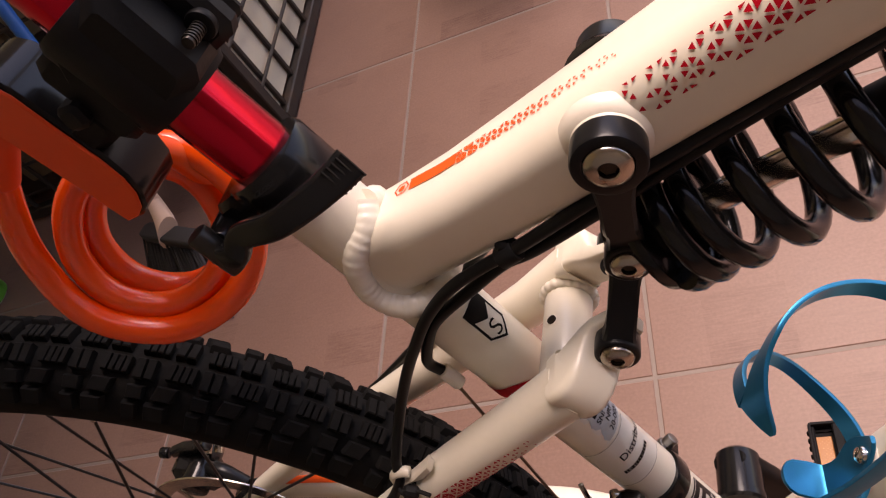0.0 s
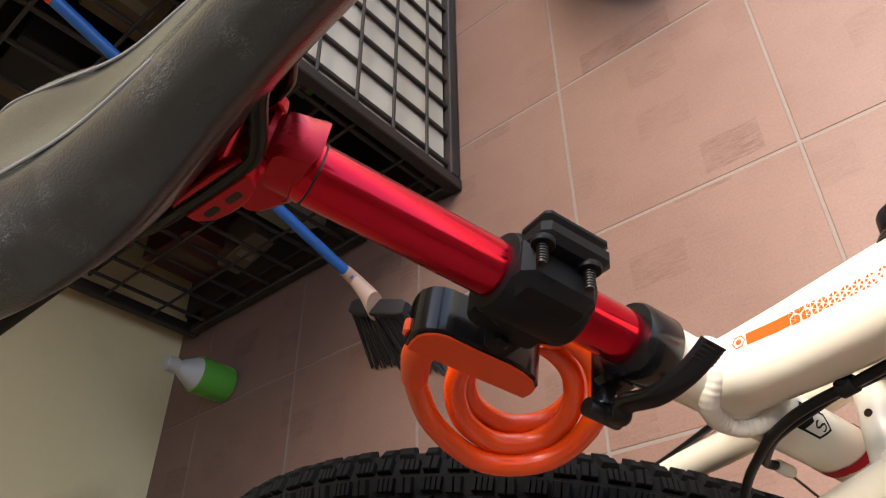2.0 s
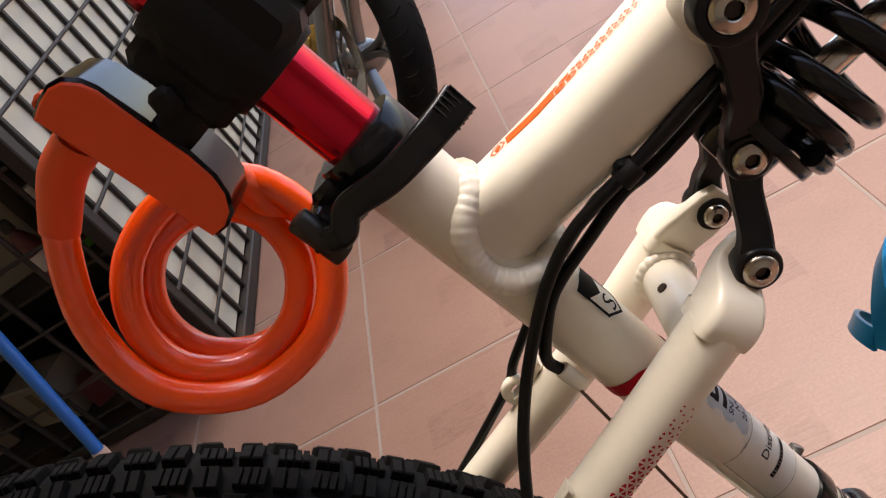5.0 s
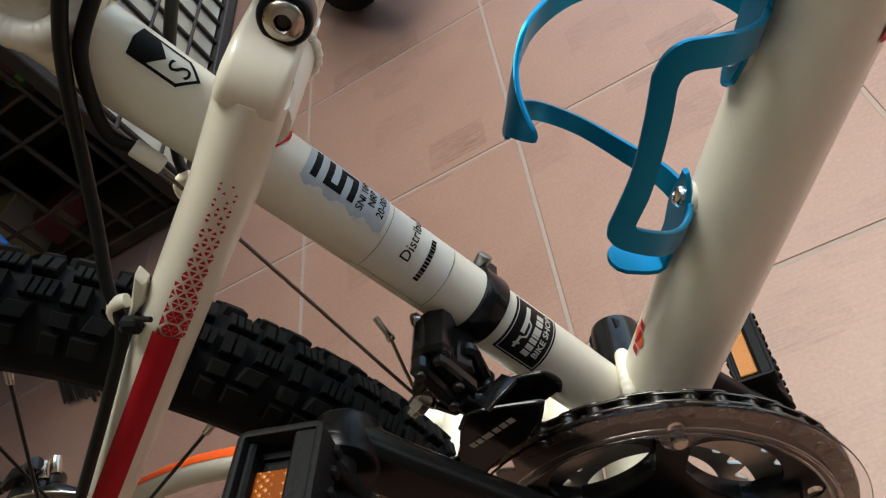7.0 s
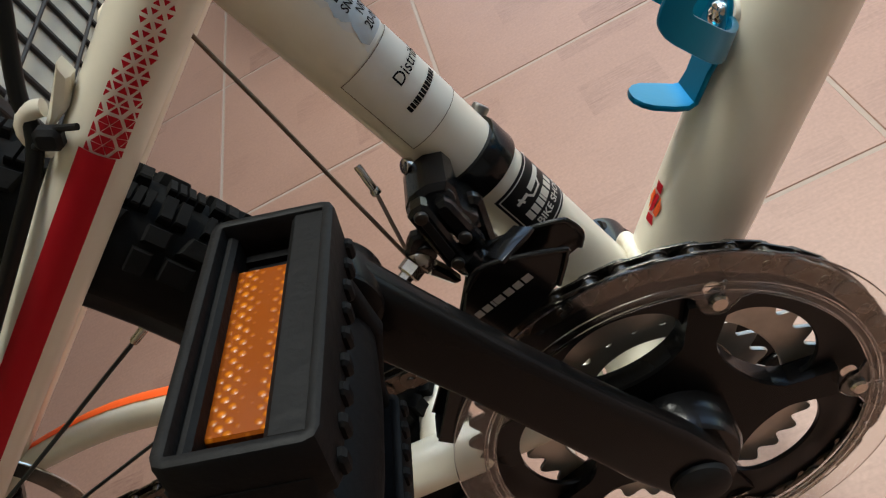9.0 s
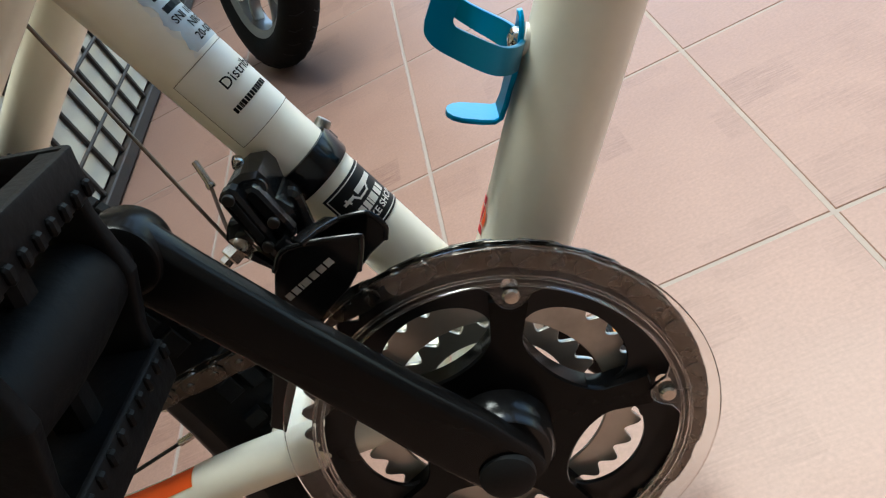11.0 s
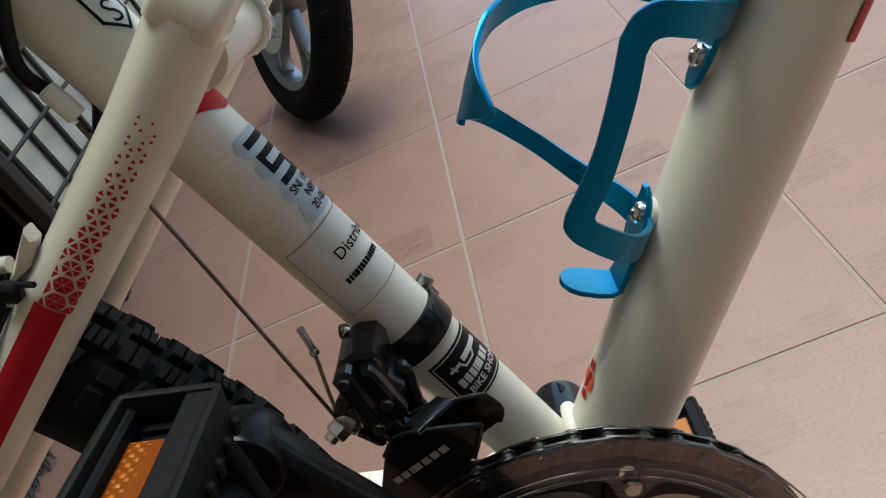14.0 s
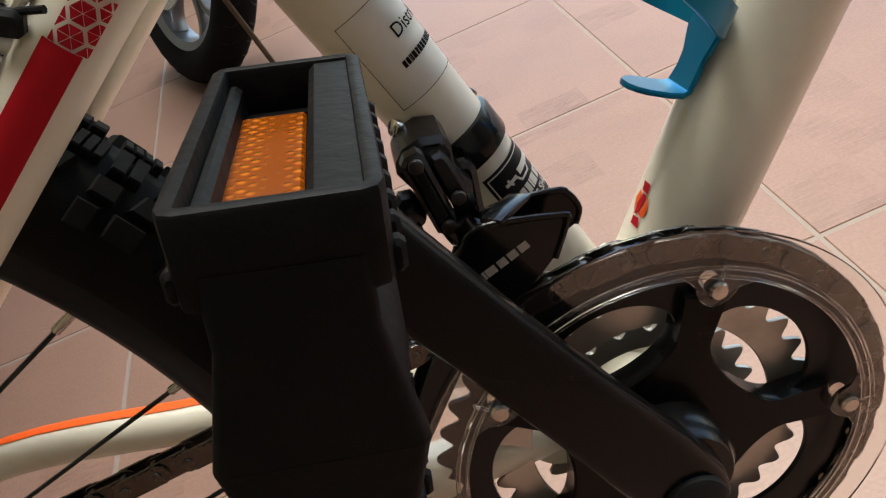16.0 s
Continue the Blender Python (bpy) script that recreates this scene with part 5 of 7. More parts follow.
# ---- saddle
def saddle_mesh():
    st = [(-0.338, 0.020, 0.643, 0.622), (-0.334, 0.046, 0.650, 0.611), (-0.318, 0.064, 0.655, 0.606), (-0.290, 0.071, 0.655, 0.603), (-0.262, 0.070, 0.650, 0.597), (-0.232, 0.061, 0.642, 0.591), (-0.200, 0.050, 0.637, 0.588), (-0.165, 0.040, 0.636, 0.593), (-0.130, 0.0315, 0.636, 0.599), (-0.095, 0.0265, 0.636, 0.603), (-0.065, 0.0225, 0.634, 0.606), (-0.042, 0.0175, 0.629, 0.609), (-0.032, 0.008, 0.624, 0.614)]
    n = 28
    vs, fs = [], []
    for x, w, zt, zb in st:
        for i in range(n):
            a = 2 * math.pi * i / n
            c, s = math.cos(a), math.sin(a)
            y = w * math.copysign(abs(c) ** 0.75, c)
            if s >= 0:
                dip = 0.006 * max(0, 1 - (y / (w * 0.5)) ** 2) * max(0, min(1, (-x - 0.09) / 0.1))
                z = zb + 0.012 + (zt - zb - 0.012) * s ** 0.62 - dip
            else:
                z = zb + 0.012 + 0.012 * s
                y *= 1 - 0.12 * abs(s)
            vs.append(Vector((x, y, z)))
    m = len(st)
    for j in range(m - 1):
        for i in range(n):
            k = (i + 1) % n
            fs.append((j * n + i, j * n + k, (j + 1) * n + k, (j + 1) * n + i))
    fs.append(tuple(range(n)))
    fs.append(tuple(range((m - 1) * n, m * n)))
    return vs, fs


saddle = part("saddle", saddle_mesh(), LEATHER, bike, "black worn saddle cover with fine cracks", 60)
sm = saddle.modifiers.new("soft", 'SUBSURF')
sm.levels = sm.render_levels = 2
for s in (-1, 1):
    part("piping", tube([(-0.325, s * 0.045, 0.6462), (-0.295, s * 0.042, 0.6510), (-0.25, s * 0.033, 0.6440), (-0.20, s * 0.024, 0.6350), (-0.15, s * 0.019, 0.6335)], 0.0009, 8, 6), STITCH, saddle)
    part("saddle_rail", tube([(-0.300, s * 0.030, 0.6060), (-0.262, s * 0.024, 0.5960), (-0.225, s * 0.0215, 0.5875), (-0.200, s * 0.0215, 0.5860), (-0.158, s * 0.0215, 0.5862), (-0.145, s * 0.0210, 0.5915), (-0.128, s * 0.0190, 0.6050), (-0.100, s * 0.014, 0.6180)], 0.0037, 14, 6), BLACK_GLOSS, saddle, "black saddle rail")
part("saddle_base", sweep([(-0.315, 0, 0.602), (-0.25, 0, 0.600), (-0.16, 0, 0.608), (-0.06, 0, 0.614)], rounded(0.004, 0.060, 0.0035, 3), [(1, 1), (1, 0.85), (1, 0.42), (1, 0.25)]), BLACK_PLASTIC, saddle)

# ---- bottle cage
NDT = Vector((-0.8, 0, 0.6))
def dt_at(s, off, y=0.0):
    return DTD * s + NDT * off + Vector((0, y, 0))


BOTTLE_R, BOTTLE_OFF = 0.037, 0.0605


def round_bottle(s, turn, lift=0.0):
    """A point of the bottle's skin: s along the down tube, turned from it towards the right side."""
    a, r = radians(turn), BOTTLE_R + lift
    return dt_at(s, BOTTLE_OFF - r * math.cos(a), -r * math.sin(a))


def resample(rows, n):
    fine = smooth_path([(s, t * 0.00065, 0) for s, t in rows], 10)
    run = [0.0]
    for p, q in zip(fine, fine[1:]):
        run.append(run[-1] + (q - p).length)
    out, j = [], 0
    for i in range(n + 1):
        d = run[-1] * i / n
        while j < len(run) - 2 and run[j + 1] < d:
            j += 1
        k = (d - run[j]) / max(run[j + 1] - run[j], 1e-9)
        p = fine[j].lerp(fine[j + 1], min(max(k, 0), 1))
        out.append((p.x, p.y / 0.00065))
    return out


def cage_arm(legs, thick=0.0011, out=0.0):
    """A cut and rolled strip; each leg runs between an outer and an inner edge."""
    left, right = [], []
    for outer, inner, n in legs:
        left += resample(outer, n)[0 if not left else 1:]
        right += resample(inner, n)[0 if not right else 1:]
    vs, fs, m = [], [], 6
    for (sa, ta), (sb, tb) in zip(left, right):
        under, over = [], []
        for q in range(m + 1):
            k = min(max(q / m, 0.02), 0.98)
            at = (sa + (sb - sa) * k, ta + (tb - ta) * k)
            under.append(round_bottle(*at, out))
            over.append(round_bottle(*at, out + thick * 2))
        mid = [round_bottle(sa, ta, out + thick * 0.6), round_bottle(sa, ta, out + thick * 1.4), round_bottle(sb, tb, out + thick * 1.4), round_bottle(sb, tb, out + thick * 0.6)]
        vs += under + [mid[3], mid[2]] + over[::-1] + [mid[1], mid[0]]
    k = 2 * (m + 1) + 4
    for i in range(len(left) - 1):
        for j in range(k):
            n = (j + 1) % k
            fs.append((i * k + j, i * k + n, (i + 1) * k + n, (i + 1) * k + j))
    for o in (0, len(vs) - k):
        fs += [(o + q, o + q + 1, o + k - 4 - q, o + k - 3 - q) for q in range(m)]
        fs += [(o, o + k - 1, o + k - 2, o + k - 3), (o + m, o + m + 1, o + m + 2, o + m + 3)]
    return vs, fs


def sheet(rows, thick=0.0022):
    """A bent tongue of sheet metal: rows of (along, off the tube, from y, to y)."""
    path = [(dt_at(a, o, y0), dt_at(a, o, y1)) for a, o, y0, y1 in rows]
    vs, fs = [], []
    for i, (p, q) in enumerate(path):
        f = path[min(i + 1, len(path) - 1)][0] + path[min(i + 1, len(path) - 1)][1]
        g = path[max(i - 1, 0)][0] + path[max(i - 1, 0)][1]
        d = (f - g).normalized()
        n = d.cross(Vector((0, 1, 0))).normalized() * (thick / 2)
        e = (q - p).normalized() * 0.0005 if (q - p).length > 0.001 else Vector()
        vs += [p + e + n, p + n * 0.4, p - n * 0.4, p + e - n, q - e - n, q - n * 0.4, q + n * 0.4, q - e + n]
    for i in range(len(path) - 1):
        for j in range(8):
            m = (j + 1) % 8
            fs.append((i * 8 + j, i * 8 + m, (i + 1) * 8 + m, (i + 1) * 8 + j))
    fs += [tuple(range(8)), tuple(range(len(vs) - 8, len(vs)))]
    return vs, fs


cage = part("bottle_cage", sheet([(0.1360, 0.0236, -0.0085, 0.0085), (0.1440, 0.0236, -0.0110, 0.0120), (0.1490, 0.0236, -0.0100, 0.0125), (0.1540, 0.0237, -0.0075, 0.0110), (0.1590, 0.0240, -0.0045, 0.0085), (0.1630, 0.0247, -0.0015, 0.0065), (0.1650, 0.0255, 0.0010, 0.0050)]), BLUE_ANO, bike, "blue anodised aluminium bottle cage, empty")
part("upper_plate", sheet([(0.2040, 0.0246, -0.0018, 0.0018), (0.2070, 0.0240, -0.0055, 0.0055), (0.2150, 0.0236, -0.0075, 0.0075), (0.2240, 0.0236, -0.0085, 0.0085), (0.2360, 0.0236, -0.0120, 0.0120), (0.2420, 0.0240, -0.0100, 0.0100)]), BLUE_ANO, cage)
part("bottle_stop", sheet([(0.1400, 0.0236, -0.0085, 0.0085), (0.1300, 0.0237, -0.0082, 0.0082), (0.1240, 0.0245, -0.0090, 0.0090), (0.1222, 0.0268, -0.0098, 0.0098), (0.1214, 0.0320, -0.0105, 0.0105), (0.1206, 0.0400, -0.0100, 0.0100), (0.1202, 0.0435, -0.0080, 0.0080), (0.1200, 0.0458, -0.0045, 0.0045), (0.1200, 0.0464, -0.0015, 0.0015)]), BLUE_ANO, cage)
part("side_arm", cage_arm([
    ([(0.2375, 6), (0.2368, 40), (0.2358, 68)], [(0.2255, 6), (0.2255, 40), (0.2250, 62)], 14),
    ([(0.2358, 68), (0.2340, 84), (0.2290, 92), (0.2215, 95)], [(0.2250, 62), (0.2245, 74), (0.2225, 80), (0.2185, 81.5)], 14),
    ([(0.2215, 95), (0.2050, 92), (0.1850, 90.5), (0.1640, 94)], [(0.2185, 81.5), (0.2030, 78.5), (0.1800, 77), (0.1660, 79.5)], 22),
    ([(0.1640, 94), (0.1595, 93), (0.1560, 88), (0.1540, 82)], [(0.1660, 79.5), (0.1648, 79), (0.1637, 77.5), (0.1630, 75)], 12),
    ([(0.1540, 82), (0.1465, 48), (0.1450, 20), (0.1450, 5)], [(0.1630, 75), (0.1572, 45), (0.1560, 20), (0.1560, 5)], 16)]), BLUE_ANO, cage)
part("side_arm", cage_arm([
    ([(0.2375, -6), (0.2360, -40), (0.2320, -80), (0.2235, -120), (0.2120, -160)], [(0.2255, -6), (0.2255, -40), (0.2225, -78), (0.2150, -115), (0.2045, -150)], 34),
    ([(0.2120, -160), (0.2040, -176), (0.1975, -194), (0.1925, -209), (0.1890, -217), (0.1860, -217)], [(0.2045, -150), (0.1985, -162), (0.1910, -172), (0.1850, -181), (0.1805, -187), (0.1780, -189)], 24)], out=0.0015), BLUE_ANO, cage)
part("side_arm", cage_arm([
    ([(0.1850, -182), (0.1795, -152), (0.1750, -130), (0.1665, -100), (0.1575, -62), (0.1560, -25), (0.1560, -6)], [(0.1760, -189), (0.1708, -152), (0.1660, -130), (0.1580, -100), (0.1480, -62), (0.1450, -25), (0.1450, -6)], 40)], out=0.0012), BLUE_ANO, cage)
for a in (0.1545, 0.2155):
    part("spacer", rod(dt_at(a, 0.0200), dt_at(a, 0.0226), 0.0068, 0.0004, 24), STICKER_WHITE, cage)
    part("bolt", lathe([(0.0046, 0), (0.0044, 0.0016), (0.0032, 0.0030), (0.0018, 0.0034), (0.0015, 0.0018)], dt_at(a, 0.0246), NDT, 22), CHROME, cage, "chrome button-head bolt")
part("cable_clip", merge(block((0.012, 0.022, 0.014), Matrix.Translation(dt_at(0.252, 0.024)) @ Matrix.Rotation(radians(-53), 4, 'Y'), 0.003), tube([dt_at(0.246, 0.028, -0.012), dt_at(0.255, 0.032, 0.0), dt_at(0.246, 0.028, 0.012)], 0.004, 12, 4)), BLACK_PLASTIC, bike, "black clip above the bottle cage")


# ---- stickers and decals, thin skins laid on the tubes
def wrap(vf, p0, along, side0, side1, r, turn0, lift=0.00025):
    """Lays a flat mesh (x round the tube, y along it) on a cylinder of radius r."""
    out = []
    for x, y in vf[0]:
        a = radians(turn0) + x / r
        out.append(p0 + along * y + (side0 * math.cos(a) + side1 * math.sin(a)) * (r + lift))
    return out, vf[1]


RIGHT = Vector((0, -1, 0))


def seat_skin(vf, along, turn, r=0.0157, lift=0.00025):
    return wrap(vf, Vector((0.0104, 0, 0)) + SEAT_UP * along, SEAT_UP, RIGHT, SEAT_SIDE, r, turn, lift)


def polys(shapes):
    """Flat polygons as one flat mesh."""
    vs, fs = [], []
    for sh in shapes:
        o = len(vs)
        vs += [tuple(p) for p in sh]
        fs.append(tuple(range(o, o + len(sh))))
    return vs, fs


def sliced(shapes, step=0.0012):
    """Cuts flat polygons into narrow strips, so that they bend round a tube."""
    out = []
    for sh in shapes:
        lo, hi = min(p[0] for p in sh), max(p[0] for p in sh)
        n = max(1, int(math.ceil((hi - lo) / step)))
        for i in range(n):
            a, b = lo + (hi - lo) * i / n, lo + (hi - lo) * (i + 1) / n
            cut = [tuple(p) for p in sh]
            for sign, at in ((1, a), (-1, b)):
                nxt = []
                for p, q in zip(cut, cut[1:] + cut[:1]):
                    dp, dq = sign * (p[0] - at), sign * (q[0] - at)
                    if dp >= 0:
                        nxt.append(p)
                    if dp * dq < 0:
                        k = dp / (dp - dq)
                        nxt.append((p[0] + (q[0] - p[0]) * k, p[1] + (q[1] - p[1]) * k))
                cut = nxt
            if len(cut) > 2:
                out.append(cut)
    return out


def stroke(pts, w):
    """A flat line of width w through points, as quads."""
    out = []
    for a, b in zip(pts, pts[1:]):
        a, b = Vector(a), Vector(b)
        d = (b - a).normalized() * (w / 2)
        n = Vector((-d.y, d.x))
        # subdivided so that it can bend round a tube
        for k in range(4):
            p, q = (a - d).lerp(b + d, k / 4), (a - d).lerp(b + d, (k + 1) / 4)
            out.append([p - n, q - n, q + n, p + n])
    return out


def patch(w, h, nx=14, ny=2, jag=0.0, seed=3):
    vs, fs = [], []
    rnd = random.Random(seed)
    for j in range(ny + 1):
        torn = jag * (0.55 + 0.30 * math.sin(j * 0.75 + seed) + 0.15 * rnd.uniform(-1, 1))
        for i in range(nx + 1):
            vs.append((torn + (w - torn) * i / nx, h * j / ny))
    for j in range(ny):
        for i in range(nx):
            a = j * (nx + 1) + i
            fs.append((a, a + 1, a + nx + 2, a + nx + 1))
    return vs, fs


ring_v, ring_f = patch(radians(300) * 0.0162, 0.0075, 60)
ring_v = [(x, y - 0.0100 * min(1.0, max(0.0, (math.degrees(x / 0.0162) - 72) / 70))) for x, y in ring_v]
part("red_band", seat_skin((ring_v, ring_f), 0.2560, -60, 0.0162), RED_INK, seat_tube, "red painted ring")
# size sticker
part("size_sticker", seat_skin(polys(sliced([[(0, 0.0065), (0.0075, 0), (0.015, 0.0065), (0.015, 0.027), (0.0075, 0.0285), (0, 0.027)]])), 0.2825, 44, 0.0162), STICKER_WHITE, seat_tube, "white hexagonal size sticker")
part("size_mark", seat_skin(polys(sliced([[(0.0005, 0.0205), (0.0075, 0.0150), (0.0145, 0.0205), (0.0145, 0.0265), (0.0075, 0.0278), (0.0005, 0.0265)]]) + stroke([(0.0012, 0.020), (0.0012, 0.0078), (0.0075, 0.0020), (0.0138, 0.0078), (0.0138, 0.020)], 0.0012)), 0.2825, 44, 0.0162, 0.0004), INK, seat_tube)
tv, tf = letters("S", 0.0085)
part("size_letter", seat_skin(([(0.0048 + x, 0.0052 + y) for x, y in tv], tf), 0.2825, 44, 0.0162, 0.0005), INK, seat_tube, "black letter S")
# peeled approval label
part("label_residue", seat_skin(patch(0.0255, 0.0412, 18, 30, 0.0048, 11), 0.1955, 30, 0.0157, 0.00015), STICKER_WHITE, seat_tube, "pale torn paper residue")
part("approval_label", seat_skin(patch(0.0240, 0.0400, 18, 30, 0.0042), 0.1965, 35), STICKER_GREY, seat_tube, "torn grey approval label")
mark = []
for y0, y1, x0, x1 in ((0.0340, 0.0370, 0.0050, 0.0190), (0.0280, 0.0308, 0.0050, 0.0185), (0.0222, 0.0308, 0.0050, 0.0076), (0.0222, 0.0249, 0.0050, 0.0185), (0.0163, 0.0249, 0.0159, 0.0185), (0.0163, 0.0192, 0.0050, 0.0185)):
    n = 4
    mark += [[(x0 + (x1 - x0) * k / n, y0), (x0 + (x1 - x0) * (k + 1) / n, y0), (x0 + (x1 - x0) * (k + 1) / n, y1), (x0 + (x1 - x0) * k / n, y1)] for k in range(n)]
part("approval_mark", seat_skin(polys(mark), 0.1965, 37, 0.0157, 0.0004), INK, seat_tube)
for text, y, x in (("SNI 1049", 0.0115, 0.0045), ("NRP", 0.0070, 0.0090), ("20-005-", 0.0020, 0.0065)):
    tv, tf = letters(text, 0.0034, 0.012)
    part("approval_text", seat_skin(([(p + x, q + y) for p, q in tv], tf), 0.1965, 37, 0.0157, 0.0005), INK, seat_tube)
# distributor label
part("distributor_label", seat_skin(patch(0.0340, 0.0340, 20, 2), 0.1603, -20), STICKER_WHITE, seat_tube, "yellowed clear distributor label")
part("label_edge", seat_skin(polys(stroke([(0, 0), (0, 0.034)], 0.00025) + stroke([(0, 0), (0.010, 0), (0.020, 0), (0.034, 0)], 0.00025) + stroke([(0, 0.034), (0.010, 0.034), (0.020, 0.034), (0.034, 0.034)], 0.00025)), 0.1603, -20, 0.0157, 0.0004), CARD, seat_tube)
tv, tf = letters("Distributor", 0.0046, 0.006)
part("distributor_text", seat_skin(([(p, q) for p, q in tv], tf), 0.1795, 31, 0.0157, 0.0005), INK, seat_tube, "black word Distributor")
part("distributor_text", seat_skin(bars([[0.0013, 0.0012, 0.0004, 0.0007, 0.0015, 0.0011, 0.0013, 0.0013, 0.0014, 0.0006, 0.0012, 0.0013, 0.0015, 0.0014]], 0.0025, 0), 0.1708, 15, 0.0157, 0.0005), INK, seat_tube, "black lettering bars")
# black shop sticker with lettering bars
part("shop_sticker", seat_skin(patch(0.0290, 0.0255, 20, 2), 0.0965, -4), STICKER_BLACK, seat_tube, "black shop sticker with pale lettering")
SHOP_A, SHOP_T = 0.0965, -4
lines = stroke([(0.0014, 0.0014), (0.0014, 0.0241)], 0.0005) + stroke([(0.0014, 0.0241), (0.010, 0.0241), (0.018, 0.0241), (0.029, 0.0241)], 0.0005) + stroke([(0.0014, 0.0014), (0.010, 0.0014), (0.018, 0.0014), (0.029, 0.0014)], 0.0005)
lines += stroke([(0.0060, 0.0178), (0.0105, 0.0178)], 0.0014) + stroke([(0.0105, 0.0178), (0.0122, 0.0150), (0.0175, 0.0150), (0.0205, 0.0185)], 0.0009) + stroke([(0.0072, 0.0190), (0.0080, 0.0166)], 0.0009)
for x in (0.0140, 0.0178, 0.0216):
    lines += stroke([(x, 0.0182), (x + 0.0026, 0.0182)], 0.0026)
bv, bf = bars([[0.0025, 0.0025, 0.0022, 0.0010, 0.0034, 0.0026, 0.0024]], 0.0042, 0.0014)
lv, lf = polys(lines)
bv = [(x + 0.0048, y + 0.0086) for x, y in bv]
tv, tf = letters("BIKE SHOP", 0.0034, 0.02)
part("shop_lettering", seat_skin(([(x + 0.0062, y + 0.0040) for x, y in tv], tf), SHOP_A, SHOP_T, 0.0157, 0.0005), WHITE_INK, seat_tube, "pale words BIKE SHOP")
part("shop_lettering", seat_skin((lv + bv, lf + [tuple(i + len(lv) for i in f) for f in bf]), SHOP_A, SHOP_T, 0.0157, 0.0005), WHITE_INK, seat_tube, "pale lettering bars")


def clipped(sh, lo, hi):
    """A flat polygon cut off at x = lo and x = hi."""
    cut = [tuple(p) for p in sh]
    for sign, at in ((1, lo), (-1, hi)):
        nxt = []
        for p, q in zip(cut, cut[1:] + cut[:1]):
            dp, dq = sign * (p[0] - at), sign * (q[0] - at)
            if dp >= 0:
                nxt.append(p)
            if dp * dq < 0:
                k = dp / (dp - dq)
                nxt.append((p[0] + (q[0] - p[0]) * k, p[1] + (q[1] - p[1]) * k))
        cut = nxt
    return cut


def triangle_band(length, width, side, full, least=0.34, taper=0.0):
    """A band of hexagons cut into triangles that shrink on a triangular lattice; y runs from the closed field (0) to the specks (length)."""
    rows, high = int(length / (side * 0.866)), side * 0.866
    dice, shapes = random.Random(17), []
    for j in range(rows):
        y0 = j * high
        far = max(0.0, (y0 - full) / max(length - full, 1e-6))
        size = 0.92 if y0 < full else 0.74 - (0.74 - least) * far
        lo, hi = width * taper * far * 0.5, width * (1 - taper * far * 0.5)
        for i in range(-2, int(width / side) + 2):
            for up in (0, 1):
                # lattice corners (column, row); every third corner is a hexagon's middle
                pts = [Vector(((c[0] + 0.5 * (c[1] % 2)) * side, c[1] * high)) for c in ([(i, j), (i + 1, j), (i + (j % 2), j + 1)] if up else [(i + (j % 2), j + 1), (i + 1 + (j % 2), j + 1), (i + 1, j)])]
                mid = (pts[0] + pts[1] + pts[2]) / 3
                hub = next((p for p in pts if (round(p.x / side - 0.5 * round(p.y / high)) - round(p.y / high)) % 3 == 0), None)
                if not lo <= mid.x <= hi and far > 0.1 or dice.random() > 1.15 - 0.45 * far:
                    continue
                tri = [mid + (p - mid) * size for p in pts]
                if hub is not None and y0 < full * 1.6:
                    tri = [hub + (p - hub) * 0.88 for p in tri]
                cut = clipped([(p.x, p.y) for p in tri], 0.0, width)
                if len(cut) > 2:
                    shapes.append(cut)
    return polys(shapes)


# seat stay decals: red bar, hexagon field, triangles dying out upwards
for s in (-1, 1):
    P0 = Vector((-0.110, s * 0.0385, 0.2185))
    UPS = (Vector((-0.060, s * 0.0345, 0.2500)) - P0).normalized()
    DNS = (Vector((-0.200, s * 0.050, 0.1600)) - P0).normalized()
    OUTW = Vector((0, s, 0))
    SIDE = UPS.cross(Vector((0, 1, 0))).normalized()
    host = [c for c in bike.children if c.name.startswith("seat_stay")][0 if s < 0 else 1]
    if SIDE.z < 0:
        SIDE = -SIDE
    host_tri = triangle_band(0.077, 0.0104, 0.0040, 0.0125, 0.26, 0.40)
    part("triangle_decal", wrap(([(x, y - 0.0062) for x, y in host_tri[0]], host_tri[1]), P0, UPS, OUTW, SIDE, 0.0124, -34, 0.0004), RED_INK, host, "red triangle decal")["kind"] = "stuff"
    bar = patch(0.0104, 0.200, 8, 6)
    out = []
    for x, y in bar[0]:
        k = y / 0.200
        r = 0.0123 - 0.0014 * k
        a = radians(-28) + x / r
        q0 = P0 + DNS * (0.0062 + y) if y < 0.09 else Vector((-0.200, s * 0.050, 0.1600)) + (Vector((-0.300, s * 0.060, 0.0950)) - Vector((-0.200, s * 0.050, 0.1600))).normalized() * (y - 0.0975)
        out.append(q0 + (OUTW * math.cos(a) + SIDE * math.sin(a)) * (r + 0.0005))
    part("red_bar", (out, bar[1]), RED_INK, host, "dark red bar decal")

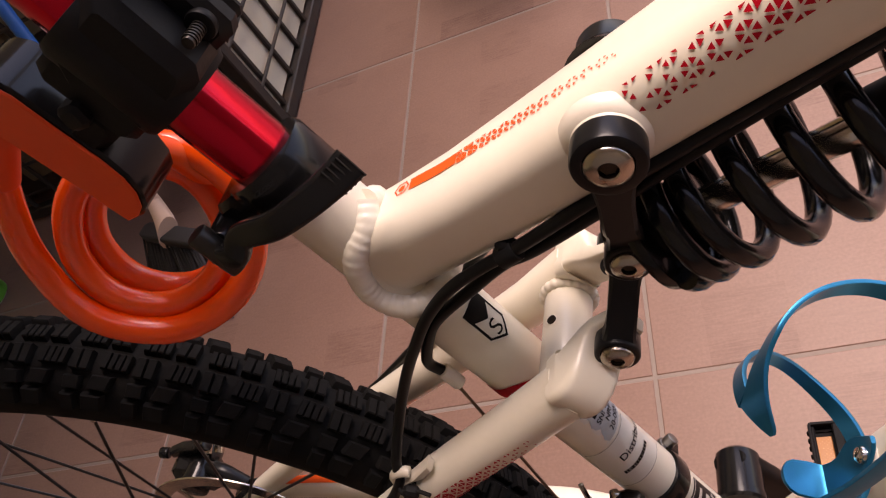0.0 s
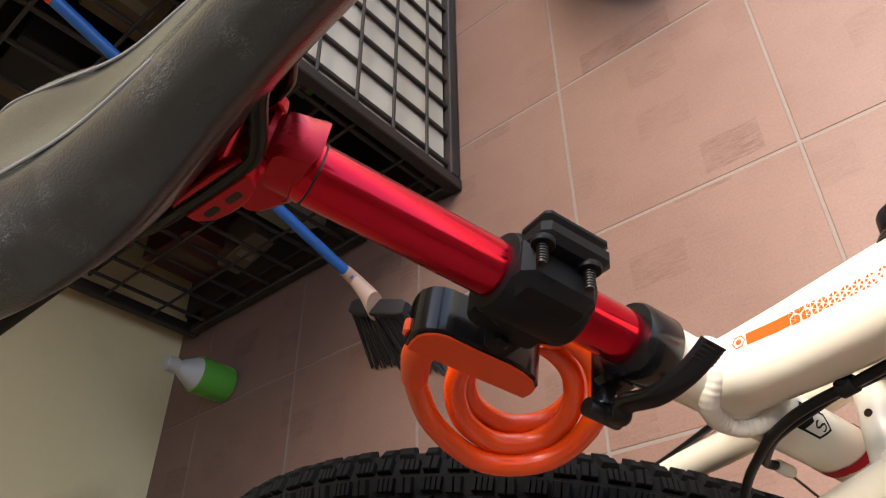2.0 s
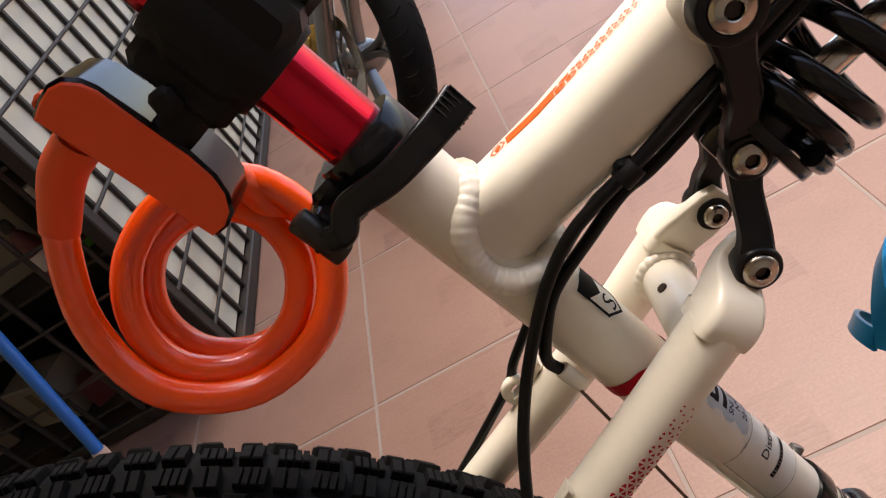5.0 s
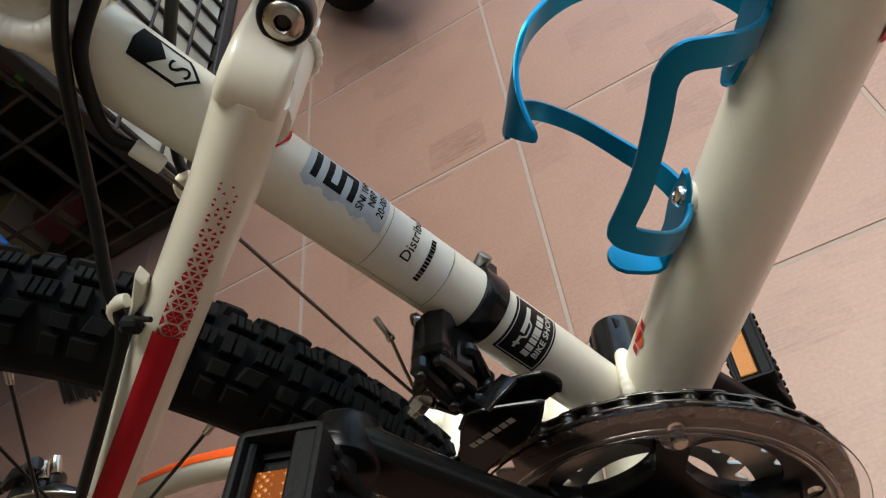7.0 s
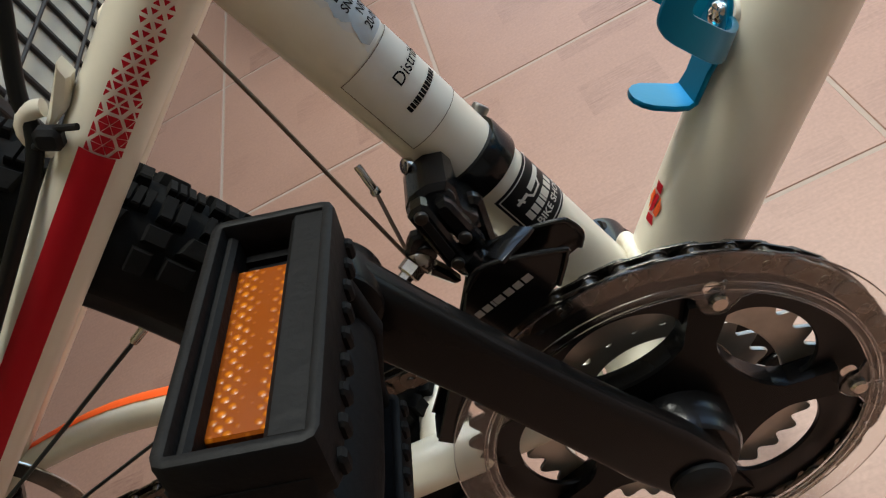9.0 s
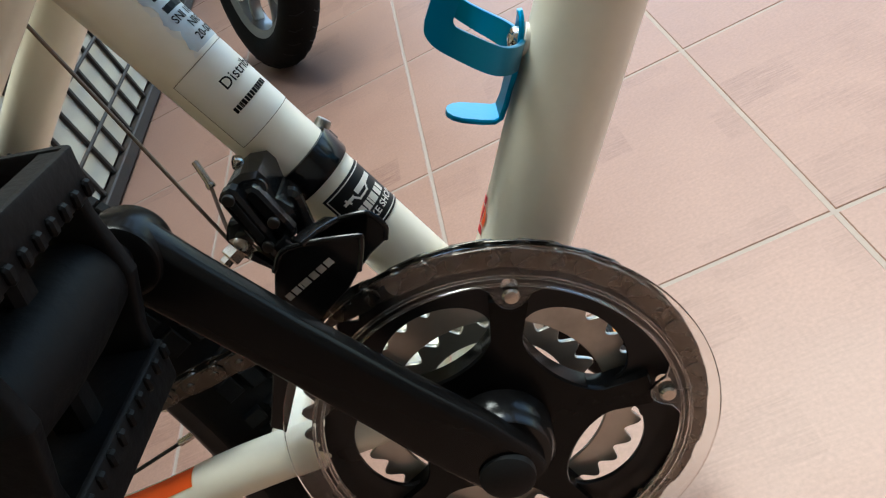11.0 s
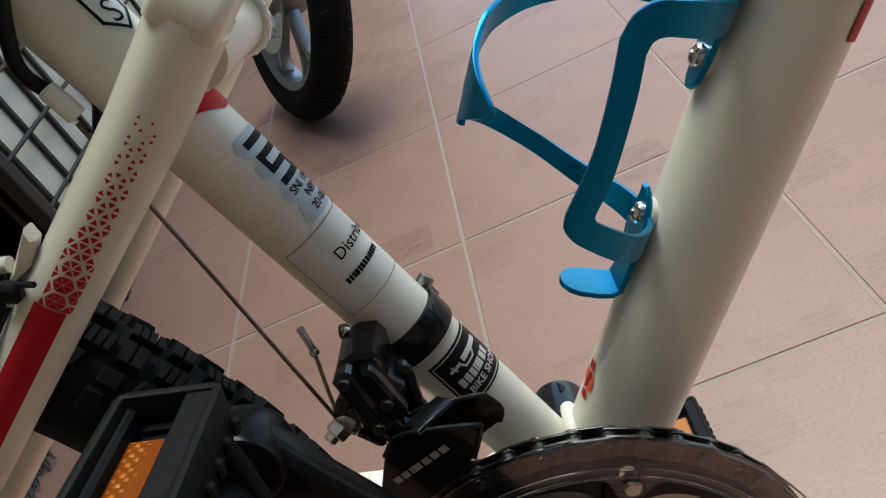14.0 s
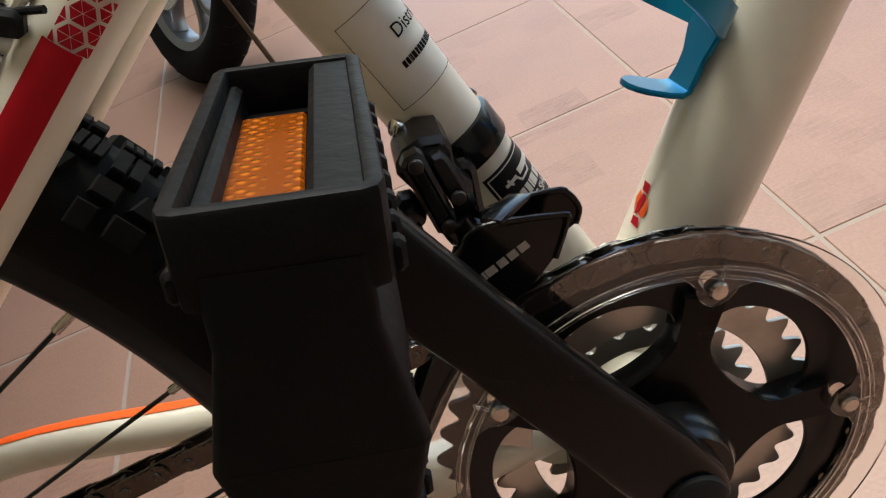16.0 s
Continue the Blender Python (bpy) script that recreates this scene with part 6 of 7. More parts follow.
# top tube decals on its upper shoulder and its side
def tt_point(s_along, w, lift=0.0004):
    """A point of the top tube: along it, and w metres round from the crown towards the right side."""
    h, wd, c = tt_size(s_along)
    side, w = (-1, -w) if w < 0 else (1, w)
    ru, rv = 0.66 * h, 0.66 * wd
    flat_top, arc = wd - rv, (ru + rv) / 2 * math.pi / 2
    if w < flat_top:
        u, v, nu, nv = h, w, 1, 0
    elif w < flat_top + arc:
        a = (w - flat_top) / arc * math.pi / 2
        u, v, nu, nv = h - ru + ru * math.cos(a), flat_top + rv * math.sin(a), math.cos(a), math.sin(a)
    else:
        u, v, nu, nv = h - ru - (w - flat_top - arc), wd, 0, 1
    return TT0 + TTD * s_along + TU * (c + u + nu * lift) - Vector((0, 1, 0)) * (side * (v + nv * lift))


def tt_skin(vf, s0, w0, tilt=0.0):
    return [tt_point(s0 + y, w0 + x + tilt * y) for x, y in vf[0]], vf[1]


part("orange_bar", tt_skin(patch(0.0062, 0.0245, 4, 6), 0.0350, -0.0056, 0.07), ORANGE_INK, top_tube, "orange bar decal")
part("badge", tt_skin(polys(stroke([(0.0031 + 0.0033 * math.cos(radians(60 * i + 30)), 0.0031 + 0.0036 * math.sin(radians(60 * i + 30))) for i in range(7)], 0.0006) + [[(0.0031 + 0.0016 * math.cos(radians(60 * i)), 0.0031 + 0.0018 * math.sin(radians(60 * i))) for i in range(6)]]), 0.0275, -0.0060), ORANGE_INK, top_tube)
tb = triangle_band(0.0715, 0.0070, 0.0034, 0.0060, 0.30, 0.1)
part("triangle_decal", tt_skin(([(x, y) for x, y in tb[0]], tb[1]), 0.0595, -0.0040, 0.06), ORANGE_INK, top_tube, "orange triangle decal")["kind"] = "stuff"
tb = triangle_band(0.150, 0.0125, 0.0048, 0.0850, 0.42)
part("triangle_decal", tt_skin(([(x, 0.150 - y) for x, y in tb[0]], tb[1]), 0.1270, 0.0165, 0.0), RED_INK, top_tube, "red triangle decal")["kind"] = "stuff"
# down tube badge and red panel
def dt_skin(vf, s0, turn, r=0.0214):
    return wrap(vf, DTD * s0, DTD, RIGHT, Vector((0.8, 0, -0.6)), r, turn, 0.0004)


def grown(shapes, kx=1.15, ky=1.25):
    return polys(sliced([[(x * kx, y * ky) for x, y in sh] for sh in shapes]))


WINGS = [[(-0.0040, 0.0085), (-0.0034, 0.0045), (-0.0011, 0.0050), (-0.0021, 0.0136)], [(0.0032, 0.0142), (0.0014, 0.0124), (0.0020, 0.0042), (0.0042, 0.0100)]]
CENTRE = [[(-0.0015, 0.0141), (0.0022, 0.0143), (0.0031, 0.0180), (-0.0010, 0.0180)], [(-0.0014, 0.0133), (-0.0004, 0.0052), (0.0015, 0.0040), (0.0007, 0.0134)], [(-0.0033, 0.0), (0.0012, 0.0), (0.0014, 0.0034), (-0.0020, 0.0038)]]
part("badge", dt_skin(grown(WINGS, -1.2, 0.98), 0.0680, -84), ORANGE_INK, down_tube, "orange and red faceted badge")["kind"] = "stuff"
part("badge_centre", dt_skin(grown(CENTRE, -1.2, 0.98), 0.0680, -84), RED_INK, down_tube)["kind"] = "stuff"
part("red_panel", dt_skin(patch(radians(100) * 0.0214, 0.120, 16, 4), 0.232, 34), RED_INK, down_tube, "red panel under the down tube")
# alloy mark on the right seat stay
tv, tf = letters("N6061", 0.0058)
host = [c for c in bike.children if c.name.startswith("seat_stay")][0]
q0, q1 = Vector((-0.300, -0.060, 0.0950)), Vector((-0.200, -0.050, 0.1600))
part("alloy_mark", wrap(([(-y, x) for x, y in tv], tf), q1 + (q0 - q1) * 0.22, (q1 - q0).normalized(), Vector((0, -1, 0)), Vector((-0.54, 0, 0.84)), 0.0113, 62, 0.0005), ORANGE_INK, host, "orange alloy mark N6061")
# chain stay stripe, laid along the bend of the tube
for s in (-1, 1):
    host = [c for c in bike.children if c.name.startswith("chain_stay")][0 if s < 0 else 1]
    vs, fs = [], []
    rows = [(p, r) for p, r in zip(*stay_line(s)) if -0.375 < p.x < -0.135]
    for i, (p, r) in enumerate(rows):
        d = (rows[min(i + 1, len(rows) - 1)][0] - rows[max(i - 1, 0)][0]).normalized()
        up = (Vector((0, 0, 1)) - d * d.z).normalized()
        out = Vector((0, s, 0))
        for k in range(6):
            a = radians(-12 + 52 * k / 5)
            vs.append(p + (up * math.cos(a) + out * math.sin(a)) * (r + 0.0005))
    for i in range(len(rows) - 1):
        for k in range(5):
            o = i * 6 + k
            fs.append((o, o + 1, o + 7, o + 6))
    part("stripe", (vs, fs), ORANGE_INK, host, "orange-red stripe")

# ---- lock bracket on the seat post
LB = seat_axis(0.4520)
LTURN = Matrix.Rotation(radians(-17), 4, 'Y')
bracket = part("lock_bracket", lathe([(0.0140, -0.0265), (0.0186, -0.0262), (0.0200, -0.0235), (0.0200, 0.0150), (0.0186, 0.0180), (0.0140, 0.0183)], LB, SEAT_UP, 40), BLACK_PLASTIC, bike, "matt black lock bracket")
part("flange", block((0.0200, 0.0120, 0.0390), Matrix.Translation(LB + SEAT_SIDE * 0.0245 - SEAT_UP * 0.003 + Vector((0, 0.0062, 0))) @ LTURN, 0.0035), BLACK_PLASTIC, bracket)
part("flange", block((0.0210, 0.0060, 0.0360), Matrix.Translation(LB + SEAT_SIDE * 0.0230 - SEAT_UP * 0.003 + Vector((0, 0.0150, 0))) @ LTURN, 0.0022), BLACK_PLASTIC, bracket)
shell = [LB + SEAT_SIDE * a + SEAT_UP * b for a, b in ((-0.0185, -0.0160), (-0.0120, -0.0255), (0.0060, -0.0262), (0.0200, -0.0235), (0.0245, -0.0190), (0.0245, 0.0130), (0.0200, 0.0175), (0.0020, 0.0178), (-0.0120, 0.0150), (-0.0185, 0.0060))]
part("clamp_shell", plate([(p.x, p.z) for p in shell], -0.0180, 0.0100, 0.0055), BLACK_PLASTIC, bracket)
part("lock_seat", block((0.0180, 0.0220, 0.0400), Matrix.Translation(LB - SEAT_SIDE * 0.0190 - SEAT_UP * 0.004 + Vector((0, -0.003, 0))) @ LTURN, 0.004), BLACK_PLASTIC, bracket)
for e in (-1, 1):
    c = LB + SEAT_SIDE * 0.0285 + SEAT_UP * (0.013 * e) + Vector((0, -0.0005, 0))
    part("screw", merge(rod(c, c + Vector((0, -0.0115, 0)), 0.0022, 0.0003, 14), *[rod(c + Vector((0, -0.002 - 0.0015 * k, 0)), c + Vector((0, -0.0026 - 0.0015 * k, 0)), 0.0027, 0, 14) for k in range(6)]), SCREW, bracket, "dark threaded screw end")
    part("nut_seat", rod(c + Vector((0, 0.002, 0)), c + Vector((0, -0.0015, 0)), 0.0055, 0.0008, 20), BLACK_PLASTIC, bracket)
part("catch", merge(block((0.022, 0.020, 0.016), Matrix.Translation(LB - SEAT_SIDE * 0.030 + Vector((0, -0.004, -0.012))) @ LTURN, 0.004), block((0.010, 0.010, 0.010), Matrix.Translation(LB - SEAT_SIDE * 0.026 + Vector((0, -0.014, -0.004))), 0.002)), BLACK_PLASTIC, bracket)

# ---------------------------------------------------------------- cable lock hung in the bracket
lock = empty("cable_lock", BIKE)
tagged(lock, "orange coiled cable lock with black-edged body on the seat post", "lock")


def lock_outline(grow=0.0):
    """A long body, straight below, with a rounded shoulder at one end and a rounded nose at the other."""
    raw = [(-0.1960, 0.4590), (-0.1900, 0.4625), (-0.1840, 0.4646), (-0.1785, 0.4640), (-0.1735, 0.4605), (-0.1705, 0.4560), (-0.1650, 0.4400), (-0.1590, 0.4210), (-0.1572, 0.4110), (-0.1578, 0.4030), (-0.1610, 0.3965), (-0.1660, 0.3930), (-0.1722, 0.3920)]
    c = Vector((-0.1735, 0.4320))
    return [tuple(Vector(p) + (Vector(p) - c).normalized() * grow) for p in raw]


part("lock_body", plate(lock_outline(0.0004), -0.0145, 0.0130, 0.0012), BLACK_GLOSS, lock, "glossy black lock body")
part("face_plate", plate(lock_outline(-0.0010), -0.0165, -0.0147, 0.0008), ORANGE_PLASTIC, lock, "orange lock face")
part("button", block((0.0060, 0.0090, 0.0035), Matrix.Translation((-0.1935, -0.0060, 0.4620)) @ Matrix.Rotation(radians(-30), 4, 'Y'), 0.0012), ORANGE_PLASTIC, lock, "orange push button")
# slack loops of cable: it leaves the body near its shoulder and comes back at its nose
ring_c, ring_n = Vector((-0.1940, 0.0015, 0.3738)), Vector((0.345, -0.887, 0.307)).normalized()
ring_u = Vector((-ring_n.y, ring_n.x, 0)).normalized()
ring_w = ring_n.cross(ring_u)
loops = []
for i in range(1, 64):
    t = i / 24
    a = radians(150) + 2 * math.pi * t
    k = min(1.0, max(0.0, (t - 0.45) / 0.6))
    k = k * k * (3 - 2 * k)
    r = 0.0495 - 0.0158 * k - 0.0008 * max(0.0, t - 1.1)
    loops.append(ring_c + ring_u * (-0.0028 * k + 0.0085 * max(0.0, min(1.0, t - 1.3)) + r * math.cos(a)) + ring_w * (r * math.sin(a) - 0.0055 * k) - ring_n * (0.0070 * t + 0.0060 * max(0.0, t - 1.5)))
start = [Vector((-0.1840, -0.003, 0.4460)), Vector((-0.1950, -0.0030, 0.4440)), Vector((-0.2100, -0.0030, 0.4370)), Vector((-0.2260, -0.0040, 0.4210))]
finish = [Vector((-0.1660, 0.0240, 0.3880)), Vector((-0.1670, 0.0150, 0.4030)), Vector((-0.1700, 0.0080, 0.4160))]
path = smooth_path(start + loops[0::3] + finish, 5)
part("cable", sweep(path, circle(0.0066, 20)), ORANGE_PVC, lock, "shiny orange plastic-coated cable")
part("cable_collar", tube([(-0.1950, -0.0030, 0.4440), (-0.2100, -0.0030, 0.4370), (-0.2260, -0.0040, 0.4210)], [0.0088, 0.0086, 0.0074], 24, 4), ORANGE_PLASTIC, lock)


# ---------------------------------------------------------------- the iron cage by the wall
CX0, CX1, CY0, CY1, CH = -1.325, -0.287, 0.350, 1.850, 0.92
YARD = pose(-0.300, 0.250, 0, 0, 0, 1.6) @ pose(0.287, -0.350, 0)      # the cage stands square to the tiles
rack = empty("storage_cage", YARD)
tagged(rack, "dark iron storage cage, barred front and slatted side, full of clutter", "cage")
for x in (CX0 + 0.015, CX1 - 0.015):
    for y in (CY0 + 0.015, CY1 - 0.015):
        part("post", slab(x - 0.015, x + 0.015, y - 0.015, y + 0.015, 0.0, CH, 0.003), IRON, rack)
for z in (0.020, CH - 0.015):
    for y in (CY0 + 0.013, CY1 - 0.013):
        part("rail", slab(CX0 + 0.031, CX1 - 0.031, y - 0.012, y + 0.012, z - 0.015, z + 0.015, 0.003), IRON, rack)
    for x in (CX0 + 0.013, CX1 - 0.013):
        part("rail", slab(x - 0.012, x + 0.012, CY0 + 0.031, CY1 - 0.031, z - 0.015, z + 0.015, 0.003), IRON, rack)
# slatted side: upright flat bars, thin rods across, pale board behind
part("board", slab(CX1 - 0.0265, CX1 - 0.0185, CY0 + 0.032, CY1 - 0.032, 0.040, CH - 0.04, 0.002), BOARD, rack, "pale board behind the bars")
n = int((CY1 - CY0 - 0.06) / 0.092)
for i in range(n + 1):
    y = CY0 + 0.062 + i * 0.092
    if y < CY1 - 0.03:
        part("bar", slab(CX1 - 0.0175, CX1 - 0.0085, y - 0.006, y + 0.006, 0.036, CH - 0.031, 0.0015), IRON, rack)
for k in range(8):
    z = 0.115 + 0.105 * k
    part("rod", rod((CX1 - 0.004, CY0 + 0.004, z), (CX1 - 0.004, CY1 - 0.004, z), 0.0042, 0, 10), IRON, rack)
# barred front
for i in range(10):
    x = CX0 + 0.10 + i * 0.098
    part("bar", rod((x, CY0 + 0.013, 0.036), (x, CY0 + 0.013, CH - 0.031), 0.0055, 0, 10), IRON, rack)
for k in range(6):
    z = 0.16 + 0.14 * k
    part("rod", rod((CX0 + 0.032, CY0 + 0.004, z), (CX1 - 0.032, CY0 + 0.004, z), 0.0040, 0, 10), IRON, rack)
for z in (0.06, 0.36, 0.66):
    part("shelf", slab(CX0 + 0.034, CX1 - 0.050, CY0 + 0.036, CY1 - 0.036, z - 0.008, z, 0.002), IRON, rack)
# dark sheet added part way back, closing off the view into the cage
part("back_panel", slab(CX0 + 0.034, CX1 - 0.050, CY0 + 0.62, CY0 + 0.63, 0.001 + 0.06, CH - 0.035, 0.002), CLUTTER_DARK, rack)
part("top_sheet", slab(CX0, CX1, CY0, CY1, CH + 0.0005, CH + 0.006, 0.002), IRON, rack)


def carton(name, size, at, turn, mat, label, category="box"):
    b = ob_from(name, block(size, None, 0.004), mat)
    b.matrix_world = YARD @ pose(at[0], at[1], at[2] + size[2] / 2, 0, 0, turn)
    tagged(b, label, category)
    part("tape", block((size[0] * 0.18, size[1] + 0.002, size[2] * 0.7), None, 0.001), CARD if mat is not CARD else SHADED_WHITE, b)
    return b


# contents in tones darkened for the cage's inner shade
carton("box", (0.26, 0.16, 0.20), (-0.62, 0.56, 0.36), 8, SHADED_WHITE, "white carton on the cage shelf")
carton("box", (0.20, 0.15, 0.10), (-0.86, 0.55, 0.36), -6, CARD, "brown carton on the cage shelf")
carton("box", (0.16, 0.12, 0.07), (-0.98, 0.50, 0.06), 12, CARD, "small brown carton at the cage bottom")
carton("packet", (0.15, 0.09, 0.12), (-0.74, 0.48, 0.06), -18, SHADED_WHITE, "white and red packet at the cage bottom", "packet")
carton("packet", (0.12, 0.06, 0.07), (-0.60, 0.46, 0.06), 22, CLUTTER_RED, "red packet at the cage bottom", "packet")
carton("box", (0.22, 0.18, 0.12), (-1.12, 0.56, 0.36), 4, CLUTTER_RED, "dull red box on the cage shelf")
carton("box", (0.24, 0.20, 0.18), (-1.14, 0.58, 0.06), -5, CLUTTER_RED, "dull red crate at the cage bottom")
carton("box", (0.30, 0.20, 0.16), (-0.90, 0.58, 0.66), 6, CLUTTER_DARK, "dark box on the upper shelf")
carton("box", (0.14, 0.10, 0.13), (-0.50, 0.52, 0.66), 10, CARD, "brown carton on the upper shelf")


def bottle(at, r, h, body, cap, lid, label, lying=0):
    m = YARD @ pose(at[0], at[1], at[2], 0, lying, 20)
    b = ob_from("bottle", lathe([(r * 0.90, 0), (r, 0.004), (r, h * 0.50), (r * 0.96, h * 0.56), (r * 0.55, h * 0.74), (r * 0.36, h * 0.80), (r * 0.36, h * 0.84)], (0, 0, 0), (0, 0, 1), 28), body)
    b.matrix_world = m
    tagged(b, label, "bottle", "bottles by the cage")
    part("label", lathe([(r * 1.012, h * 0.12), (r * 1.012, h * 0.40)], (0, 0, 0), (0, 0, 1), 28), lid, b)
    part("cap", lathe([(r * 0.46, h * 0.82), (r * 0.48, h * 0.83), (r * 0.46, h * 0.97), (r * 0.36, h * 1.0), (0.001, h)], (0, 0, 0), (0, 0, 1), 20), cap, b)
    return b


bottle((-0.40, 0.47, 0.36), 0.030, 0.15, GREEN, WHITE_PLASTIC, CLUTTER_RED, "green bottle with white cap on the cage shelf")
bottle((-0.47, 0.44, 0.36), 0.024, 0.13, CLUTTER_RED, CLUTTER_DARK, WHITE_PLASTIC, "small red bottle on the cage shelf")
fb = bottle((-1.098, 0.130, 0.0), 0.043, 0.188, MILKY, MILKY, YELLOW, "white squeeze bottle with green and yellow wrapper on the floor")
part("wrapper", lathe([(0.0470, 0.006), (0.0478, 0.012), (0.0478, 0.095), (0.0470, 0.100)], (0, 0, 0), (0, 0, 1), 28), GREEN, fb, "green wrapper")

# ---------------------------------------------------------------- broom leaning on the cage
broom = empty("broom", pose(0, 0, 0))
tagged(broom, "broom with blue handle and black bristles leaning on the cage", "broom")
J, T = Vector((-0.500, 0.042, 0.130)), Vector((-0.462, 0.228, 0.905))
d = (T - J).normalized()
part("handle", tube([J, J.lerp(T, 0.5), T - d * 0.06], 0.0115, 20), BROOM_BLUE, broom, "blue plastic-coated handle")
part("grip", lathe([(0.0120, 0), (0.0125, 0.004), (0.0120, 0.050), (0.0070, 0.056), (0.0060, 0.075)], T - d * 0.061, d, 20), ORANGE_PLASTIC, broom, "orange end cap")
B0 = Vector((-0.440, -0.045, 0.100))
part("socket", sweep([J + d * 0.020, J - d * 0.015, J.lerp(B0, 0.55) + Vector((0, 0, -0.006)), B0 + Vector((0, 0, 0.010))], circle(0.0150, 20), [(0.9, 0.9), (1.0, 1.0), (1.35, 1.2), (2.3, 1.2)]), BROOM_SOCKET, broom, "beige plastic socket")
BX = Vector((0.93, -0.36, 0)).normalized()
part("brush_head", sweep([B0 - BX * 0.085, B0 - BX * 0.07, B0 + BX * 0.07, B0 + BX * 0.085], rounded(0.018, 0.012, 0.006), [0.7, 1, 1, 0.7], up=(0, 0, 1)), BRISTLE, broom)
tufts = []
rnd = random.Random(8)
for i in range(17):
    for j in range(4):
        base = B0 + BX * (-0.08 + 0.01 * i) + Vector((BX.y, -BX.x, 0)) * (-0.012 + 0.008 * j) * -1
        for q in range(3):
            tip = base + BX * ((-0.08 + 0.01 * i) * 0.50 + rnd.uniform(-0.012, 0.012)) + Vector((0.0, -0.085 + 0.016 * j + rnd.uniform(-0.012, 0.012), 0))
            tip.z = rnd.uniform(0.0005, 0.008)
            tufts.append(rod(base, tip, 0.0020, 0, 5))
tagged(part("bristles", merge(*tufts), BRISTLE, broom, "splayed black bristles"), kind="stuff")

# ---------------------------------------------------------------- motorcycle: front wheel and fork ends
up = Vector((0.87, 0.5, 0)) * math.sin(radians(23)) + Vector((0, 0, 1)) * math.cos(radians(23))
fwd = Vector((-0.5, 0.866, 0))
fwd = (fwd - up * fwd.dot(up)).normalized()
lat = up.cross(fwd)
R0, RS = 0.226, 0.042
cw = Vector((0.064, 0.694, 0)) + up * (R0 + RS)
MW = Matrix(((fwd.x, lat.x, up.x, cw.x), (fwd.y, lat.y, up.y, cw.y), (fwd.z, lat.z, up.z, cw.z), (0, 0, 0, 1)))
low = min((MW @ Vector(((R0 + RS * math.cos(b)) * math.cos(a), RS * math.sin(b), (R0 + RS * math.cos(b)) * math.sin(a)))).z for a in np.linspace(0, 6.283, 90) for b in np.linspace(0, 6.283, 30))
MW = Matrix.Translation((0, 0, -low)) @ MW
moto = empty("motorcycle", MW)
tagged(moto, "parked motorcycle, front wheel with silver cast rim and disc", "motorcycle")
prof = []
for i in range(25):
    a = radians(-140 + 280 * i / 24)
    prof.append((R0 + RS * math.cos(a), RS * math.sin(a)))
front = part("front_wheel", lathe([(0.180, -0.022), (0.188, -0.026), (0.197, -0.030), (0.199, -0.028), (0.190, -0.016), (0.187, 0.0), (0.190, 0.016), (0.199, 0.028), (0.197, 0.030), (0.188, 0.026), (0.180, 0.022), (0.178, 0.0), (0.180, -0.022)], (0, 0, 0), (0, 1, 0), 72), ALLOY, moto, "silver cast alloy rim")
part("tyre", lathe(prof + [(0.192, 0.024), (0.192, -0.024), prof[0]], (0, 0, 0), (0, 1, 0), 96), RUBBER, front, "black road tyre")
groove = []
for i in range(40):
    for s in (-1, 1):
        a, b = 2 * math.pi * i / 40, s * 0.55
        p = [Vector(((R0 + (RS + 0.0006) * math.cos(bb)) * math.cos(a + aa), s * 0 + (RS + 0.0006) * math.sin(bb), (R0 + (RS + 0.0006) * math.cos(bb)) * math.sin(a + aa))) for bb, aa in ((s * 0.25, 0.0), (s * 0.55, 0.04), (s * 0.9, 0.05))]
        groove.append(tube(p, 0.0012, 6))
tagged(part("tread_groove", merge(*groove), BLACK_PLASTIC, front), kind="stuff")
for i in range(5):
    a = 2 * math.pi * i / 5 + 0.35
    for da, lean in ((-0.16, -0.22), (0.16, 0.22)):
        pts = [Vector((0.036 * math.cos(a + da), 0, 0.036 * math.sin(a + da))), Vector((0.10 * math.cos(a + da * 0.55), 0, 0.10 * math.sin(a + da * 0.55))), Vector((0.150 * math.cos(a + lean * 0.7), 0, 0.150 * math.sin(a + lean * 0.7))), Vector((0.181 * math.cos(a + lean * 1.3), 0, 0.181 * math.sin(a + lean * 1.3)))]
        part("wheel_spoke", sweep(smooth_path(pts, 4), rounded(0.0075, 0.013, 0.003, 3)), ALLOY, front)
part("hub", lathe([(0.020, -0.055), (0.030, -0.045), (0.040, -0.025), (0.040, 0.025), (0.030, 0.045), (0.020, 0.055)], (0, 0, 0), (0, 1, 0), 36), ALLOY, front)
disc = part("brake_disc", polar_plate(lambda a: 0.112, lambda a: 0.078 + 0.006 * math.cos(6 * a), 0.052, 0.056, (0, 0, 0), 180, 0.0008), STEEL, front, "drilled steel brake disc")
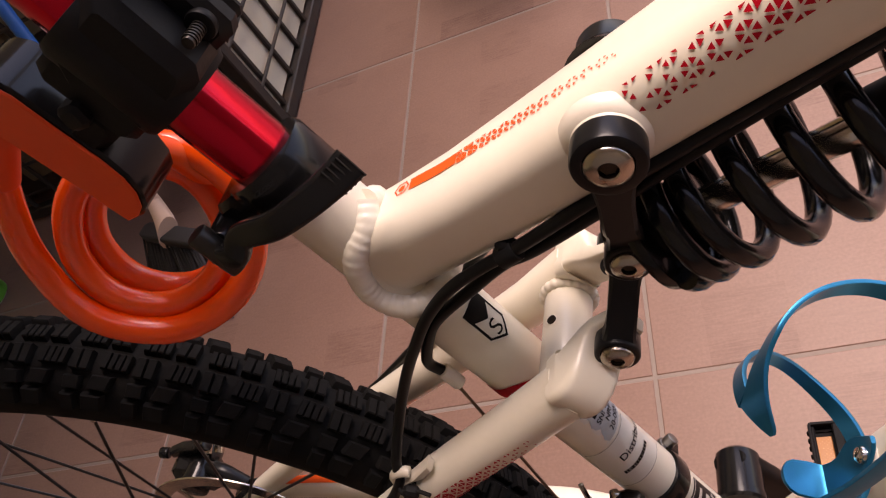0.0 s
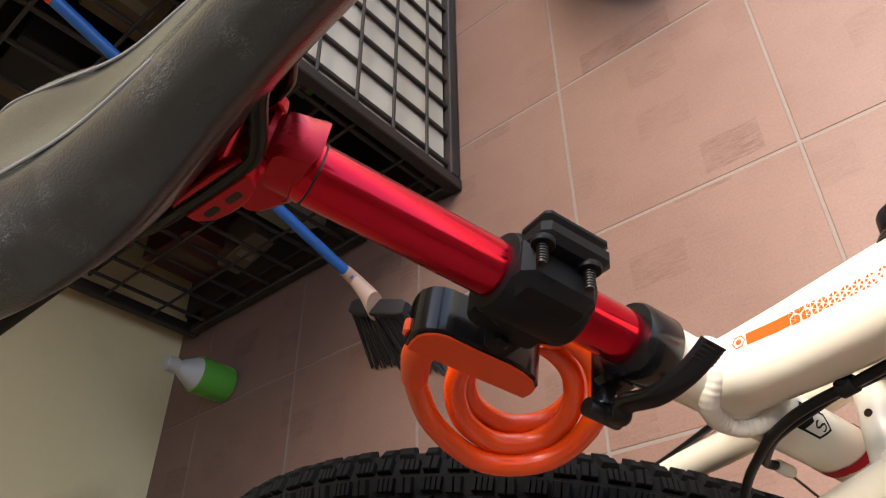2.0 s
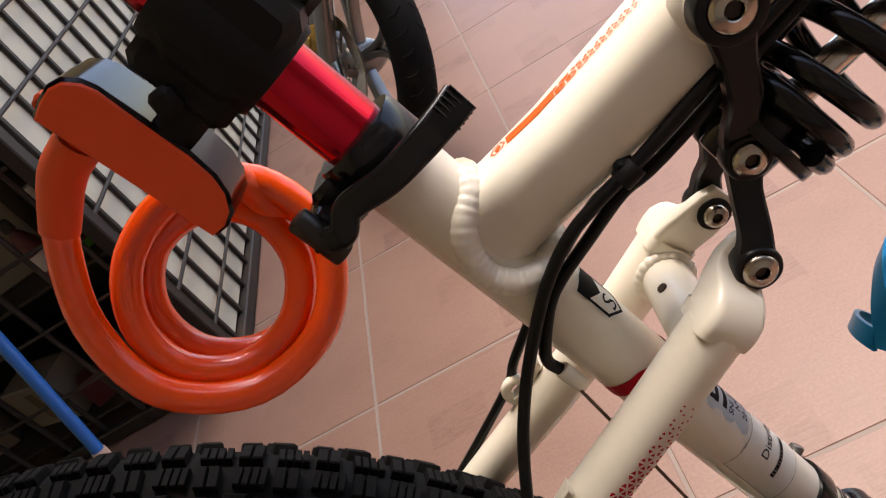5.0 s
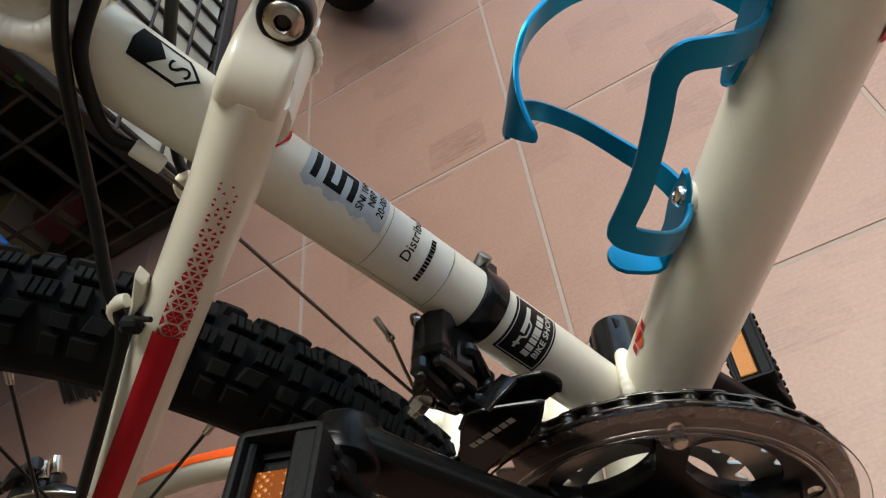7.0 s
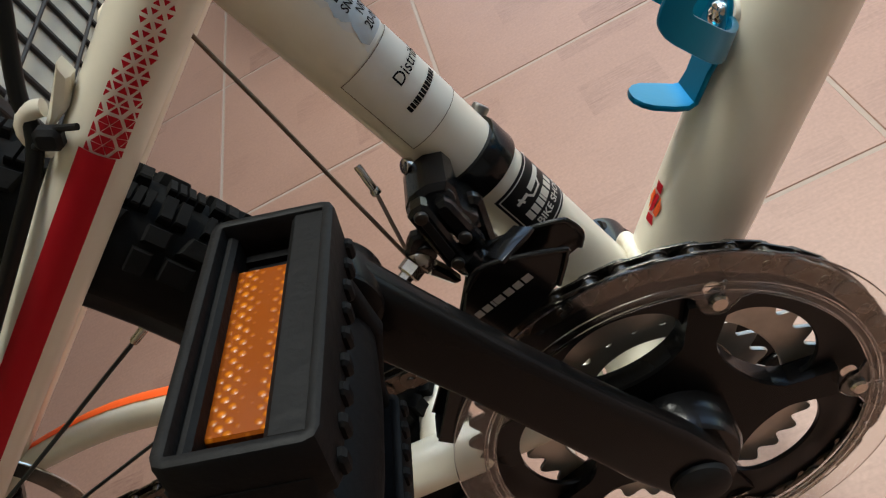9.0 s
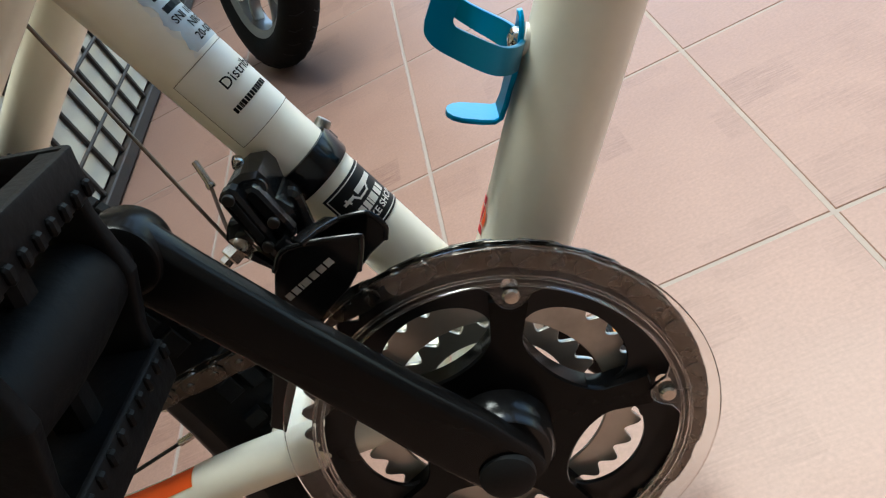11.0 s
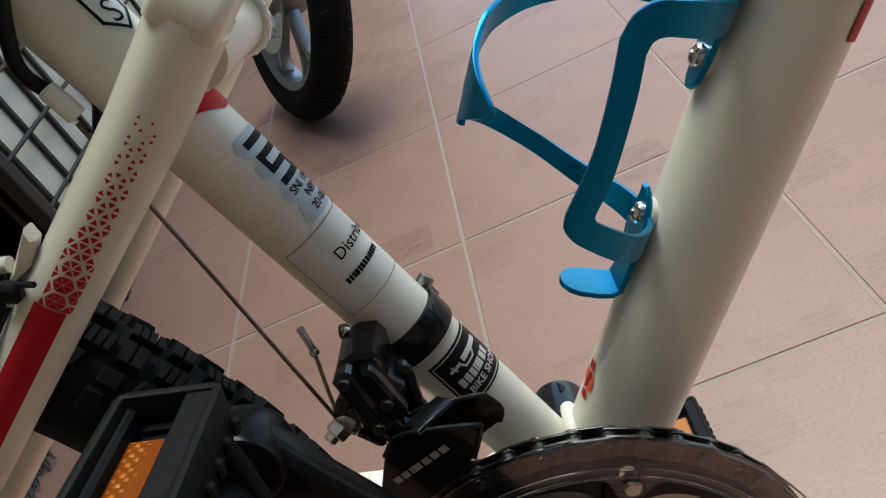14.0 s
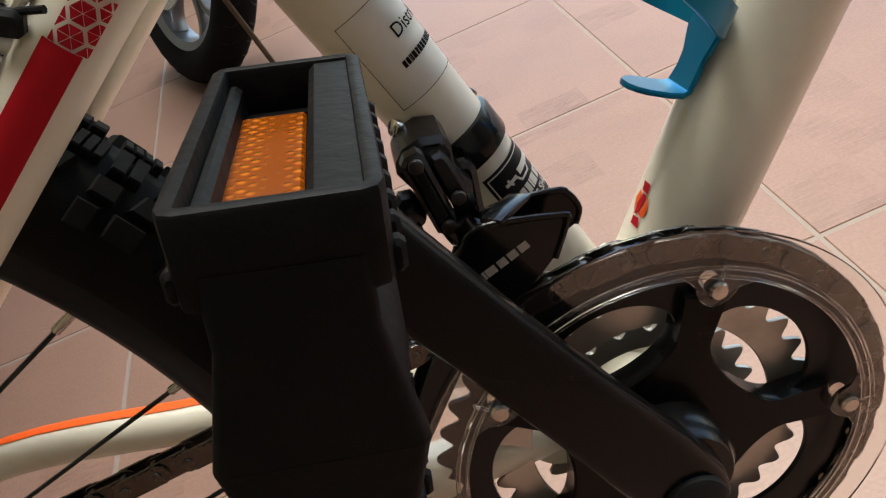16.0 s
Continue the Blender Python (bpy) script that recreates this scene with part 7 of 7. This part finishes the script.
for i in range(6):
    part("disc_arm", block((0.046, 0.003, 0.012), Matrix.Rotation(radians(60 * i), 4, 'Y') @ Matrix.Translation((0.058, 0.054, 0)), 0.001), STEEL, disc)
for s in (-1, 1):
    part("fork_leg", tube([(-0.022, s * 0.080, -0.022), (0.0, s * 0.080, 0.02), (-0.10, s * 0.080, 0.30), (-0.15, s * 0.080, 0.42)], [0.016, 0.022, 0.021, 0.021], 24), ALLOY, moto, "silver fork leg")
part("axle", rod((0, -0.098, 0), (0, 0.098, 0), 0.009, 0.001, 20), STEEL, moto)
part("caliper", merge(block((0.070, 0.040, 0.050), pose(0.085, 0.062, 0.055, 0, 30, 0), 0.010), rod((0.085, 0.070, 0.055), (0.085, 0.088, 0.055), 0.017, 0.003)), BRASS, moto, "gold brake caliper")
fender = []
for i in range(13):
    a = radians(35 + 100 * i / 12)
    fender.append(Vector((0.285 * math.cos(a), 0, 0.285 * math.sin(a))))
part("mudguard", sweep(fender, rounded(0.004, 0.058, 0.0035, 3)), CLUTTER_RED, moto, "dark red front mudguard")


# ---------------------------------------------------------------- floor tiles, one object each
def floor_tile_mesh():
    h = (PITCH - 0.0050) / 2
    vs = [(-h, -h, -0.004), (h, -h, -0.004), (h, h, -0.004), (-h, h, -0.004), (-h, -h, -0.0012), (h, -h, -0.0012), (h, h, -0.0012), (-h, h, -0.0012)]
    g = h - 0.0012
    vs += [(-g, -g, 0), (g, -g, 0), (g, g, 0), (-g, g, 0)]
    fs = [(4, 5, 9, 8), (5, 6, 10, 9), (6, 7, 11, 10), (7, 4, 8, 11), (8, 9, 10, 11), (0, 1, 5, 4), (1, 2, 6, 5), (2, 3, 7, 6), (3, 0, 4, 7)]
    me = bpy.data.meshes.new("tile")
    me.from_pydata(vs, [], fs)
    me.materials.append(TILE)
    return me


tile_me = floor_tile_mesh()
for i in range(-4, 9):
    for j in range(-8, 10):
        cx, cy = (i + 0.5) * PITCH, (j + 0.5) * PITCH
        if cx > 3.01:
            continue
        t = new("tile", tile_me)
        t.matrix_world = LAY @ pose(cx, cy, 0)
        t.parent = floor
